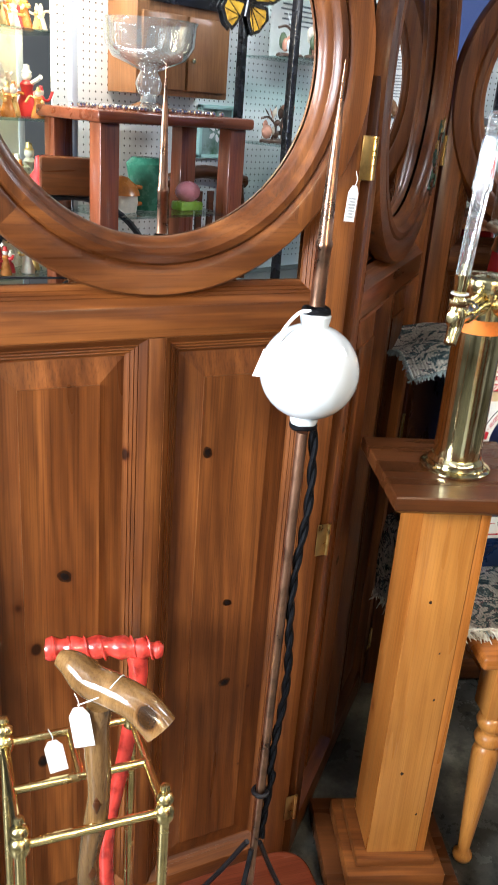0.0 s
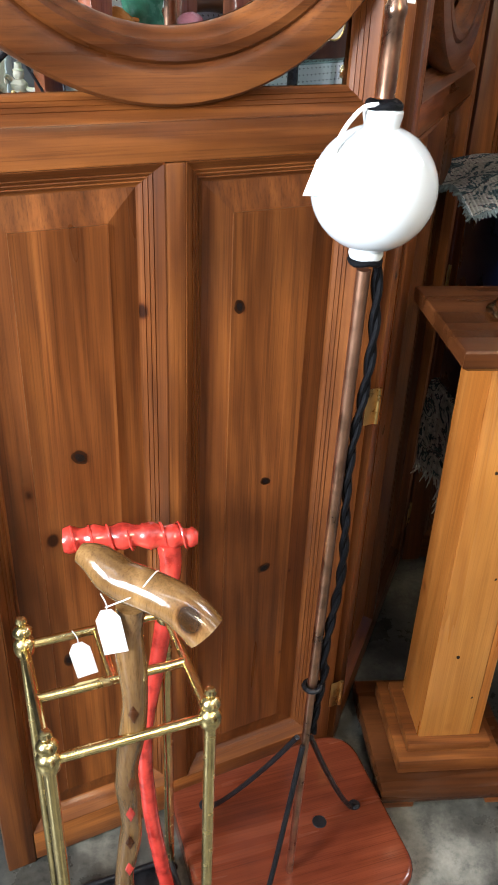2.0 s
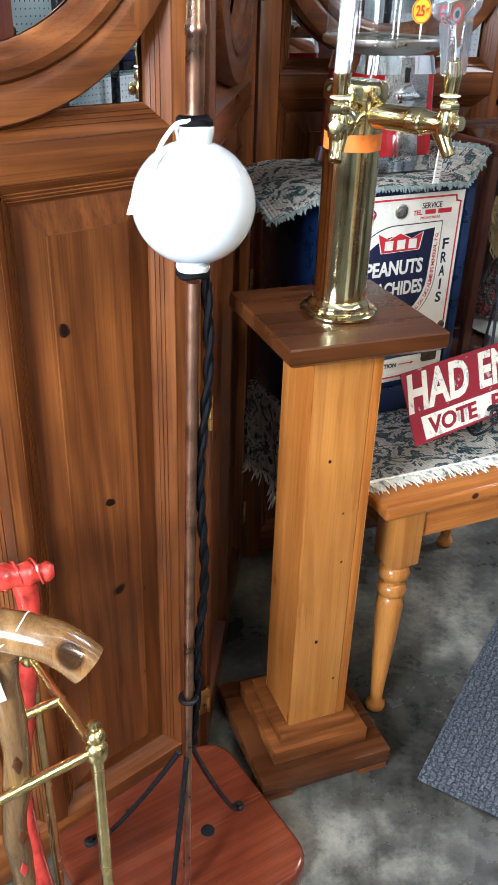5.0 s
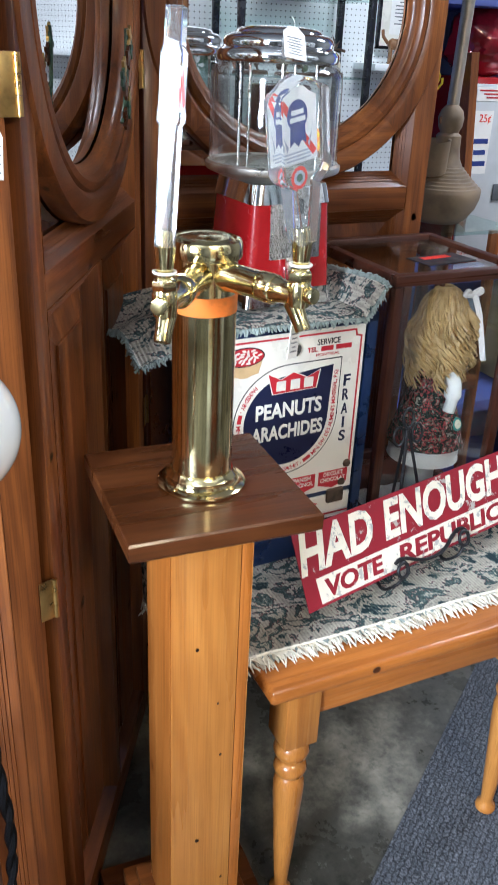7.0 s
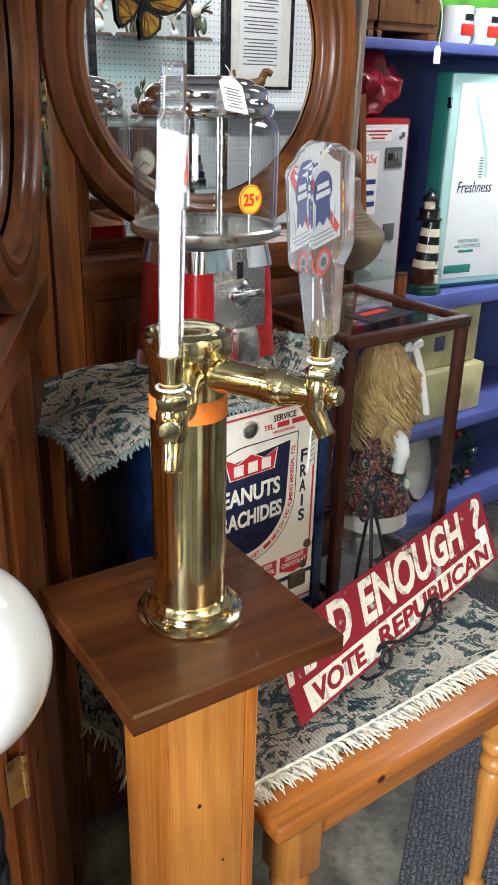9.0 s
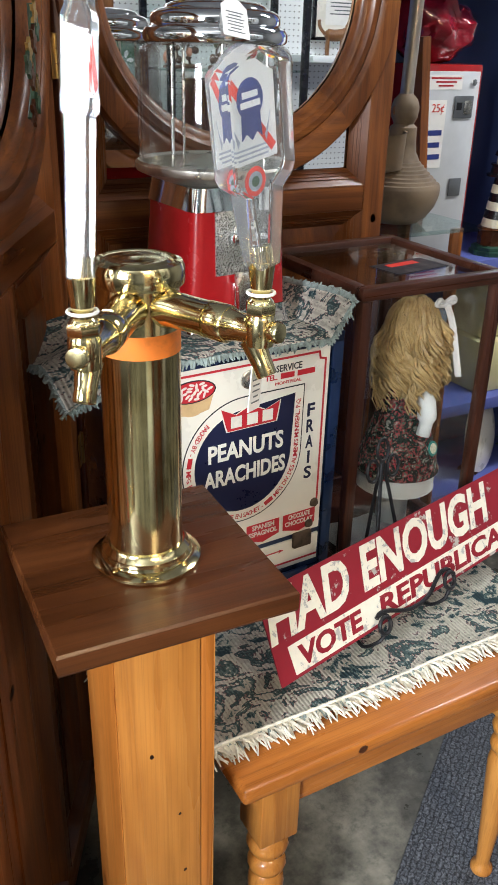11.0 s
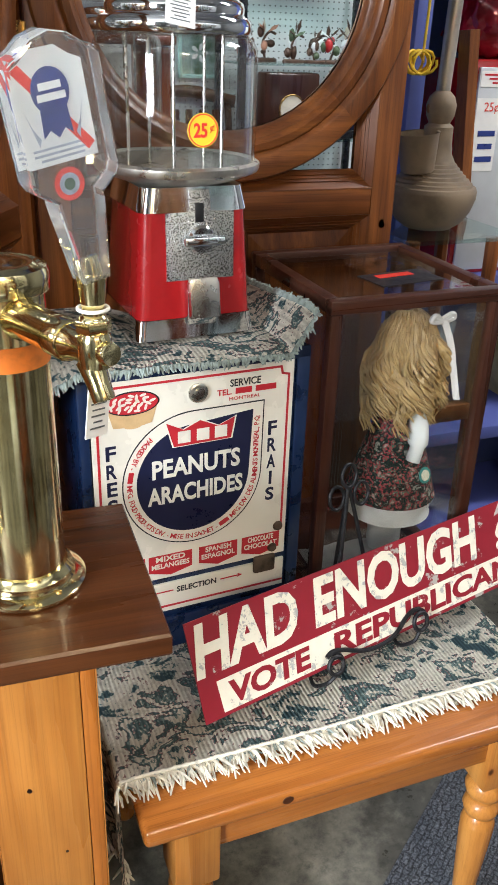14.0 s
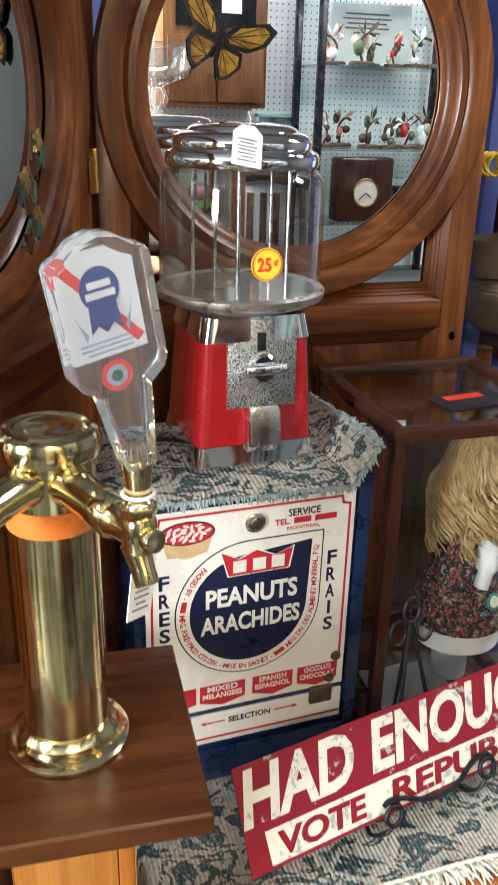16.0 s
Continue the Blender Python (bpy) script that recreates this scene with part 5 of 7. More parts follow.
band_text(["PACKED", "BY", "-", "", "MFG.", "FOOD", "PRODUCTS", "DIV.", "-", "MISE", "EN", "SACHET", "-", "", "MFG.", "DIV.", "DES", "ALIMENTS", "MONTREAL,", "P.Q."], 0.0080, -0.222, door, INK_RED, "small_print")
crown = [(-0.0490, 0.3710), (-0.0245, 0.3585), (-0.001, 0.3690), (0.0245, 0.3570), (0.0495, 0.3670), (0.0440, 0.3360), (-0.0385, 0.3350)]
part("crown", slab([(x * 1.05, 0.347 + (z - 0.347) * 1.09) for x, z in crown], F - 0.0007, F + 0.0003), CREAM, door, smooth=False)
part("crown_field", slab(crown, F - 0.0009, F + 0.0003), INK_RED, door, "red crown shape", smooth=False)
bars(door, CREAM, -0.024, 0.3480, F - 0.0009, [0.018], 0.0175)
bars(door, CREAM, 0.003, 0.3480, F - 0.0009, [0.018], 0.0175)
bars(door, CREAM, 0.029, 0.3480, F - 0.0009, [0.018], 0.0175)
letters("PEANUTS", 0.0285, -0.0055, 0.3045, F - 0.0009, CREAM, door, width=0.128, bold=0.0011)
letters("ARACHIDES", 0.0275, -0.0065, 0.2640, F - 0.0009, CREAM, door, width=0.140, bold=0.0011)
for k, ch in enumerate("FRAIS"):
    letters(ch, 0.0212, 0.1075, 0.3400 - 0.0264 * k, F, INK_NAVY, door, width=0.0042 if ch == "I" else 0.0135, bold=0.0007)
for k, ch in enumerate("FRESH"):
    letters(ch, 0.0212, -0.1245, 0.3395 - 0.0264 * k, F, INK_NAVY, door, width=0.0140, bold=0.0007)
flags = [("MIXED", "MELANGEES"), ("SPANISH", "ESPAGNOL"), ("CHOCOLATE", "CHOCOLAT")]
for k, (x, half) in enumerate(((-0.1125, 0.030), (-0.0447, 0.0325), (0.0287, 0.0300), (0.0965, 0.0305))):
    part("flag", slab([(x - half, 0.1670), (x + half, 0.1670), (x + half, 0.1400), (x, 0.1315), (x - half, 0.1400)], F - 0.0002, F + 0.0003), INK_RED, door, "red pennant with white print", smooth=False)
    if k:
        letters(flags[k - 1][0], 0.0088, x, 0.1605, F - 0.0003, CREAM, door, width=half * 1.35, bold=0.0003)
        letters(flags[k - 1][1], 0.0085, x, 0.1490, F - 0.0003, CREAM, door, width=half * 1.75, bold=0.0003)
letters("SELECTION", 0.0095, -0.0047, 0.1030, F, INK_BLACK, strip, width=0.062, bold=0.0003)
for s in (-1, 1):
    part("arrow", slab([(s * 0.037 - 0.004, 0.1020), (s * 0.066 - 0.004, 0.1020), (s * 0.064 - 0.004, 0.0995), (s * 0.073 - 0.004, 0.1030), (s * 0.064 - 0.004, 0.1065), (s * 0.066 - 0.004, 0.1040), (s * 0.037 - 0.004, 0.1040)][::s], F - 0.0002, F + 0.0003), INK_RED, strip, "red arrow", smooth=False)
letters("5¢", 0.014, -0.096, 0.0970, F, INK_BLACK, strip)
line([(-0.147, 0.0775), (0.135, 0.0775)], 0.0032, strip, INK_RED, "red_border")
part("latch", box(0.085, 0.12, -0.006, 0.002, 0.102, 0.130, 0.003), RUST, pb, "worn brown latch", m=pose(0.0, 0, 0, 0, 0, 0))
part("rivet", lathe([(0, 0), (0.008, 0), (0.006, 0.004), (0, 0.005)], 14), RUST, pb, m=pose(0.124, 0.001, 0.176, 90, 0, 0))
part("rivet", lathe([(0, 0), (0.008, 0), (0.006, 0.004), (0, 0.005)], 14), RUST, pb, m=pose(0.116, 0.001, 0.140, 90, 0, 0))


def box_cloth(u, v):
    z = 1.0215 + 0.003 * (noise.noise(Vector((u * 14, v * 14, 2.2))) + 1)
    x, y = u, v
    left = 0.645 - u
    if left > 0:
        z -= 0.22 * left + 0.8 * left * left
        z += 0.012 * math.sin(v * 30) * min(1, left / 0.05)
    right = u - 0.925
    if right > 0:
        z += 1.0 * right * (1 - 0.5 * min(1, max(0, (v - 1.46) / 0.2)))
        x -= 0.35 * right
    front = 1.437 - v
    if front > 0:
        z -= 0.35 * front
    return (x, y, z)


topper = thing("tapestry_mat", pose(0, 0, 0), "green tapestry cloth with looped edge on the vending box", "cloth")
part("cloth", cloth_sheet(0.535, 0.975, 1.425, 1.690, box_cloth, 54, 30), FABRIC, topper, "woven leaf motif in green and cream")
fringe("fringe", lambda t: box_cloth(0.537 + 0.437 * t, 1.427), 300, 0.008, lambda t: (0, -0.8, -0.5), FRINGE_GREEN, topper, "grey-green looped edge", 6)
fringe("fringe", lambda t: box_cloth(0.537, 1.427 + 0.262 * t), 170, 0.008, lambda t: (-0.7, 0, -0.7), FRINGE_GREEN, topper, "grey-green looped side edge", 7)
fringe("fringe", lambda t: box_cloth(0.974, 1.427 + 0.262 * t), 180, 0.009, lambda t: (0.7, -0.2, 0.4), FRINGE_GREEN, topper, "grey-green looped side edge", 9)


# ---- gumball machine ----
gm = thing("gumball_machine", pose(0.816, 1.583, 1.0295, 0, 0, 3.5), "red and chrome gumball machine with empty glass globe", "gumball machine")


def frustum(x0, y0, z0, x1, y1, z1, r, bm=None, n=5):
    """A four-sided tapered body with rounded corners."""
    b = bmesh.new()
    rows = []
    for hx, hy, z in ((x0, y0, z0), (x1, y1, z1)):
        ring = []
        for sx, sy, a0 in ((1, 1, 0), (-1, 1, 90), (-1, -1, 180), (1, -1, 270)):
            for k in range(n + 1):
                a = radians(a0 + 90 * k / n)
                ring.append(b.verts.new((sx * (hx - r) + r * math.cos(a), sy * (hy - r) + r * math.sin(a), z)))
        rows.append(ring)
    m = len(rows[0])
    for k in range(m):
        b.faces.new((rows[0][k], rows[0][(k + 1) % m], rows[1][(k + 1) % m], rows[1][k]))
    b.faces.new(rows[0][::-1])
    b.faces.new(rows[1])
    return join(bm if bm is not None else bmesh.new(), b)


part("foot", frustum(0.085, 0.082, 0.0, 0.081, 0.078, 0.026, 0.012), CHROME, gm, "chrome foot")
part("body", frustum(0.0805, 0.0775, 0.0265, 0.072, 0.072, 0.162, 0.016), RED_ENAMEL, gm, "red enamel body")
part("shoulder", frustum(0.0745, 0.075, 0.1625, 0.069, 0.070, 0.192, 0.018), CHROME, gm, "chrome shoulder")
plate = part("coin_plate", slab([(-0.045, 0.073), (0.048, 0.073), (0.048, 0.160), (0.016, 0.162), (0.014, 0.186), (-0.013, 0.186), (-0.015, 0.162), (-0.045, 0.158)], -0.078, -0.070, 0.002), PITTED, gm, "pitted cast coin plate", m=pose(0.004, -0.004, 0, -2.5, 0, 0))
part("coin_slot", box(-0.006, 0.006, -0.0788, -0.076, 0.146, 0.170, 0.003), IRON, plate)
hd = bmesh.new()
lathe([(0, 0), (0.019, 0), (0.019, 0.004), (0.016, 0.007), (0, 0.007)], 28, hd, pose(0.002, -0.078, 0.124, 90, 0, 0))
box(-0.027, 0.031, -0.096, -0.083, 0.118, 0.131, 0.004, bm=hd)
part("crank", hd, CHROME, plate, "chrome turning handle")
part("flap", slab([(-0.020, 0.012), (0.022, 0.012), (0.022, 0.058), (0.018, 0.064), (-0.018, 0.064), (-0.020, 0.058)], -0.094, -0.082, 0.003), STEEL, gm, "steel chute flap", m=pose(0.004, -0.010, 0.004, -9, 0, 0))
part("chute", box(-0.017, 0.025, -0.088, -0.070, 0.018, 0.066, 0.003), CHROME, gm)
part("pan", lathe([(0.0, 0.188), (0.055, 0.188), (0.088, 0.198), (0.1075, 0.206), (0.1095, 0.210), (0.1095, 0.216), (0.1055, 0.219), (0.101, 0.217), (0.06, 0.209), (0.0, 0.207)], 56), PAN, gm, "dull nickel pan")
gl = [(0.1035, 0.2165), (0.1035, 0.340), (0.1020, 0.350), (0.0975, 0.358), (0.090, 0.3635), (0.082, 0.366), (0.081, 0.363), (0.088, 0.3605), (0.0945, 0.3555), (0.0985, 0.348), (0.0995, 0.340), (0.0995, 0.2165)]
globe = part("globe", lathe(gl, 64), JAR_GLASS, gm, "empty clear glass globe")
globe.visible_shadow = False
part("lid", lathe([(0.080, 0.3635), (0.0850, 0.3645), (0.0870, 0.368), (0.0870, 0.376), (0.0845, 0.381), (0.0790, 0.3835), (0.0775, 0.386), (0.0785, 0.392), (0.0765, 0.398), (0.0705, 0.4025), (0.062, 0.4045), (0.060, 0.408), (0.053, 0.4115), (0.03, 0.4145), (0.0, 0.4155)], 64), CHROME, gm, "stepped chrome lid", m=Matrix.Diagonal((1.09, 1.09, 1, 1)))
for k in range(5):
    a = radians(-112 + 72 * k)
    part("rod", tube([(0.062 * math.cos(a), 0.062 * math.sin(a), 0.209), (0.062 * math.cos(a), 0.062 * math.sin(a), 0.38)], 0.0022, 8), STEEL, gm, "thin steel rod")
sa = radians(-92)
stk = part("sticker", lathe([(0, 0), (0.0195, 0), (0.0195, 0.0006), (0, 0.0007)], 32), YELLOW, gm, "round yellow price sticker", m=Matrix.Translation((0.1042 * math.cos(sa), 0.1042 * math.sin(sa), 0.262)) @ pose(0, 0, 0, 90, 0, -2))
part("sticker_ring", tube([(0.0178 * math.cos(q), 0.0178 * math.sin(q), 0.0008) for q in np.linspace(0, 6.283, 33)[:-1]], 0.0008, 5, closed=True), STICKER_RED, stk)
letters("25", 0.0165, -0.003, 0.0, 0.0, STICKER_RED, stk, width=0.017, bold=0.0006).matrix_basis = pose(-0.0035, 0, 0.0012, -90, 0, 0)
letters("¢", 0.008, 0.012, 0.0, 0.0, STICKER_RED, stk, width=0.006).matrix_basis = pose(0.011, 0.002, 0.0012, -90, 0, 0)
price_tag("price_tag", pose(0.801, 1.507, 1.442, -42, 10, -8), 0.034, 0.056, "white printed price tag on the chrome lid")


# ---- glass case with a doll ----
CX0, CX1, CY0, CY1, CZ0, CZ1 = 0.994, 1.274, 1.452, 1.748, 0.5625, 1.078
case = thing("glass_display_case", pose(0, 0, 0), "dark mahogany framed glass display case with a doll", "display case")
W = 0.018
for x in (CX0, CX1 - W):
    for y in (CY0, CY1 - W):
        part("post", box(x, x + W, y, y + W, CZ0 + 0.03, CZ1 - 0.0205, 0.002), CASEWOOD_Z, case)
for z0, z1 in ((CZ0, CZ0 + 0.0295), (CZ1 - 0.02, CZ1)):
    part("rail", box(CX0 - 0.002, CX1 + 0.002, CY0 - 0.002, CY0 + W, z0, z1, 0.003), CASEWOOD_X, case)
    part("rail", box(CX0 - 0.002, CX1 + 0.002, CY1 - W, CY1 + 0.002, z0, z1, 0.003), CASEWOOD_X, case)
    part("rail", box(CX0 - 0.002, CX0 + W, CY0 + W + 0.0005, CY1 - W - 0.0005, z0, z1, 0.003), CASEWOOD_X, case)
    part("rail", box(CX1 - W, CX1 + 0.002, CY0 + W + 0.0005, CY1 - W - 0.0005, z0, z1, 0.003), CASEWOOD_X, case)
part("floor_board", box(CX0 + W, CX1 - W, CY0 + W, CY1 - W, CZ0 + 0.002, CZ0 + 0.012, 0), CASEWOOD_X, case)
for args in ((CX0 + W, CX1 - W, CY0 + 0.007, CY0 + 0.009, CZ0 + 0.03, CZ1 - 0.021), (CX0 + 0.007, CX0 + 0.009, CY0 + W, CY1 - W, CZ0 + 0.03, CZ1 - 0.021), (CX1 - 0.009, CX1 - 0.007, CY0 + W, CY1 - W, CZ0 + 0.03, CZ1 - 0.021), (CX0 + W, CX1 - W, CY0 + W, CY1 - W, CZ1 - 0.009, CZ1 - 0.006)):
    p = part("pane", box(*args, 0), CASE_GLASS, case, "clear glass pane", smooth=False)
    p.visible_shadow = False
leaflet = thing("leaflet", pose(1.16, 1.555, CZ1 - 0.0055, 0, 0, 8), "black and red printed leaflet lying on the glass case", "leaflet")
part("sheet", box(-0.058, 0.058, -0.032, 0.032, 0.0, 0.0012, 0), INK_BLACK, leaflet, smooth=False)
part("print", box(-0.035, 0.03, 0.006, 0.022, 0.0012, 0.0018, 0), STICKER_RED, leaflet, smooth=False)
pack = thing("plastic_packet", pose(1.150, 1.63, CZ1 - 0.0055, 0, 0, 4), "clear crinkled plastic packet on the glass case", "plastic packet")
part("bag", cloth_sheet(-0.045, 0.045, -0.03, 0.03, lambda x, y: (x, y, 0.006 + 0.005 * noise.noise(Vector((x * 60, y * 60, 1)))), 14, 10, 0.001), JAR_GLASS, pack)


def doll_mesh():
    """A seated-back view doll in one mesh: skirt, bodice, arms, head under long curls."""
    bm = bmesh.new()
    lathe([(0, 0.0), (0.030, 0.0), (0.030, 0.075), (0.0, 0.08)], 12, bm, slot=1)
    lathe([(0.074, 0.082), (0.072, 0.086), (0.072, 0.11), (0.070, 0.125), (0.0, 0.13)], 28, bm, slot=1)
    lathe([(0.079, 0.118), (0.076, 0.125), (0.062, 0.175), (0.046, 0.225), (0.036, 0.25), (0.0, 0.255)], 28, bm, slot=2)
    lathe([(0.0, 0.24), (0.036, 0.245), (0.042, 0.28), (0.038, 0.32), (0.0, 0.33)], 20, bm, slot=2)
    tube(smooth_path([(0.006, -0.020, 0.30), (0.002, -0.048, 0.268), (-0.006, -0.064, 0.235), (-0.014, -0.066, 0.205)], 5), [0.015] * 6 + [0.017] * 5 + [0.012] * 5, 12, bm=bm, slot=1)
    tube(smooth_path([(0.045, 0.0, 0.32), (0.085, 0.020, 0.345), (0.110, 0.03, 0.40)], 5), 0.016, 10, bm=bm, slot=3)
    b = bmesh.new()
    bmesh.ops.create_uvsphere(b, u_segments=24, v_segments=16, radius=0.047)
    join(bm, b, Matrix.Translation((0.0, 0, 0.385)) @ Matrix.Diagonal((1, 1, 1.1, 1)), 0)
    rnd = random.Random(5)
    for k in range(620):
        a = rnd.uniform(-3.6, 0.8)
        r = 0.050
        z0 = 0.385 + 0.056 * math.sin(rnd.uniform(-0.2, 1.5))
        rr = r * math.sqrt(max(0.02, 1 - ((z0 - 0.385) / 0.058) ** 2))
        lock = math.floor(a * 3.2)
        L = rnd.uniform(0.085, 0.125) + 0.016 * math.sin(lock * 2.4) + (z0 - 0.385)
        out = 0.052 + 0.014 * rnd.random() + 0.006 * math.sin(lock * 1.7)
        w = lock * 1.9 + rnd.gauss(0, 0.35)
        pts = []
        for q in range(13):
            s = q / 12
            f = rr + (out - rr) * min(1, s * 2.2)
            sway = 0.0115 * min(1, s * 1.6)
            a2 = a + sway / 0.055 * math.sin(w + s * 13)
            f2 = f + sway * 0.7 * math.cos(w + s * 13)
            pts.append((f2 * math.cos(a2), f2 * math.sin(a2), z0 - L * s))
        tube(pts, [0.0022] * 3 + [0.0027] * 6 + [0.0022, 0.0018, 0.0014, 0.0008], 4, bm=bm, slot=0)
    for s in (-1, 1):
        tube(smooth_path([(0.030, -0.040, 0.430), (0.030 + s * 0.016, -0.045, 0.440), (0.030 + s * 0.022, -0.044, 0.432), (0.030, -0.042, 0.428)], 4), 0.0045, 6, bm=bm, slot=4)
    tube(smooth_path([(0.032, -0.046, 0.43), (0.045, -0.052, 0.395), (0.052, -0.060, 0.35), (0.062, -0.066, 0.30)], 5), 0.006, 4, bm=bm, slot=4, squash=0.25)
    lathe([(0, 0), (0.014, 0), (0.0135, 0.001), (0, 0.0014)], 20, bm, Matrix.Translation((0.012, -0.071, 0.175)) @ pose(0, 0, 0, 72, 0, 8), 5)
    lathe([(0, 0), (0.0095, 0), (0.009, 0.001), (0, 0.0014)], 20, bm, Matrix.Translation((0.012, -0.0725, 0.1755)) @ pose(0, 0, 0, 72, 0, 8), 6)
    return bm


DENIM = surface("pale_blue_sleeve", (0.20, 0.26, 0.36), 0.8, 0.0, 0.2, 40, 0.3)
RIBBON = surface("white_satin_ribbon", (0.75, 0.70, 0.68), 0.35, 0.0, 0.05, 30, 0.0)
doll = part("doll", doll_mesh(), [HAIR, WHITE_CLOTH, FLORAL, DENIM, RIBBON, TEAL, CREAM_PAINT], m=pose(1.196, 1.575, CZ0 + 0.0125, 0, 0, 8))
tagged(doll, "doll with long blond curls and floral dress inside the case", "doll")
doily = thing("lace_doily", pose(1.10, 1.54, CZ0 + 0.0125), "crumpled white lace paper under the doll", "doily")
part("lace", cloth_sheet(-0.06, 0.075, -0.05, 0.06, lambda x, y: (x, y, 0.004 + 0.010 * abs(noise.noise(Vector((x * 30, y * 30, 4))))), 20, 16, 0.001), WHITE_CLOTH, doily)


# ---- tin sign on a wire easel ----
sign = thing("tin_sign", SIGN_M, "chipped red and cream tin sign leaning on a wire easel", "sign")
plate = part("plate", slab([(0, 0), (SL, 0), (SL, SH), (0, SH)], 0.0, 0.0016, 0.0), SIGN_RED, sign, "red painted tin plate", smooth=False)
part("cream_band", slab([(0.029, 0.005), (SL - 0.016, 0.005), (SL - 0.016, 0.0475), (0.027, 0.0475)], -0.0004, 0.0), SIGN_CREAM, plate, "cream painted band", smooth=False)
for word, x0, x1 in (("HAD", 0.001, 0.170), ("ENOUGH", 0.193, 0.531), ("?", 0.566, 0.610)):
    letters(word, 0.0690, (x0 + x1) / 2, 0.0925, -0.0003, SIGN_CREAM, plate, width=x1 - x0, bold=0.0030, shear=0.22)
letters("VOTE", 0.0310, 0.109, 0.0262, -0.0007, SIGN_RED, plate, width=0.132, bold=0.0014, shear=0.12)
letters("REPUBLICAN", 0.0320, 0.404, 0.0262, -0.0007, SIGN_RED, plate, width=0.380, bold=0.0014, shear=0.12)
part("price_label", box(SL - 0.045, SL - 0.014, -0.0012, -0.0004, 0.040, 0.072, 0), PAPER, plate, smooth=False)
easel = thing("wire_easel", pose(0, 0, 0), "black wrought iron scroll easel holding the sign", "easel")


def scroll(c, r, turns, start, plane, n=26):
    """A flat spiral about c in the plane of two vectors."""
    u, v = Vector(plane[0]), Vector(plane[1])
    return [Vector(c) + (r * (1 - 0.75 * k / n)) * (math.cos(start + turns * 6.283 * k / n) * u + math.sin(start + turns * 6.283 * k / n) * v) for k in range(n + 1)]


up, rt = (0, 0.25, 0.97), (0.97, 0.24, 0)
ex, ey = 1.010, 1.392
for c in ((ex, ey, 0.842), (ex - 0.020, ey - 0.006, 0.812), (ex + 0.021, ey - 0.002, 0.812)):
    part("loop", tube([Vector(c) + 0.0165 * (math.cos(q) * Vector(rt) * 0.8 + math.sin(q) * Vector(up)) for q in np.linspace(0, 6.283, 25)[:-1]], 0.0026, 8, closed=True), IRON, easel, "iron loop")
fl = TZ + 0.0095
part("leg", tube(smooth_path([(ex, ey, 0.83), (ex - 0.022, ey - 0.035, 0.70), (ex - 0.050, ey - 0.075, fl + 0.003)], 5), 0.003, 8), IRON, easel)
part("leg", tube(smooth_path([(ex, ey, 0.83), (ex + 0.030, ey - 0.018, 0.70), (ex + 0.058, ey - 0.030, fl + 0.003)], 5), 0.003, 8), IRON, easel)
part("leg", tube(smooth_path([(ex, ey, 0.83), (ex + 0.002, ey + 0.018, 0.70), (ex + 0.004, ey + 0.035, fl + 0.003)], 5), 0.003, 8), IRON, easel)
for x0, z0, r in ((0.204, 0.004, 0.016), (0.368, 0.010, 0.017)):
    part("scroll", tube([SIGN_M @ Vector((x0 + r * (1 - 0.3 * k / 30) * math.cos(2.2 - k * 0.262), -0.0075 - 0.0003 * k, z0 + r * (1 - 0.3 * k / 30) * math.sin(2.2 - k * 0.262))) for k in range(31)], 0.0033, 8), IRON, easel, "small front scroll")
    foot = SIGN_M @ Vector((x0 - 0.02, -0.006, -0.012))
    part("arm", tube(smooth_path([SIGN_M @ Vector((x0 - 0.002, -0.008, z0 - r)), SIGN_M @ Vector((x0 - 0.012, 0.0, -0.020)), Vector((foot.x, foot.y + 0.03, fl + 0.006)), Vector((foot.x + 0.012, foot.y + 0.075, fl + 0.004))], 5), 0.003, 8), IRON, easel)
part("bar", tube(smooth_path([SIGN_M @ Vector(p) for p in ((0.195, -0.0075, 0.017), (0.206, -0.0075, 0.0215), (0.226, -0.0075, 0.017), (0.258, -0.0075, 0.004), (0.292, -0.0075, 0.000), (0.322, -0.0075, 0.006), (0.344, -0.0075, 0.020), (0.360, -0.0075, 0.027), (0.375, -0.0075, 0.026))], 6), 0.0034, 8), IRON, easel, "wavy front bar")


# ---- blue shelves against the north wall ----
SY = 2.27
shelf = thing("shelf_unit", pose(0, 0, 0), "blue painted wall shelves full of collectables", "shelf")
part("back", box(1.60, 3.6, 2.60, 2.62, 0.0, 2.3, 0), NAVY_WALL, shelf, "deep blue back board", smooth=False)
part("upright", box(1.575, 1.615, SY, 2.62, 0.0, 2.3, 0.003), BLUE_PAINT, shelf)
part("upright", box(3.56, 3.6, SY, 2.62, 0.0, 2.3, 0.003), BLUE_PAINT, shelf)
for z, th in ((1.555, 0.026), (0.846, 0.050), (0.395, 0.040), (0.075, 0.075)):
    part("shelf_board", box(1.616, 3.559, SY, 2.599, z - th, z, 0.003), BLUE_PAINT, shelf)

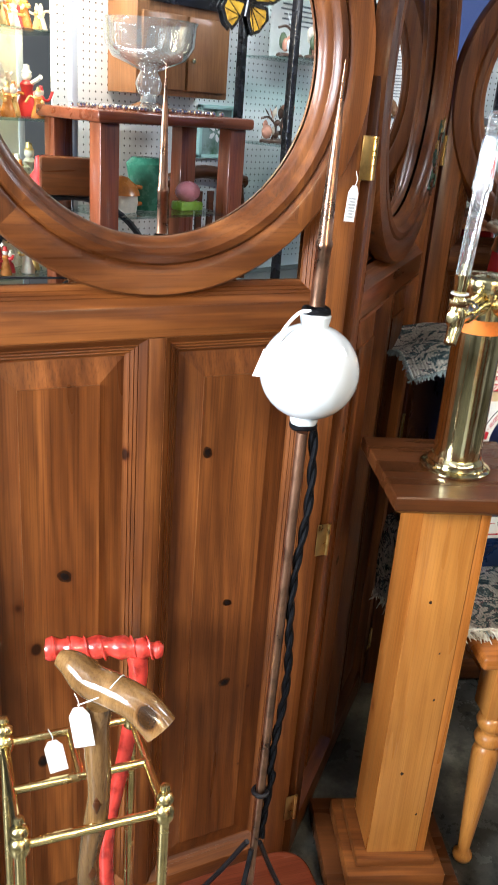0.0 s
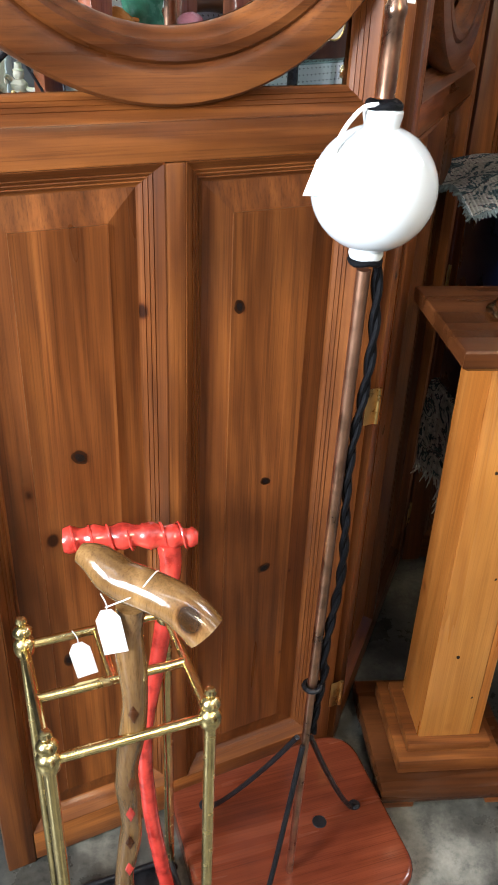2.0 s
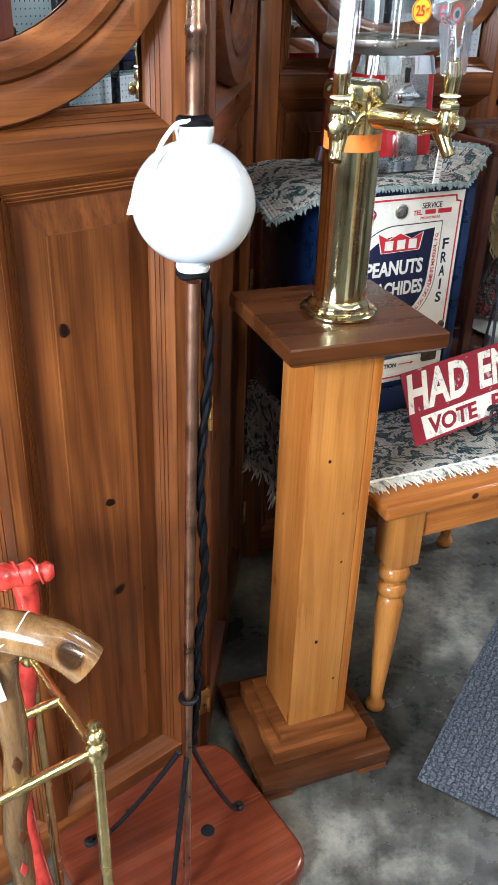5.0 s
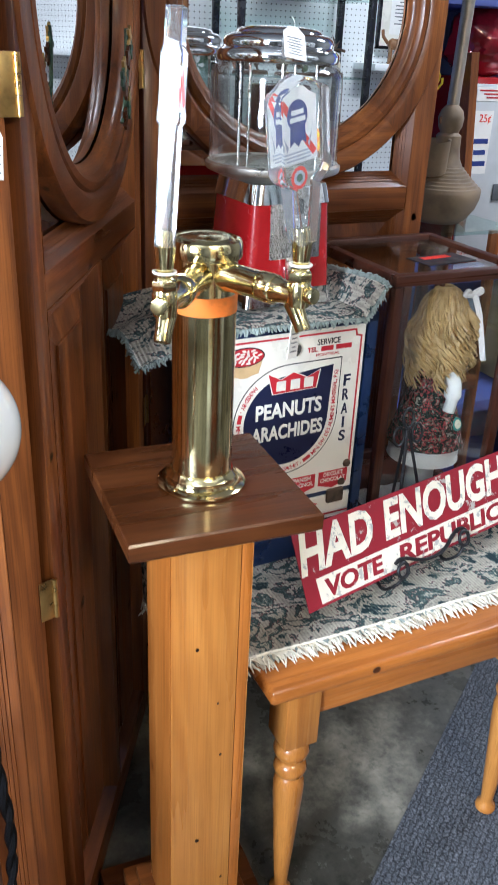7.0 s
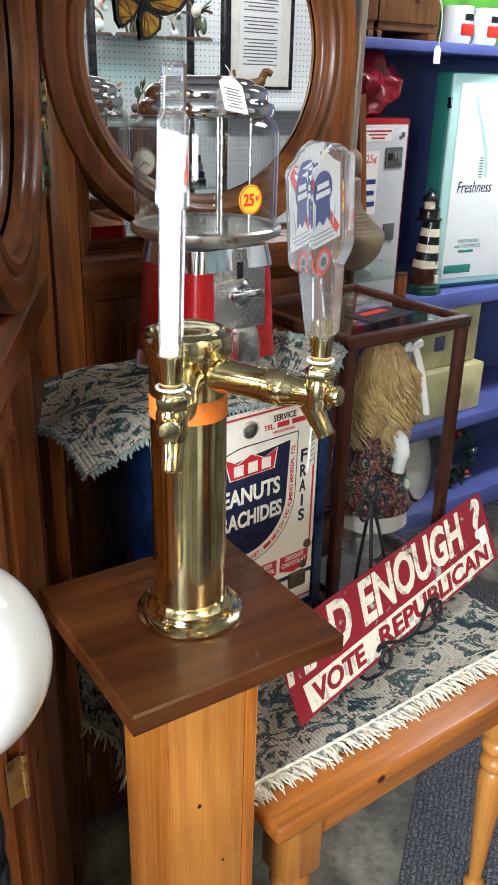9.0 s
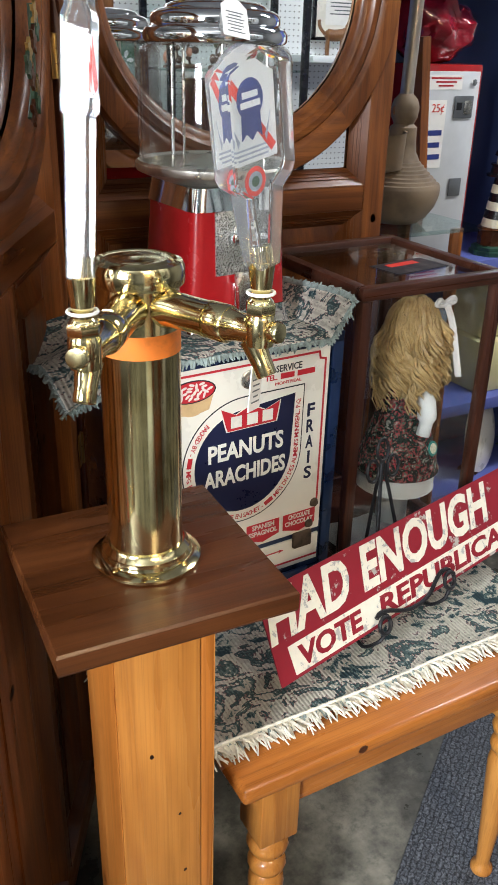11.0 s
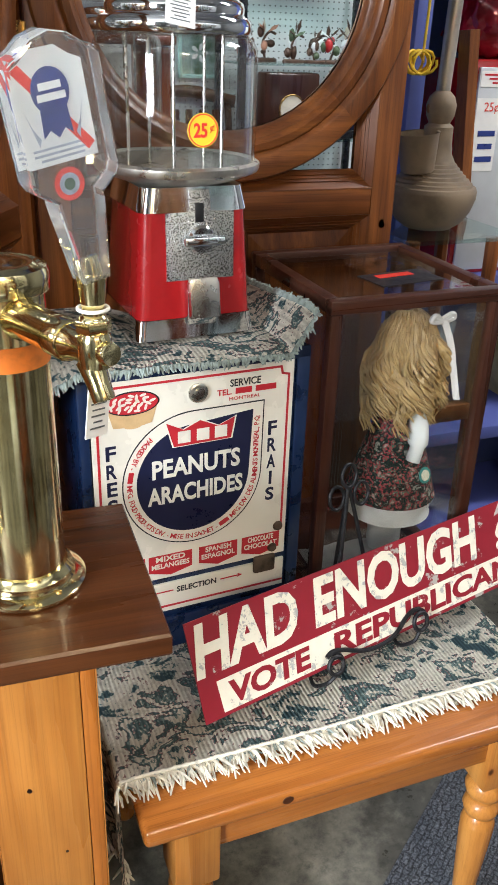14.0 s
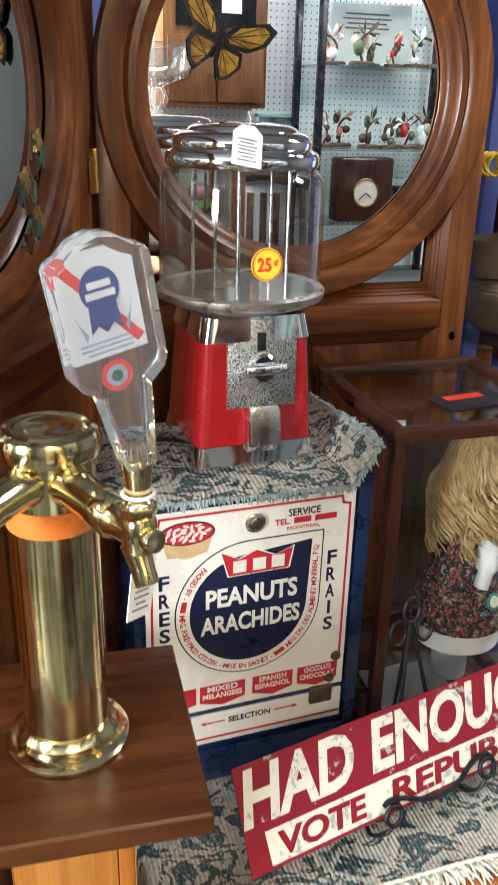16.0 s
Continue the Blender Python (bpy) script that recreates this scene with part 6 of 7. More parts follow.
coin = thing("vending_machine", pose(1.872, 2.30, 0.846), "grey and red coin vending machine on the blue shelf", "vending machine")
part("cabinet", box(-0.105, 0.100, 0.004, 0.22, 0.0, 0.515, 0.006), RED_ENAMEL, coin, "red sheet steel cabinet")
front = part("front", box(-0.092, 0.086, -0.004, 0.0035, 0.012, 0.498, 0.002), GREY_METAL, coin, "light grey steel front")
cp = part("coin_slot_plate", box(0.005, 0.068, -0.009, -0.0045, 0.385, 0.440, 0.002), DARK_GREY, front)
part("coin_slot", box(0.036, 0.060, -0.011, -0.0095, 0.395, 0.428, 0.002), STEEL, cp)
part("coin_slot", box(0.010, 0.028, -0.0102, -0.0095, 0.405, 0.424, 0.001), IRON, cp)
part("coin_slot_plate", box(0.018, 0.060, -0.009, -0.0045, 0.185, 0.232, 0.002), DARK_GREY, front)
part("lock", lathe([(0, 0), (0.009, 0), (0.008, 0.004), (0, 0.005)], 18), CHROME, front, m=pose(0.064, -0.0045, 0.472, 90, 0, 0))
part("label", box(-0.088, 0.025, -0.0052, -0.0045, 0.455, 0.490, 0), PAPER, front, smooth=False)
bars(front, INK_RED, -0.03, 0.482, -0.0056, [0.10, 0.07, 0.05], 0.004, pitch=0.009)
part("poster", box(-0.090, -0.020, -0.0052, -0.0045, 0.262, 0.430, 0), PAPER, front, smooth=False)
letters("25¢", 0.026, -0.048, 0.408, -0.0056, STICKER_RED, front, width=0.04)
bars(front, INK_BLUE, -0.052, 0.350, -0.0056, [0.05, 0.042, 0.05], 0.013, pitch=0.03)

foil = thing("foil_bundle", pose(1.862, 2.39, 1.3615), "shiny crimson foil-wrapped bundle on the vending machine", "bundle")
b = bmesh.new()
bmesh.ops.create_icosphere(b, subdivisions=4, radius=1.0)
for v in b.verts:
    k = 1 + 0.22 * noise.noise(v.co * 2.1) + 0.10 * noise.noise(v.co * 6)
    v.co = Vector((v.co.x * 0.115 * k, v.co.y * 0.085 * k, 0.07 + v.co.z * 0.07 * k + 0.075 * max(0, v.co.z) * (1 if v.co.x < 0 else 0.2)))
    v.co.z = max(0.0, v.co.z)
part("wrap", b, PLASTIC_RED, foil)

lh = thing("toy_lighthouse", pose(2.122, 2.335, 0.846), "black and white striped model lighthouse on the blue shelf", "model lighthouse")
part("base", lathe([(0, 0), (0.062, 0), (0.062, 0.012), (0.056, 0.014), (0.056, 0.024), (0.048, 0.028), (0, 0.028)], 8), GREEN_PAINT, lh, "stepped green base")
part("house", lathe([(0, 0.028), (0.042, 0.028), (0.042, 0.070), (0.048, 0.074), (0.046, 0.080), (0, 0.082)], 8), WALNUT, lh, "dark red brick house ring")
for k in range(6):
    r0, r1 = 0.041 - 0.0026 * k, 0.041 - 0.0026 * (k + 1)
    part("stripe", lathe([(0, 0.080 + 0.024 * k), (r0, 0.080 + 0.024 * k), (r1, 0.104 + 0.024 * k), (0, 0.104 + 0.024 * k)], 24), (CREAM_PAINT, BLACK_PAINT)[k % 2], lh, m=pose(0, 0, 0, 2, 2, 0))
for k in range(3):
    part("window", box(0.004, 0.012, -0.0425 + 0.0055 * k, -0.036 + 0.0055 * k, 0.090 + 0.048 * k, 0.104 + 0.048 * k, 0.002), IRON, lh)
part("gallery", lathe([(0, 0.222), (0.040, 0.222), (0.042, 0.228), (0.030, 0.231), (0.028, 0.250), (0.032, 0.253), (0.032, 0.257), (0, 0.257)], 20), BLACK_PAINT, lh, "black gallery")
part("lantern", lathe([(0, 0.257), (0.016, 0.257), (0.016, 0.280), (0, 0.280)], 8), CREAM_PAINT, lh)
part("roof", lathe([(0.024, 0.279), (0.022, 0.290), (0.010, 0.302), (0.006, 0.306), (0.006, 0.312), (0.0, 0.318)], 16), BLACK_PAINT, lh, "black domed roof")
part("door", box(0.008, 0.024, -0.046, -0.036, 0.032, 0.058, 0.002), CREAM_PAINT, lh)

lb = thing("toothbrush_display", pose(2.176, 2.345, 0.846, 0, 0, -10), "white and teal advertising case for toothbrushes", "display case")
part("body", box(0.0, 0.52, 0.004, 0.085, 0.0, 0.64, 0.012, 3), TEAL, lb, "teal metal body")
fp = part("front", box(-0.004, 0.52, -0.012, 0.0035, 0.014, 0.636, 0.010, 3), PALE_TEAL, lb, "pale teal rim")
part("panel", box(0.024, 0.50, -0.016, -0.0125, 0.034, 0.610, 0.004), BOARD_WHITE, fp, "glossy white panel")
letters("Freshness", 0.034, 0.115, 0.315, -0.0165, INK_NAVY, fp, width=0.135, shear=0.25)
letters("TOOTHBRUSH", 0.011, 0.115, 0.150, -0.0165, TEAL, fp, width=0.085)
letters("with TOOTHPASTE", 0.011, 0.115, 0.134, -0.0165, TEAL, fp, width=0.105)
bars(fp, TEAL, 0.11, 0.118, -0.0165, [0.06], 0.008)
part("slot", box(0.030, 0.135, -0.019, -0.0165, 0.050, 0.076, 0.002), TEAL, fp)
part("brush_picture", slab([(0.078, 0.575), (0.086, 0.575), (0.148, 0.420), (0.158, 0.345), (0.148, 0.340), (0.138, 0.415)], -0.0168, -0.016), PALE_TEAL, fp, "printed toothbrush", smooth=False)
bars(fp, TEAL, 0.130, 0.400, -0.0166, [0.016] * 8, 0.003, pitch=0.008)
for z in (0.16, 0.54):
    part("hinge", box(-0.007, -0.001, -0.010, 0.006, z, z + 0.03, 0.001), CHROME, lb)

ym = thing("gum_dispenser", pose(2.28, 2.34, 0.395), "butter yellow enamel penny dispenser with worn decal", "dispenser")
part("upper_case", box(-0.13, 0.16, 0.0, 0.2, 0.175, 0.385, 0.008), BUTTER, ym)
lower = part("lower_case", box(-0.15, 0.18, -0.03, 0.2, 0.0, 0.172, 0.010), BUTTER, ym)
part("decal", box(-0.09, 0.05, -0.001, 0.0005, 0.315, 0.328, 0), INK_BLUE, ym, smooth=False)
part("decal", box(-0.06, -0.01, -0.001, 0.0005, 0.235, 0.285, 0.0), INK_BLUE, ym, smooth=False)
part("decal", box(0.005, 0.035, -0.001, 0.0005, 0.33, 0.36, 0.0), INK_RED, ym, smooth=False)
part("knob", lathe([(0, 0), (0.028, 0), (0.026, 0.01), (0.014, 0.014), (0.012, 0.03), (0, 0.032)], 22), STEEL, lower, m=pose(0.02, -0.031, 0.085, 90, 0, 0))

wr = thing("christmas_wreath", pose(2.455, 2.38, 0.185, 80, 0, 8), "dark green artificial wreath with silver bows", "wreath")
bm = bmesh.new()
rnd = random.Random(2)
for k in range(420):
    a = rnd.uniform(0, 6.283)
    r = 0.085 + rnd.gauss(0, 0.018)
    p = Vector((r * math.cos(a), r * math.sin(a), rnd.gauss(0, 0.014)))
    d = Vector((rnd.uniform(-1, 1), rnd.uniform(-1, 1), rnd.uniform(-0.5, 1))).normalized() * 0.022
    s = d.cross(Vector((0.3, 0.5, 0.8))).normalized() * 0.005
    vs = [bm.verts.new(p - d), bm.verts.new(p + s), bm.verts.new(p + d), bm.verts.new(p - s)]
    bm.faces.new(vs)
tagged(part("foliage", bm, LEAF, wr), kind="stuff")
for k in range(4):
    b = bmesh.new()
    bmesh.ops.create_icosphere(b, subdivisions=2, radius=0.016)
    part("bauble", b, (CHROME, RED_ENAMEL)[k % 2], wr, m=Matrix.Translation((0.085 * math.cos(k * 1.7), 0.085 * math.sin(k * 1.7), 0.02)))
plt = thing("china_plate", pose(2.25, 2.36, 0.075, 0, 0, 25), "pale decorated plate standing upright on the low shelf", "plate")
part("dish", lathe([(0, 0.012), (0.07, 0.010), (0.09, 0.0), (0.13, -0.012), (0.13, -0.016), (0.09, -0.006), (0, 0.0)], 40, m=pose(0, 0, 0.132, 78, 0, 0)), CREAM, plt)
part("dish_stand", box(-0.05, 0.05, -0.01, 0.06, 0.0, 0.006, 0.001), CASEWOOD_X, plt)

for x, w, h in ((1.72, 0.10, 0.20), (1.92, 0.125, 0.24)):
    bxx = thing("wooden_box", pose(x, 2.30, 1.555), "small golden oak drawer box on the top shelf", "wooden box", "oak drawer boxes")
    part("carcass", box(-w, w, 0.0, 0.22, 0.02, h, 0.004), OAK, bxx)
    dr = part("drawer", box(-w + 0.015, w - 0.015, -0.008, -0.0005, 0.04, h - 0.03, 0.003), OAK, bxx)
    part("pull", lathe([(0, 0), (0.014, 0), (0.016, 0.006), (0.008, 0.014), (0, 0.015)], 18), STEEL, dr, m=pose(0.03, -0.008, 0.11, 90, 0, 0))
    for s in (-1, 1):
        part("foot", box(s * (w - 0.02) - 0.018, s * (w - 0.02) + 0.018, 0.0, 0.2, 0.0, 0.0195, 0.003), OAK, bxx)
price_tag("price_tag", pose(2.005, 2.26, 1.545, 0, 0, 0), 0.026, 0.045, "white paper price tag hanging over the shelf edge", lines=0)
part("string", tube(smooth_path([(2.005, 2.2595, 1.54), (2.008, 2.258, 1.60), (2.0, 2.262, 1.65), (1.97, 2.275, 1.672)]), 0.0018, 6), STRING, bxx)
for o in list(bxx.children):
    if o.name.startswith("string"):
        o.matrix_parent_inverse = bxx.matrix_world.inverted()
green = thing("gift_box", pose(2.20, 2.33, 1.555), "green printed gift carton with two mugs", "carton")
part("carton", box(-0.12, 0.22, 0.03, 0.18, 0.0, 0.19, 0.004), surface("lime_green_card", (0.10, 0.36, 0.04), 0.4, 0.0, 0.2, 12, 0.0), green)
for k in range(2):
    mug = thing("mug", pose(2.135 + 0.11 * k, 2.315, 1.555), "white mug printed with a red rounded badge", "mug", "white mugs")
    part("cup", lathe([(0, 0), (0.036, 0), (0.041, 0.01), (0.041, 0.095), (0.038, 0.095), (0.038, 0.012), (0, 0.01)], 28), BOARD_WHITE, mug)
    part("badge", box(-0.024, 0.024, -0.043, -0.034, 0.02, 0.05, 0.006), STICKER_RED, mug, "red rounded badge")
    bars(mug, INK_BLACK, 0, 0.066, -0.0414, [0.034], 0.016)
    part("grip", tube(smooth_path([(0.04, 0, 0.02), (0.065, 0, 0.03), (0.065, 0, 0.07), (0.04, 0, 0.08)], 5), 0.005, 8), BOARD_WHITE, mug)

# ---- clay lamp on a glass stand behind the screen ----
gs = thing("glass_stand", pose(0, 0, 0), "glass topped stand with dark wooden legs", "stand")
p = part("glass_top", box(1.405, 1.68, 1.93, 2.20, 1.022, 1.031, 0.001), SHELF_GLASS, gs, "green-edged glass top", smooth=False)
p.visible_shadow = False
for x0, x1 in ((1.44, 1.42), (1.64, 1.66)):
    for y in (1.97, 2.16):
        part("leg", tube([(x1, y, 0.0), (x0, y, 1.0215)], 0.016, 8), PINE_Z, gs)
part("brace", box(1.43, 1.65, 1.955, 1.985, 0.60, 0.64, 0.003), PINE_X, gs)
part("frame_board", tube([(1.700, 2.19, 1.03), (1.668, 2.20, 1.42)], 0.022, 4), PINE_Z, gs, "leaning brown board")
POLE_GREY = surface("dull_pewter_pole", (0.42, 0.37, 0.31), 0.38, 0.7, 0.15, 20, 0.1)
lamp = thing("clay_lamp", pose(1.527, 2.060, 1.0315), "grey-brown ribbed clay vessel with a brass pole", "clay vessel")
body = [(0, 0), (0.050, 0.0), (0.070, 0.014), (0.087, 0.038), (0.0955, 0.064), (0.096, 0.078)]
for k in range(8):
    r = 0.094 * (1 - k / 8) ** 1.15 + 0.036 * (1 - (1 - k / 8) ** 1.15)
    body += [(r + 0.0012, 0.082 + 0.0075 * k), (r - 0.001, 0.0875 + 0.0075 * k)]
body += [(0.034, 0.152), (0.031, 0.175), (0.030, 0.205), (0.022, 0.212), (0.029, 0.226), (0.031, 0.246), (0.026, 0.262), (0.014, 0.274), (0.0, 0.278)]
part("vessel", lathe(body, 40), CLAY, lamp, "ribbed clay body with narrow neck")
part("pole", tube([(0.0, 0, 0.272), (0.012, 0.005, 0.62), (0.014, 0.006, 0.95)], 0.0145, 16), POLE_GREY, lamp, "dull pewter-grey pole")
part("spout", lathe([(0.030, 0.0), (0.034, 0.002), (0.043, 0.075), (0.045, 0.078), (0.041, 0.077), (0.031, 0.004)], 28), CLAY, lamp, "flared cup-like spout", m=pose(-0.052, -0.020, 0.118, 0, -6, 0))
for s in (-1, 1):
    part("ear", tube([(s * 0.024 + 0.008 * math.cos(q), 0, 0.240 + 0.008 * math.sin(q)) for q in np.linspace(0, 6.28, 13)[:-1]], 0.0035, 6, closed=True), OAK, lamp)
cable = thing("yellow_cable", pose(0, 0, 0), "bundled yellow extension cable hanging beside the shelf", "cable")
pts = []
for k in range(70):
    a = k * 0.55
    pts.append((1.560 + 0.026 * math.cos(a) + 0.0004 * k, 2.24 + 0.012 * math.sin(a * 1.3), 1.352 + 0.024 * math.sin(a)))
part("coil", tube(pts, 0.0032, 6), SAFE_YELLOW, cable)
part("lead", tube(smooth_path([(1.582, 2.24, 1.36), (1.588, 2.245, 1.50), (1.592, 2.25, 1.65), (1.594, 2.255, 1.98)], 6), 0.0032, 6), SAFE_YELLOW, cable)
part("hook", tube([(1.594, 2.253, 1.985), (1.594, 2.272, 1.99)], 0.003, 6), IRON, cable)

# ---- ornaments on the mirrors ----
AMBER = surface("amber_wing", (0.62, 0.36, 0.03), 0.4, 0.0, 0.35, 60, 0.0, stain=(0.30, 0.12, 0.01))


def butterfly(m, s, label):
    t = thing("butterfly_ornament", m, label, "ornament", "butterfly ornaments")
    for sx in (-1, 1):
        up = [(0, 0.0), (sx * 0.012, 0.020), (sx * 0.045, 0.038), (sx * 0.058, 0.034), (sx * 0.052, 0.014), (sx * 0.036, 0.0), (sx * 0.006, -0.006)]
        lo = [(0, -0.004), (sx * 0.030, -0.004), (sx * 0.034, -0.018), (sx * 0.024, -0.036), (sx * 0.014, -0.042), (sx * 0.004, -0.024)]
        for w in (up, lo):
            q = [(x * s, z * s) for x, z in w][::sx]
            cx, cz = sum(x for x, z in q) / len(q), sum(z for x, z in q) / len(q)
            wing = part("wing", slab(q, 0.0, 0.002), BLACK_PAINT, t, smooth=False)
            a = [(cx + (x - cx) * 0.74, cz + (z - cz) * 0.74) for x, z in q]
            part("wing_panel", slab(a, -0.001, 0.0), AMBER, wing, smooth=False)
            bm = bmesh.new()
            for x, z in a[1:-1]:
                tube([(a[0][0], -0.0012, a[0][1]), (x, -0.0012, z)], 0.0007, 4, bm=bm)
            part("veins", bm, BLACK_PAINT, wing)
    part("body", tube(smooth_path([(0, -0.002, 0.022 * s), (0, -0.003, 0), (0, -0.002, -0.022 * s)]), 0.003, 8), BLACK_PAINT, t)
    return t


butterfly(pose(0.842, 1.797, 1.548, 0, 24, 0), 1.25, "black and amber butterfly ornament on the round mirror")
butterfly(pose(0.150, 1.180, 1.556, 0, 8, 18), 1.0, "black and amber butterfly ornament on the round mirror")
orn = thing("flower_ornament", pose(0.555, 1.545, 1.37, 0, 0, yaw_b), "carved brown and green flower ornament on the mirror", "ornament")
rnd = random.Random(12)
for k in range(9):
    a = [(0.008 * math.cos(q) * (1 + 0.35 * math.cos(5 * q)), 0.012 * math.sin(q) * (1 + 0.35 * math.cos(5 * q))) for q in np.linspace(0, 6.283, 21)[:-1]]
    z = -0.055 + 0.013 * k
    part("petal", slab([(x + 0.022 * math.sin(k * 1.1) + 0.012 * (k / 4 - 1), zz + z) for x, zz in a], -0.008, -0.004), (WALNUT, LEAF, BRASS_DULL)[k % 3], orn, smooth=False)
part("stem", tube(smooth_path([(-0.02, -0.003, -0.06), (0.01, -0.003, -0.02), (0.018, -0.003, 0.02), (0.02, -0.003, 0.06)]), 0.003, 6), LEAF, orn)


# ---- the other side of the aisle, seen in the mirrors ----
PY = -0.62
peg = bmesh.new()
box(0.97, 3.7, PY - 0.012, PY, 0.75, 2.35, 0, bm=peg)
pegboard = tagged(part("pegboard", peg, PEG, smooth=False), "white perforated pegboard partition behind the aisle", "pegboard", kind="structure")
vs, fs = [], []
for i in range(104):
    for j in range(60):
        x, z = 0.99 + 0.0254 * i, 0.80 + 0.0254 * j
        n0 = len(vs)
        vs += [(x + 0.0034 * math.cos(q), PY + 0.0006, z + 0.0034 * math.sin(q)) for q in (0.52, 1.57, 2.62, 3.67, 4.71, 5.76)]
        fs.append(tuple(range(n0, n0 + 6)))
me = bpy.data.meshes.new("peg_holes")
me.from_pydata(vs, [], fs)
me.materials.append(HOLE)
ob = new("peg_holes", me)
ob.parent = pegboard
ob["kind"] = "stuff"
structure("partition_base", box(1.62, 3.7, PY - 0.02, PY + 0.05, 0.0, 0.7495, 0.004), WALL_PALE, "pale painted base of the pegboard partition", "partition")

cab = thing("wall_cabinet", pose(1.40, PY + 0.002, 1.44), "golden oak wall cabinet with two doors on the pegboard", "cabinet")
part("carcass", box(-0.21, 0.21, 0.0, 0.17, 0.0, 0.62, 0.004), OAK, cab)
for x0, x1, k in ((-0.195, -0.006, 0.035), (0.006, 0.195, -0.035)):
    d = part("door", box(x0, x1, 0.1705, 0.186, 0.02, 0.26, 0.004), OAK, cab)
    part("knob", lathe([(0, 0), (0.007, 0), (0.009, 0.010), (0, 0.014)], 14), BRASS, d, m=pose((x1 if k > 0 else x0) - k * 0.5, 0.186, 0.12, -90, 0, 0))
part("glazed_panel", box(-0.16, 0.16, 0.1705, 0.180, 0.29, 0.58, 0.002), BLACK_PAINT, cab)
part("note", box(0.02, 0.10, 0.1805, 0.182, 0.34, 0.48, 0), PAPER, cab, smooth=False)

show = thing("floor_showcase", pose(1.15, -0.32, 0), "reddish wooden glazed floor showcase with small china", "showcase")
SW, SD, SZ = 0.30, 0.16, 1.385
CHERRY_X = wood("cherry_across", (0.10, 0.025, 0.010), (0.17, 0.045, 0.018), (0.24, 0.07, 0.028), "x", 0.3, 0.4, knots=0)
CHERRY_Z = wood("cherry_upright", (0.10, 0.025, 0.010), (0.17, 0.045, 0.018), (0.24, 0.07, 0.028), "z", 0.3, 0.4, knots=0)
part("top", box(-SW - 0.02, SW + 0.02, -SD - 0.02, SD + 0.02, SZ - 0.035, SZ, 0.008), CHERRY_X, show, "moulded wooden top")
for sx in (-1, 1):
    for sy in (-1, 1):
        x, y = sx * (SW - 0.035), sy * (SD - 0.03)
        part("post", box(x - 0.035, x + 0.035, y - 0.03, y + 0.03, 0.0, SZ - 0.0355, 0.003), CHERRY_Z, show)
for z in (1.07, 0.72):
    p = part("glass_shelf", box(-SW + 0.05, SW - 0.05, -SD + 0.01, SD - 0.01, z - 0.008, z, 0.001), SHELF_GLASS, show, smooth=False)
part("bottom", box(-SW + 0.07, SW - 0.07, -SD, SD, 0.30, 0.33, 0.003), CHERRY_X, show)
ORANGE = surface("orange_glaze", (0.60, 0.22, 0.05), 0.25, 0.0, 0.15, 30, 0.0)
PINK = surface("pink_glaze", (0.75, 0.28, 0.32), 0.25, 0.0, 0.1, 30, 0.0)
LIME = surface("lime_glaze", (0.35, 0.60, 0.08), 0.25, 0.0, 0.1, 30, 0.0)
JADE = surface("green_glaze", (0.05, 0.20, 0.12), 0.25, 0.0, 0.2, 30, 0.0)
REDS = surface("bright_red_paint", (0.60, 0.03, 0.03), 0.35, 0.0, 0.1, 30, 0.0)
GOLD = surface("gilded_figure", (0.80, 0.55, 0.20), 0.3, 0.6, 0.2, 40, 0.1)
PALE = surface("pale_bisque", (0.75, 0.68, 0.55), 0.4, 0.0, 0.1, 30, 0.0)
tp = thing("teapot", pose(1.03, -0.30, 1.07), "orange and white cottage teapot on the glass shelf", "teapot")
part("pot", lathe([(0, 0), (0.05, 0), (0.055, 0.03), (0.052, 0.06), (0, 0.065)], 20), PALE, tp)
part("roof", lathe([(0.062, 0.055), (0.05, 0.085), (0.02, 0.11), (0, 0.115)], 20), ORANGE, tp)
part("grip", tube(smooth_path([(0.05, 0, 0.02), (0.09, 0, 0.03), (0.09, 0, 0.07), (0.05, 0, 0.08)]), 0.007, 8), ORANGE, tp)
bl = thing("glass_jar", pose(1.16, -0.34, 1.07), "dark green glazed jar on the glass shelf", "jar")
part("jar", lathe([(0, 0), (0.06, 0), (0.075, 0.05), (0.06, 0.10), (0.07, 0.15), (0.05, 0.17), (0, 0.17)], 22), JADE, bl)
pg = thing("pig_figure", pose(1.30, -0.28, 1.07), "pink china pig on a lime green stand", "figurine")
part("stand", box(-0.05, 0.05, -0.03, 0.03, 0.0, 0.03, 0.006), LIME, pg)
b = bmesh.new()
bmesh.ops.create_uvsphere(b, u_segments=18, v_segments=12, radius=0.04)
b.transform(Matrix.Translation((0, 0, 0.062)) @ Matrix.Diagonal((1.25, 0.9, 0.9, 1)))
part("figure", b, PINK, pg)
compote = thing("glass_compote", pose(1.14, -0.31, SZ), "large clear cut-glass compote standing on the showcase", "compote")
part("bowl", lathe([(0, 0.0), (0.085, 0.0), (0.085, 0.008), (0.03, 0.03), (0.024, 0.045), (0.036, 0.06), (0.045, 0.085), (0.036, 0.11), (0.028, 0.122), (0.06, 0.135), (0.12, 0.16), (0.145, 0.20), (0.150, 0.26), (0.156, 0.27), (0.150, 0.268), (0.143, 0.20), (0.118, 0.166), (0.06, 0.144), (0, 0.138)], 40), CRYSTAL, compote)
beads = bmesh.new()
rnd = random.Random(4)
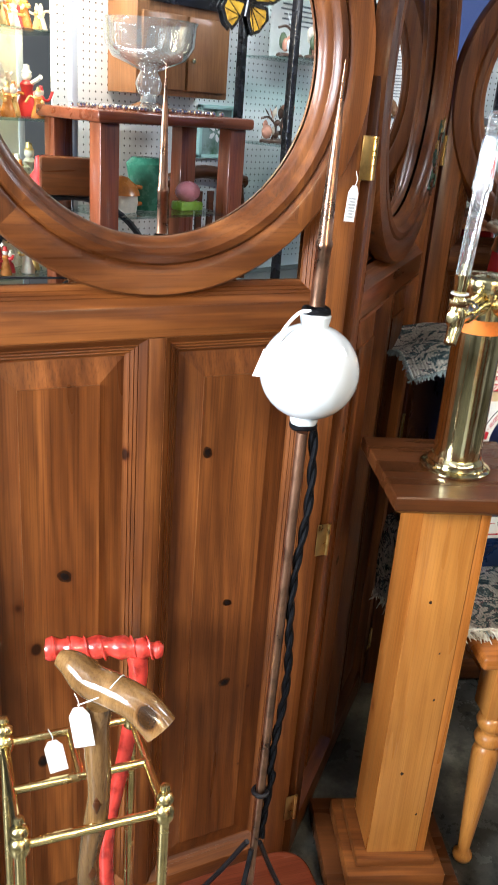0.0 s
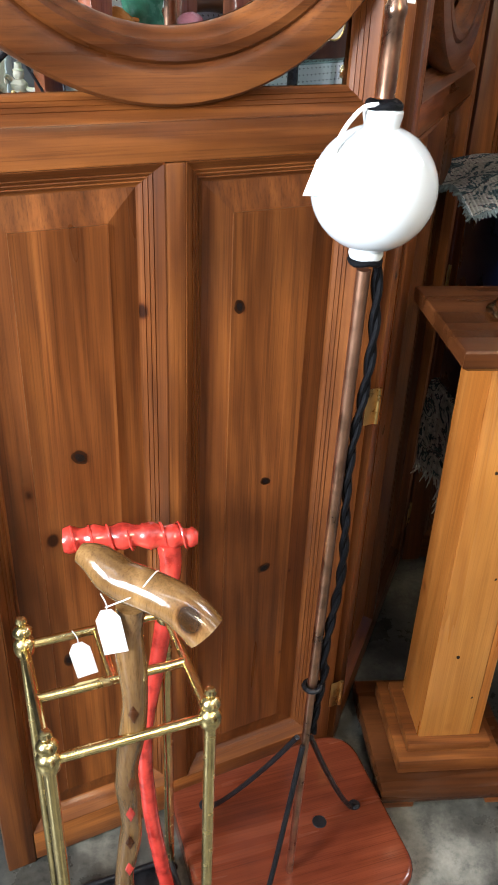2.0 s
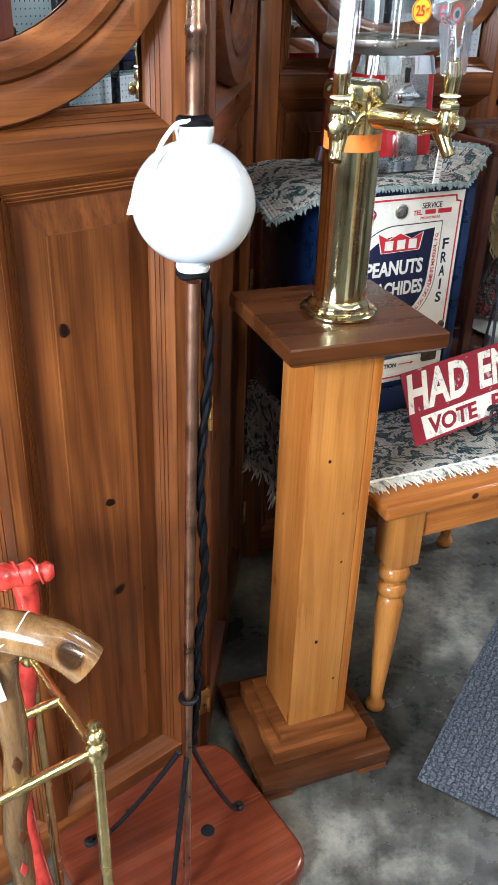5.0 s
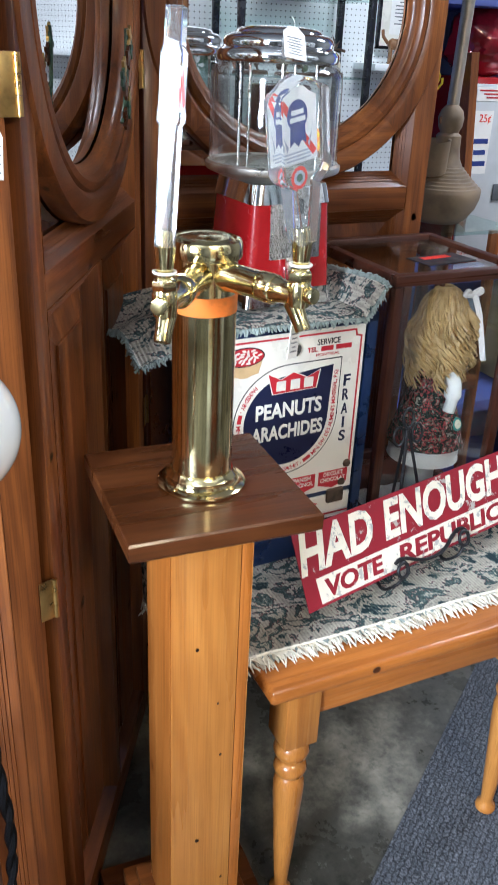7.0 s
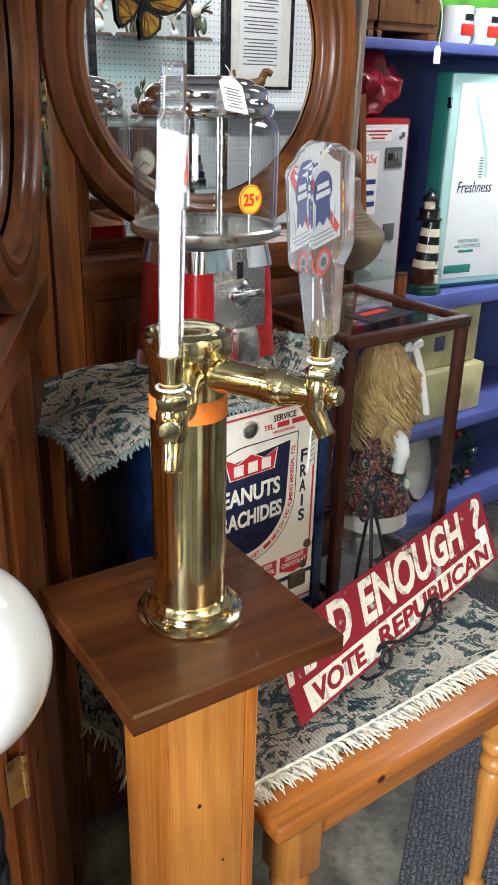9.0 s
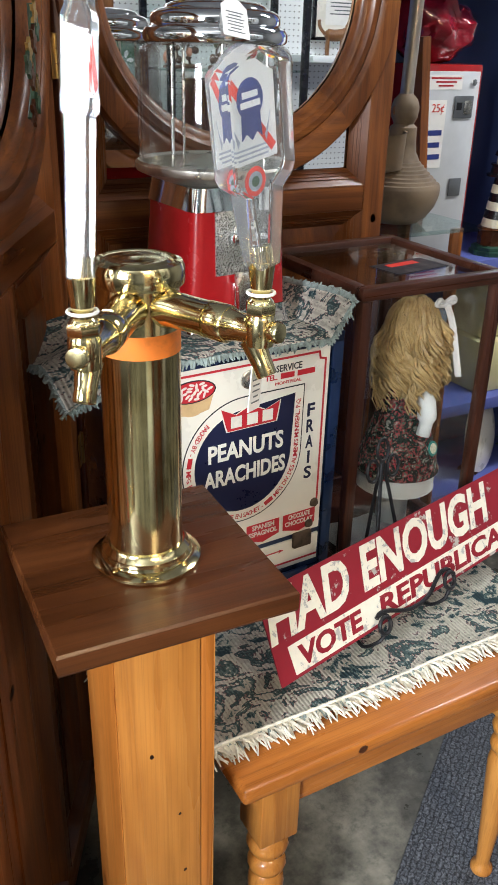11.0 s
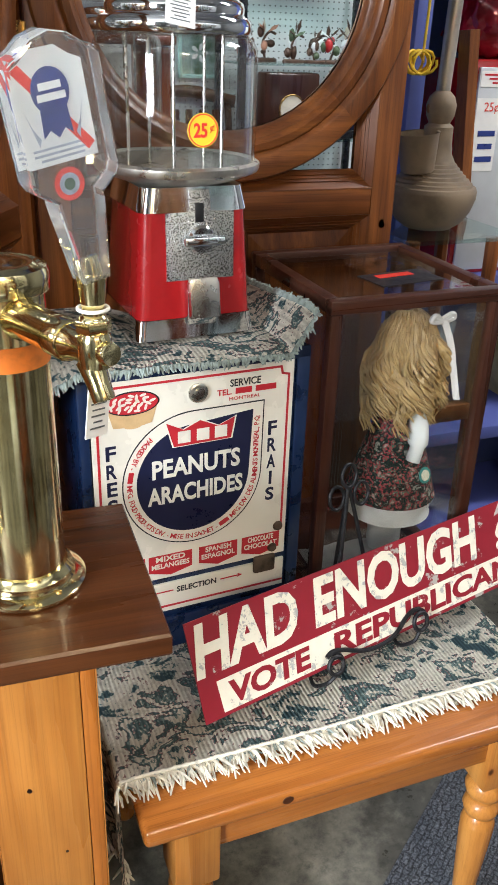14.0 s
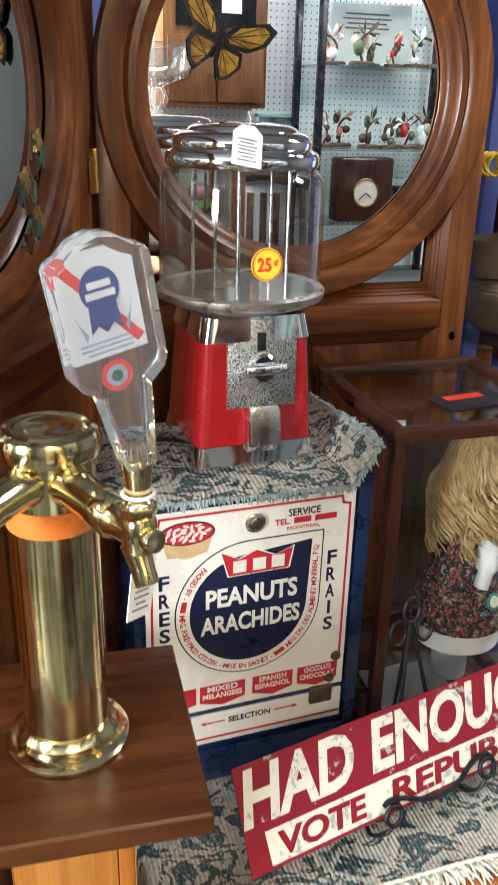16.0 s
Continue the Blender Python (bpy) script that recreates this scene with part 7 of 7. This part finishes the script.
for k in range(160):
    b = bmesh.new()
    bmesh.ops.create_icosphere(b, subdivisions=1, radius=0.009)
    join(beads, b, Matrix.Translation((rnd.uniform(-0.24, 0.24), rnd.uniform(-0.12, 0.12), 0.008)))
bd = tagged(part("glass_beads", beads, CHROME, m=pose(1.15, -0.32, SZ)), "strings of clear glass beads on the showcase", "beads", kind="stuff")


def slim_chair(m):
    c = thing("chair", m, "dark wooden slat-back chair beside the showcase", "chair")
    part("seat", box(-0.2, 0.2, -0.2, 0.2, 0.44, 0.47, 0.01), WALNUT, c)
    for sx in (-1, 1):
        for sy in (-1, 1):
            part("leg", tube([(sx * 0.17, sy * 0.17, 0), (sx * 0.16, sy * 0.16, 0.4395)], 0.016, 8), WALNUT, c)
        part("back_post", tube(smooth_path([(sx * 0.18, -0.18, 0.47), (sx * 0.19, -0.21, 0.9), (sx * 0.19, -0.25, 1.14)]), 0.016, 8), WALNUT, c)
    for k in range(5):
        part("slat", box(-0.13 + 0.06 * k, -0.10 + 0.06 * k, -0.225, -0.212, 0.4705, 1.10, 0.003), WALNUT, c)
    part("crest", tube(smooth_path([(-0.22, -0.25, 1.13), (0, -0.26, 1.17), (0.22, -0.25, 1.13)]), 0.026, 10), WALNUT, c)
    return c


slim_chair(pose(1.64, -0.33, 0, 0, 0, 0))
wheel = thing("spinning_wheel", pose(0.84, -0.30, 0, 0, 0, 25), "black spoked wheel on a dark wooden stand", "spinning wheel")
part("rim", tube([(0.26 * math.cos(q), 0, 0.86 + 0.26 * math.sin(q)) for q in np.linspace(0, 6.283, 49)[:-1]], 0.011, 8, closed=True), IRON, wheel)
for k in range(12):
    part("spoke", tube([(0, 0, 0.86), (0.255 * math.cos(k * 0.5236), 0, 0.86 + 0.255 * math.sin(k * 0.5236))], 0.004, 6), IRON, wheel)
for s in (-1, 1):
    part("support", tube([(0.0, s * 0.05, 0.86), (0.16 * s, s * 0.07, 0.0)], 0.018, 8), WALNUT, wheel)
part("hub", tube([(0, -0.055, 0.86), (0, 0.055, 0.86)], 0.02, 10), WALNUT, wheel)
part("head", box(-0.10, 0.10, -0.04, 0.04, 1.125, 1.24, 0.01), WALNUT, wheel)

# lit glass cabinet
gc = thing("glass_cabinet", pose(0.66, -0.62, 0), "tall lit glass cabinet crowded with gilded figurines", "glass cabinet")
for sx in (-1, 1):
    for sy in (-1, 1):
        part("post", box(sx * 0.28 - 0.012, sx * 0.28 + 0.012, sy * 0.17 - 0.012, sy * 0.17 + 0.012, 0.0, 2.0, 0.002), GREY_METAL, gc)
part("top", box(-0.3, 0.3, -0.19, 0.19, 2.0, 2.05, 0.004), GREY_METAL, gc)
part("back", box(-0.28, 0.28, -0.172, -0.164, 0.3, 1.999, 0), CREAM_PAINT, gc, smooth=False)
part("base", box(-0.29, 0.29, -0.18, 0.18, 0.0, 0.30, 0.004), GREY_METAL, gc)
levels = (0.56, 0.84, 1.09, 1.34, 1.60)
for z in levels:
    part("glass_shelf", box(-0.27, 0.27, -0.16, 0.16, z - 0.008, z, 0.001), SHELF_GLASS, gc, smooth=False)
area_lamp("cabinet_lamp", Matrix.Translation((0.66, -0.55, 1.98)), 0.4, 0.2, 30, (1.0, 0.82, 0.56))


def figurine(m, h, body, accent, head, seed):
    """A small standing figure as one plain turned shape with an accent."""
    rnd = random.Random(seed)
    bm = bmesh.new()
    w = h * rnd.uniform(0.2, 0.3)
    lathe([(0, 0), (w, 0), (w * 1.05, h * 0.05), (w * 0.8, h * 0.3), (w * 0.5, h * 0.55), (w * 0.62, h * 0.68), (w * 0.35, h * 0.76), (0, h * 0.77)], 12, bm, slot=0)
    b = bmesh.new()
    bmesh.ops.create_icosphere(b, subdivisions=2, radius=h * 0.12)
    join(bm, b, Matrix.Translation((0, 0, h * 0.86)), 2)
    for s in (-1, 1):
        tube(smooth_path([(0, 0, h * 0.64), (s * w * 1.1, w * 0.3, h * rnd.uniform(0.45, 0.8)), (s * w * 1.5, w * 0.8, h * rnd.uniform(0.5, 0.95))], 4), h * 0.05, 6, bm=bm, slot=1)
    lathe([(h * 0.13, h * 0.93), (h * 0.08, h * 0.97), (h * 0.07, h * 1.08), (0, h * 1.1)], 10, bm, slot=1)
    return tagged(part("figurine", bm, [body, accent, head], m=m), "small painted figurine standing on a glass shelf", "figurine", "shelf figurines")


rnd = random.Random(21)
pal = [GOLD, PALE, ORANGE, REDS, GOLD, PALE]
for z in levels:
    for k in range(22):
        x = 0.66 - 0.25 + 0.50 * ((k % 11) + rnd.uniform(0.2, 0.8)) / 11
        figurine(pose(x, -0.62 + (0.09 if k < 11 else -0.04) + rnd.uniform(-0.03, 0.04), z + 0.0005, 0, 0, rnd.uniform(0, 360)), rnd.uniform(0.06, 0.11) * (1 if k < 11 else 1.5), rnd.choice(pal), rnd.choice(pal), PALE, k + int(z * 100))

# glass case with figurines and a clock
fc = thing("figurine_case", pose(2.10, -0.42, 0), "black framed glass case with figurines and a clock", "display case")
for sx in (-1, 1):
    for sy in (-1, 1):
        part("post", box(sx * 0.32 - 0.014, sx * 0.32 + 0.014, sy * 0.14 - 0.014, sy * 0.14 + 0.014, 0.0, 2.1, 0.002), BLACK_PAINT, fc)
part("base", box(-0.33, 0.33, -0.15, 0.15, 0.55, 0.74, 0.004), WALL_PALE, fc, "pale base box")
part("plinth", box(-0.33, 0.33, -0.15, 0.15, 0.0, 0.5495, 0.004), GREY_METAL, fc)
for z in (1.00, 1.295, 1.61, 1.92):
    part("glass_shelf", box(-0.31, 0.31, -0.145, 0.145, z - 0.008, z, 0.001), SHELF_GLASS, fc, smooth=False)
MOSS = surface("moss_green_glaze", (0.12, 0.17, 0.09), 0.4, 0.0, 0.3, 40, 0.1)
UMBER = surface("umber_resin", (0.10, 0.055, 0.035), 0.45, 0.0, 0.3, 40, 0.2)
BLUSH = surface("blush_glaze", (0.62, 0.30, 0.20), 0.35, 0.0, 0.2, 40, 0.0)
ORNAMENTS = [MOSS, UMBER, BLUSH, PALE, BOARD_WHITE, REDS]


def ornament(m, h, seed):
    """A little resin group on a dark oval stand: lumps, a curling branch and leaf blades."""
    rnd = random.Random(seed)
    bm = bmesh.new()
    lathe([(0, 0), (h * 0.36, 0), (h * 0.36, h * 0.06), (h * 0.32, h * 0.09), (0, h * 0.09)], 18, bm, Matrix.Diagonal((1, 0.7, 1, 1)), 0)
    for k in range(5):
        b = bmesh.new()
        bmesh.ops.create_icosphere(b, subdivisions=2, radius=h * rnd.uniform(0.08, 0.15))
        join(bm, b, Matrix.Translation((rnd.uniform(-0.2, 0.2) * h, rnd.uniform(-0.12, 0.12) * h, h * rnd.uniform(0.15, 0.72))) @ Matrix.Diagonal((rnd.uniform(0.6, 1.2), 0.8, rnd.uniform(0.8, 1.7), 1)), rnd.choice((1, 2, 3)))
    s = rnd.choice((-1, 1))
    tube(smooth_path([(0, 0, h * 0.08), (s * h * 0.1, 0, h * 0.45), (-s * h * 0.12, 0, h * 0.7), (-s * h * 0.36, 0, h * 0.66)], 5), h * 0.035, 6, bm=bm, slot=0)
    for k in range(4):
        a = rnd.uniform(0.3, 2.8)
        o = Vector((rnd.uniform(-0.1, 0.1) * h, 0.03 * h * k, h * rnd.uniform(0.55, 0.75)))
        tube([o, o + Vector((math.cos(a), 0.2, math.sin(a))) * h * 0.2, o + Vector((math.cos(a), 0.2, math.sin(a))) * h * 0.36], [0.012 * h, 0.075 * h, 0.004 * h], 6, bm=bm, slot=rnd.choice((0, 1, 2)), squash=0.3)
    mats = rnd.sample(ORNAMENTS, 3)
    return tagged(part("ornament", bm, [UMBER] + mats, m=m), "small painted resin ornament on a dark stand", "ornament", "case ornaments")


for z in (1.295, 1.61, 1.92):
    for k in range(6):
        ornament(pose(1.84 + 0.53 * (k + rnd.uniform(0.25, 0.65)) / 6, -0.42 + rnd.uniform(-0.06, 0.08), z + 0.0005, 0, 0, rnd.uniform(-40, 40)), rnd.uniform(0.11, 0.17), 50 + k + int(z * 90))
card = thing("backing_card", pose(2.08, -0.555, 1.615), "white printed card standing behind the figurines", "card")
part("sheet", box(-0.16, 0.20, 0, 0.003, 0.0, 0.24, 0), PAPER, card, smooth=False)
bars(card, DARK_GREY, 0.0, 0.20, 0.0045, [0.2, 0.22, 0.18, 0.2, 0.12], 0.006, pitch=0.018)
ck = thing("mantel_clock", pose(2.02, -0.36, 1.0005), "dark wooden mantel clock with white dial", "clock")
part("housing", box(-0.125, 0.125, -0.05, 0.05, 0.0, 0.26, 0.012), CASEWOOD_Z, ck)
dial = part("dial", lathe([(0, 0), (0.055, 0), (0.054, 0.003), (0, 0.004)], 32), PALE, ck, "ivory round dial", m=pose(0, 0.0505, 0.12, -90, 0, 0))
part("bezel", tube([(0.056 * math.cos(q), 0.056 * math.sin(q), 0.003) for q in np.linspace(0, 6.283, 33)[:-1]], 0.004, 8, closed=True), BRASS_DULL, dial)
for a, L in ((0.6, 0.03), (2.4, 0.042)):
    part("clock_hand", tube([(0, 0, 0.005), (L * math.cos(a), L * math.sin(a), 0.005)], 0.0018, 6), INK_BLACK, dial)
bk = thing("book_stack", pose(2.27, -0.40, 1.0005), "short stack of dark books beside the clock", "books")
for k in range(4):
    part("book", box(-0.08, 0.09 - 0.01 * k, -0.07, 0.07, 0.035 * k, 0.035 * k + 0.032, 0.003), (BLACK_PAINT, INK_NAVY, DARK_GREY, BLACK_PAINT)[k], bk)

for x, z, w, h, lab, mat in ((2.86, 1.42, 0.40, 0.56, "framed typed page in a thin black frame", PAPER), (1.71, 1.22, 0.19, 0.20, "small framed painting of a white flower", None)):
    f = thing("picture_frame", pose(x, PY + 0.003, z), lab, "picture frame")
    fb = bmesh.new()
    for a in ((-w / 2, -w / 2 + 0.015, 0, h), (w / 2 - 0.015, w / 2, 0, h), (-w / 2, w / 2, 0, 0.015), (-w / 2, w / 2, h - 0.015, h)):
        box(a[0], a[1], 0, 0.02, a[2], a[3], 0.002, bm=fb)
    part("frame", fb, BLACK_PAINT if mat else PALE_TEAL, f)
    part("mount", box(-w / 2 + 0.015, w / 2 - 0.015, 0.002, 0.008, 0.015, h - 0.015, 0), CREAM if mat else surface("landscape_paint", (0.30, 0.42, 0.40), 0.5, 0.0, 0.6, 14, 0.1, stain=(0.06, 0.14, 0.08)), f, smooth=False)
    if mat:
        pgs = part("page", box(-w * 0.32, w * 0.32, 0.008, 0.010, h * 0.12, h * 0.88, 0), PAPER, f, smooth=False)
        bm = bmesh.new()
        for k in range(22):
            if k in (7, 13):
                continue
            L = w * (0.26 if k % 5 else 0.2)
            box(-L, L, 0.010, 0.0105, h * 0.8 - 0.016 * k, h * 0.8 - 0.016 * k + 0.005, 0, bm=bm)
        tagged(part("typed_lines", bm, DARK_GREY, pgs, smooth=False), kind="stuff")
    else:
        for k in range(5):
            a = k * 1.2566
            part("petal", slab([(0.035 * math.cos(a + q) * r, 0.10 + 0.035 * math.sin(a + q) * r) for q, r in ((-0.4, 0.3), (-0.3, 0.9), (0, 1.2), (0.3, 0.9), (0.4, 0.3))], 0.0085, 0.0095), BOARD_WHITE, f, smooth=False)
ledge = thing("wall_shelf", pose(2.85, PY + 0.003, 1.355), "pale painted shelf on the pegboard", "shelf")
part("board", box(-0.30, 0.5, 0.0, 0.20, -0.03, 0.0, 0.003), BOARD_WHITE, ledge)
dog = thing("horse_figure", pose(2.72, -0.50, 1.3555, 0, 0, 20), "small brown standing animal figure on the shelf", "figurine")
bm = bmesh.new()
tube(smooth_path([(-0.05, 0, 0.09), (0, 0, 0.085), (0.05, 0, 0.095), (0.07, 0, 0.13), (0.085, 0, 0.145), (0.11, 0, 0.135)], 4), [0.012] + [0.026] * 9 + [0.02] * 6 + [0.016] * 5, 10, bm=bm)
for x in (-0.035, 0.035):
    for y in (-0.012, 0.012):
        tube([(x, y, 0.08), (x, y, 0.0)], 0.008, 6, bm=bm)
tube(smooth_path([(-0.05, 0, 0.09), (-0.075, 0, 0.12), (-0.08, 0, 0.15)], 4), 0.008, 6, bm=bm)
part("figure", bm, OAK, dog)
bell = thing("red_bell", pose(0.78, -0.40, 1.0905), "red hand bell standing in the lit cabinet", "bell")
part("bell", lathe([(0.05, 0), (0.045, 0.02), (0.03, 0.08), (0.015, 0.1), (0.01, 0.14), (0, 0.145)], 20), REDS, bell)
